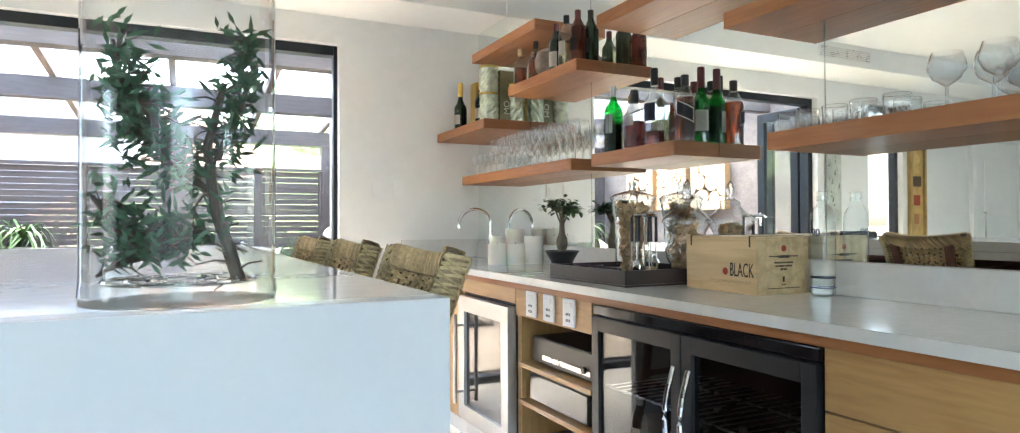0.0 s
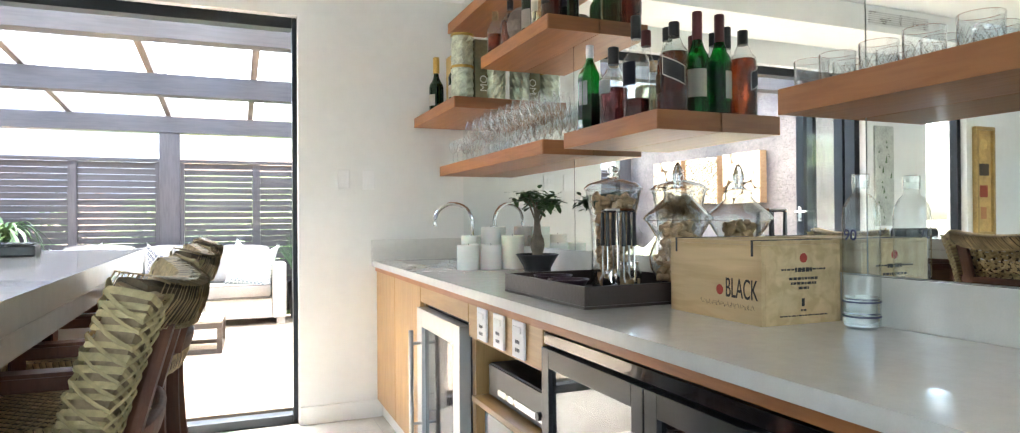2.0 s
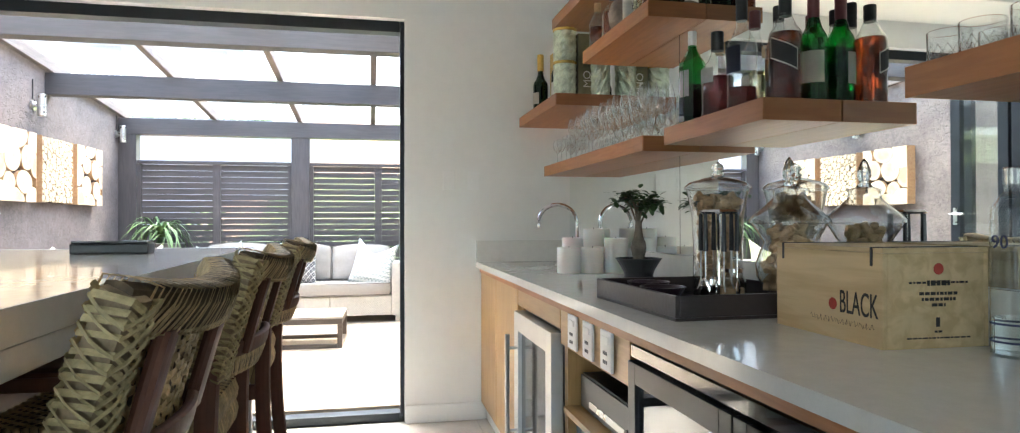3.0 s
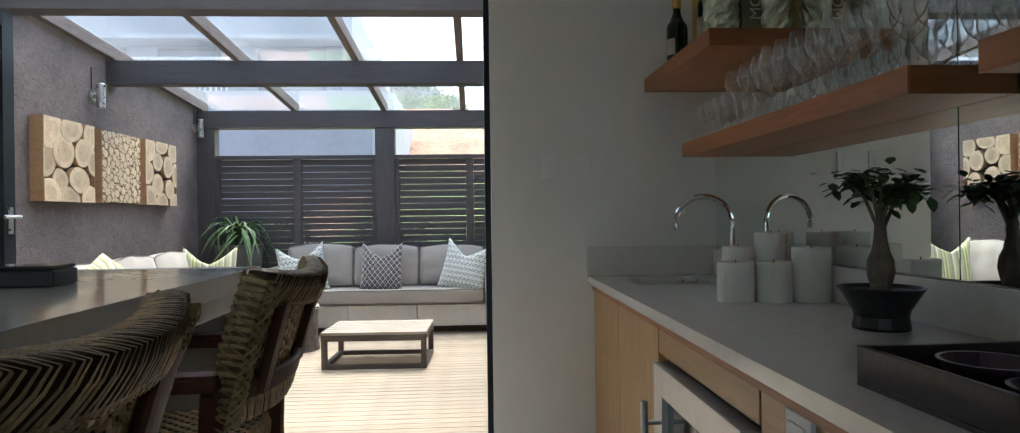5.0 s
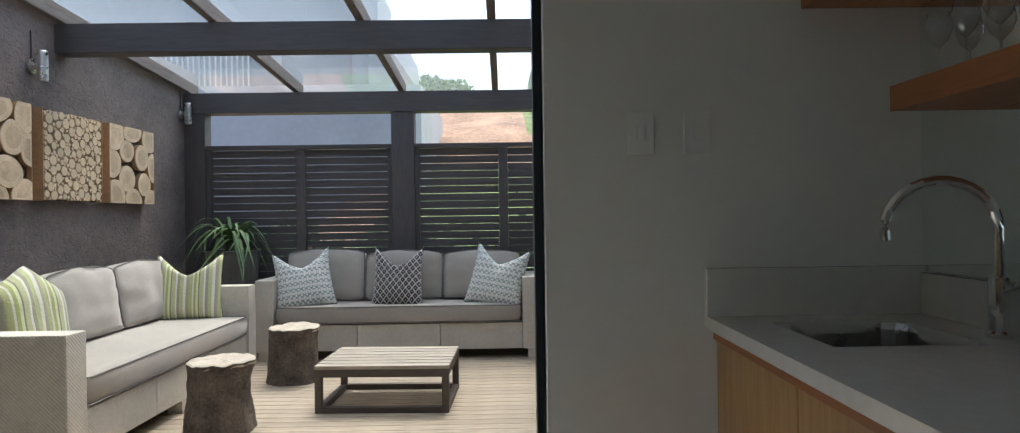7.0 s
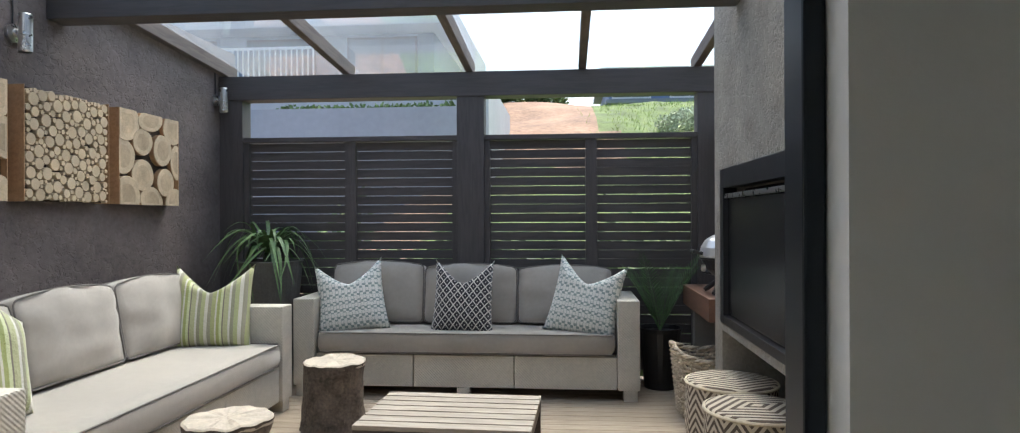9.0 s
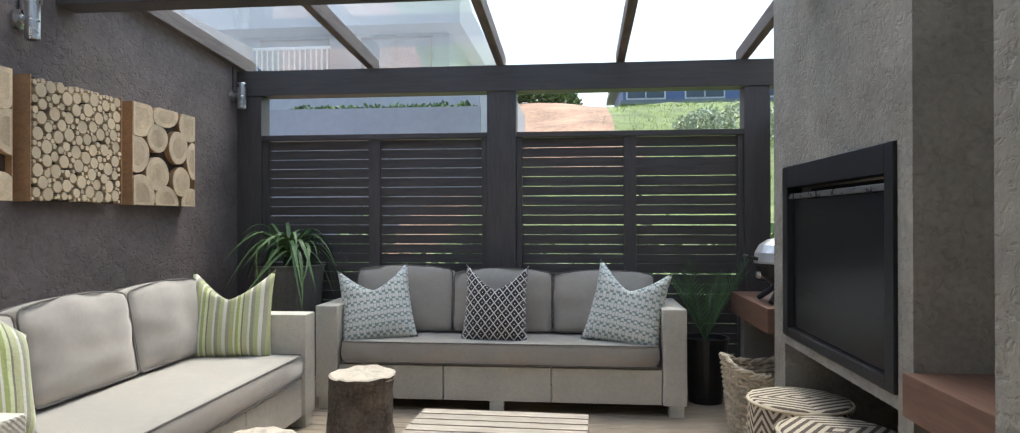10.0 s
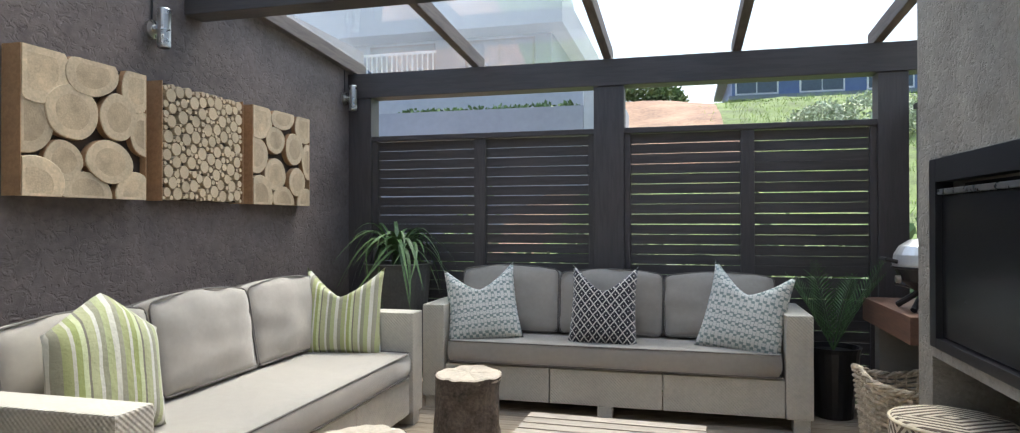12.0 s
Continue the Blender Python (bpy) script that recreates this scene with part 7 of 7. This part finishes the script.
for _ in range(9000):
    x, y = rg.uniform(1.4, 14), rg.uniform(15, 34)
    if x < 2.4 + 1.3 * noise.noise(Vector((y * 0.3, 0, 0))) - 0.05 * (y - 30) and rg.random() > 0.07:
        continue
    z = hill_z(x, y) - 0.03
    h = rg.uniform(0.08, 0.24)
    a = rg.uniform(0, 6.3)
    dx, dy = 0.012 * math.cos(a), 0.012 * math.sin(a)
    lx, ly = rg.uniform(-0.15, 0.15), rg.uniform(-0.15, 0.15)
    i = len(verts)
    verts += [(x - dx, y - dy, z), (x + dx, y + dy, z), (x + lx, y + ly, z + h)]
    faces.append((i, i + 1, i + 2))
me = bpy.data.meshes.new("grass")
me.from_pydata(verts, [], faces)
me.materials.append(GRASSB)
tagged(new("grass", me), "long rough grass on the bank", "grass", kind="stuff")
leaf_cloud("hedge", "low green planting behind the slatted screen", [(x, 10.1 + 0.25 * math.sin(x * 3), -0.1, 0.55, 1.25 + 0.2 * math.sin(x * 5)) for x in np.arange(-1.4, 3.0, 0.5)], 420, 0.16, LEAFB, 9, "hedge", "stuff")

# terraced house behind the screen
GREYWALL = mat("blue_grey_render", (0.36, 0.37, 0.41), 0.85, vary=0.06, noise_scale=0.7)
CREAM = mat("cream_render", (0.50, 0.505, 0.515), 0.85, vary=0.06, noise_scale=0.6)
BLUEG = mat("blue_grey_render_dark", (0.17, 0.215, 0.27), 0.7, vary=0.08, noise_scale=0.7)
SLATE = mat("slate_grey_slab", (0.20, 0.22, 0.25), 0.8, vary=0.1, noise_scale=0.8)
WINDOWG = mat("dark_window_glass", (0.06, 0.08, 0.10), 0.06, vary=0.1)
house = thing("terraced_house", "grey and cream terraced house above the garden wall", "house")
part("garden_wall", box(-16, -1.35, 20.0, 20.4, -0.1, 3.95), GREYWALL, house, "blue-grey rendered garden wall")
part("low_wall", box(-16, -5.1, 16.2, 16.5, -0.1, 2.85), GREYWALL, house, "blue-grey rendered low wall")
part("side_wall", box(-1.34, -0.75, 20.0, 26.0, -0.1, 4.6), CREAM, house)
for z0, z1, x1, y0, m_ in ((-0.1, 4.2, -2.2, 23.5, GREYWALL), (5.1, 6.9, -2.9, 24.2, BLUEG), (7.9, 9.7, -4.2, 25.2, BLUEG)):
    part("storey", box(-18, x1, y0, 33, z0, z1), m_, house)
for z0, z1, x1, y0 in ((4.2, 5.1, -1.7, 22.4), (6.9, 7.9, -2.4, 23.2), (9.7, 10.5, -3.6, 24.2)):
    part("slab", box(-18, x1, y0, 33, z0, z1), CREAM, house, "pale rendered balcony edge")
for z0, y0, x1 in ((5.2, 24.2, -2.9), (8.0, 25.2, -4.2), (1.2, 23.5, -2.2)):
    for k in range(4):
        x = x1 - 1.6 - k * 3.2
        w = part("window", box(x - 1.1, x + 1.1, y0 - 0.06, y0 - 0.005, z0, z0 + 1.6), FRAME, house)
        part("pane", box(x - 1.02, x - 0.03, y0 - 0.07, y0 - 0.0605, z0 + 0.08, z0 + 1.52), WINDOWG, w)
        part("pane", box(x + 0.03, x + 1.02, y0 - 0.07, y0 - 0.0605, z0 + 0.08, z0 + 1.52), WINDOWG, w)
for z0, y0, x1 in ((7.9, 23.4, -2.6), (5.1, 22.6, -6.0)):
    rail = part("balcony_rail", box(-15, x1, y0, y0 + 0.06, z0 + 1.0, z0 + 1.07), SKIRT, house, "white balcony railing")
    for k in range(70):
        x = x1 - 0.1 - k * 0.16
        part("baluster", box(x, x + 0.035, y0 + 0.01, y0 + 0.05, z0 + 0.001, z0 + 0.999), SKIRT, rail)
leaf_cloud("planter_shrubs", "row of low green shrubs on the garden wall", [(x, 20.9, 3.85, 0.4, 0.3) for x in np.arange(-6, -1.8, 0.6)], 220, 0.14, LEAFB, 15, "shrub", "stuff")

# blue-grey house on the bank
BLUEW = mat("slate_blue_render", (0.15, 0.20, 0.34), 0.8, vary=0.08, noise_scale=0.6)
h2 = thing("hillside_house", "slate blue house with large windows on top of the bank", "house")
part("wall", box(3.4, 17, 41, 50, 4.0, 9.0), BLUEW, h2)
part("roof", box(2.9, 17.5, 40.4, 50.5, 9.01, 9.3), SLATE, h2)
part("slab", box(3.2, 17.2, 40.2, 41.0, 7.35, 7.55), SLATE, h2)
for k in range(4):
    for z in (5.7, 7.7):
        x = 4.6 + k * 3.1
        w = part("window", box(x - 1.05, x + 1.05, 40.93, 40.995, z, z + 1.15), SKIRT, h2)
        part("pane", box(x - 0.97, x - 0.03, 40.90, 40.929, z + 0.08, z + 1.07), WINDOWG, w)
        part("pane", box(x + 0.03, x + 0.97, 40.90, 40.929, z + 0.08, z + 1.07), WINDOWG, w)

# ---------------------------------------------------------------- deck boards and floor tiles
bm = box(-2.02, 2.02, -0.042, 0.042, -0.030, 0.0, 0.003, 1)
me = bpy.data.meshes.new("deck_board")
bm.to_mesh(me)
bm.free()
me.materials.append(DECK)
y = 4.98
rd = random.Random(2)
while y < FY + 0.05:
    s = new("deck_board", me)
    s.parent = deck_base
    s.matrix_basis = pose(0.42, y, DZ + rd.uniform(-0.001, 0.0005))
    y += 0.0895
fl = bpy.data.objects["floor"]
bm = box(-0.298, 0.298, -0.298, 0.298, -0.0035, 0.0, 0.0015, 1)
me = bpy.data.meshes.new("floor_tile")
bm.to_mesh(me)
bm.free()
me.materials.append(TILE)
for i in range(13):
    for j in range(14):
        s = new("floor_tile", me)
        s.parent = fl
        s.matrix_basis = pose(2.14 - 0.6 * i, 4.43 - 0.6 * j, 0)
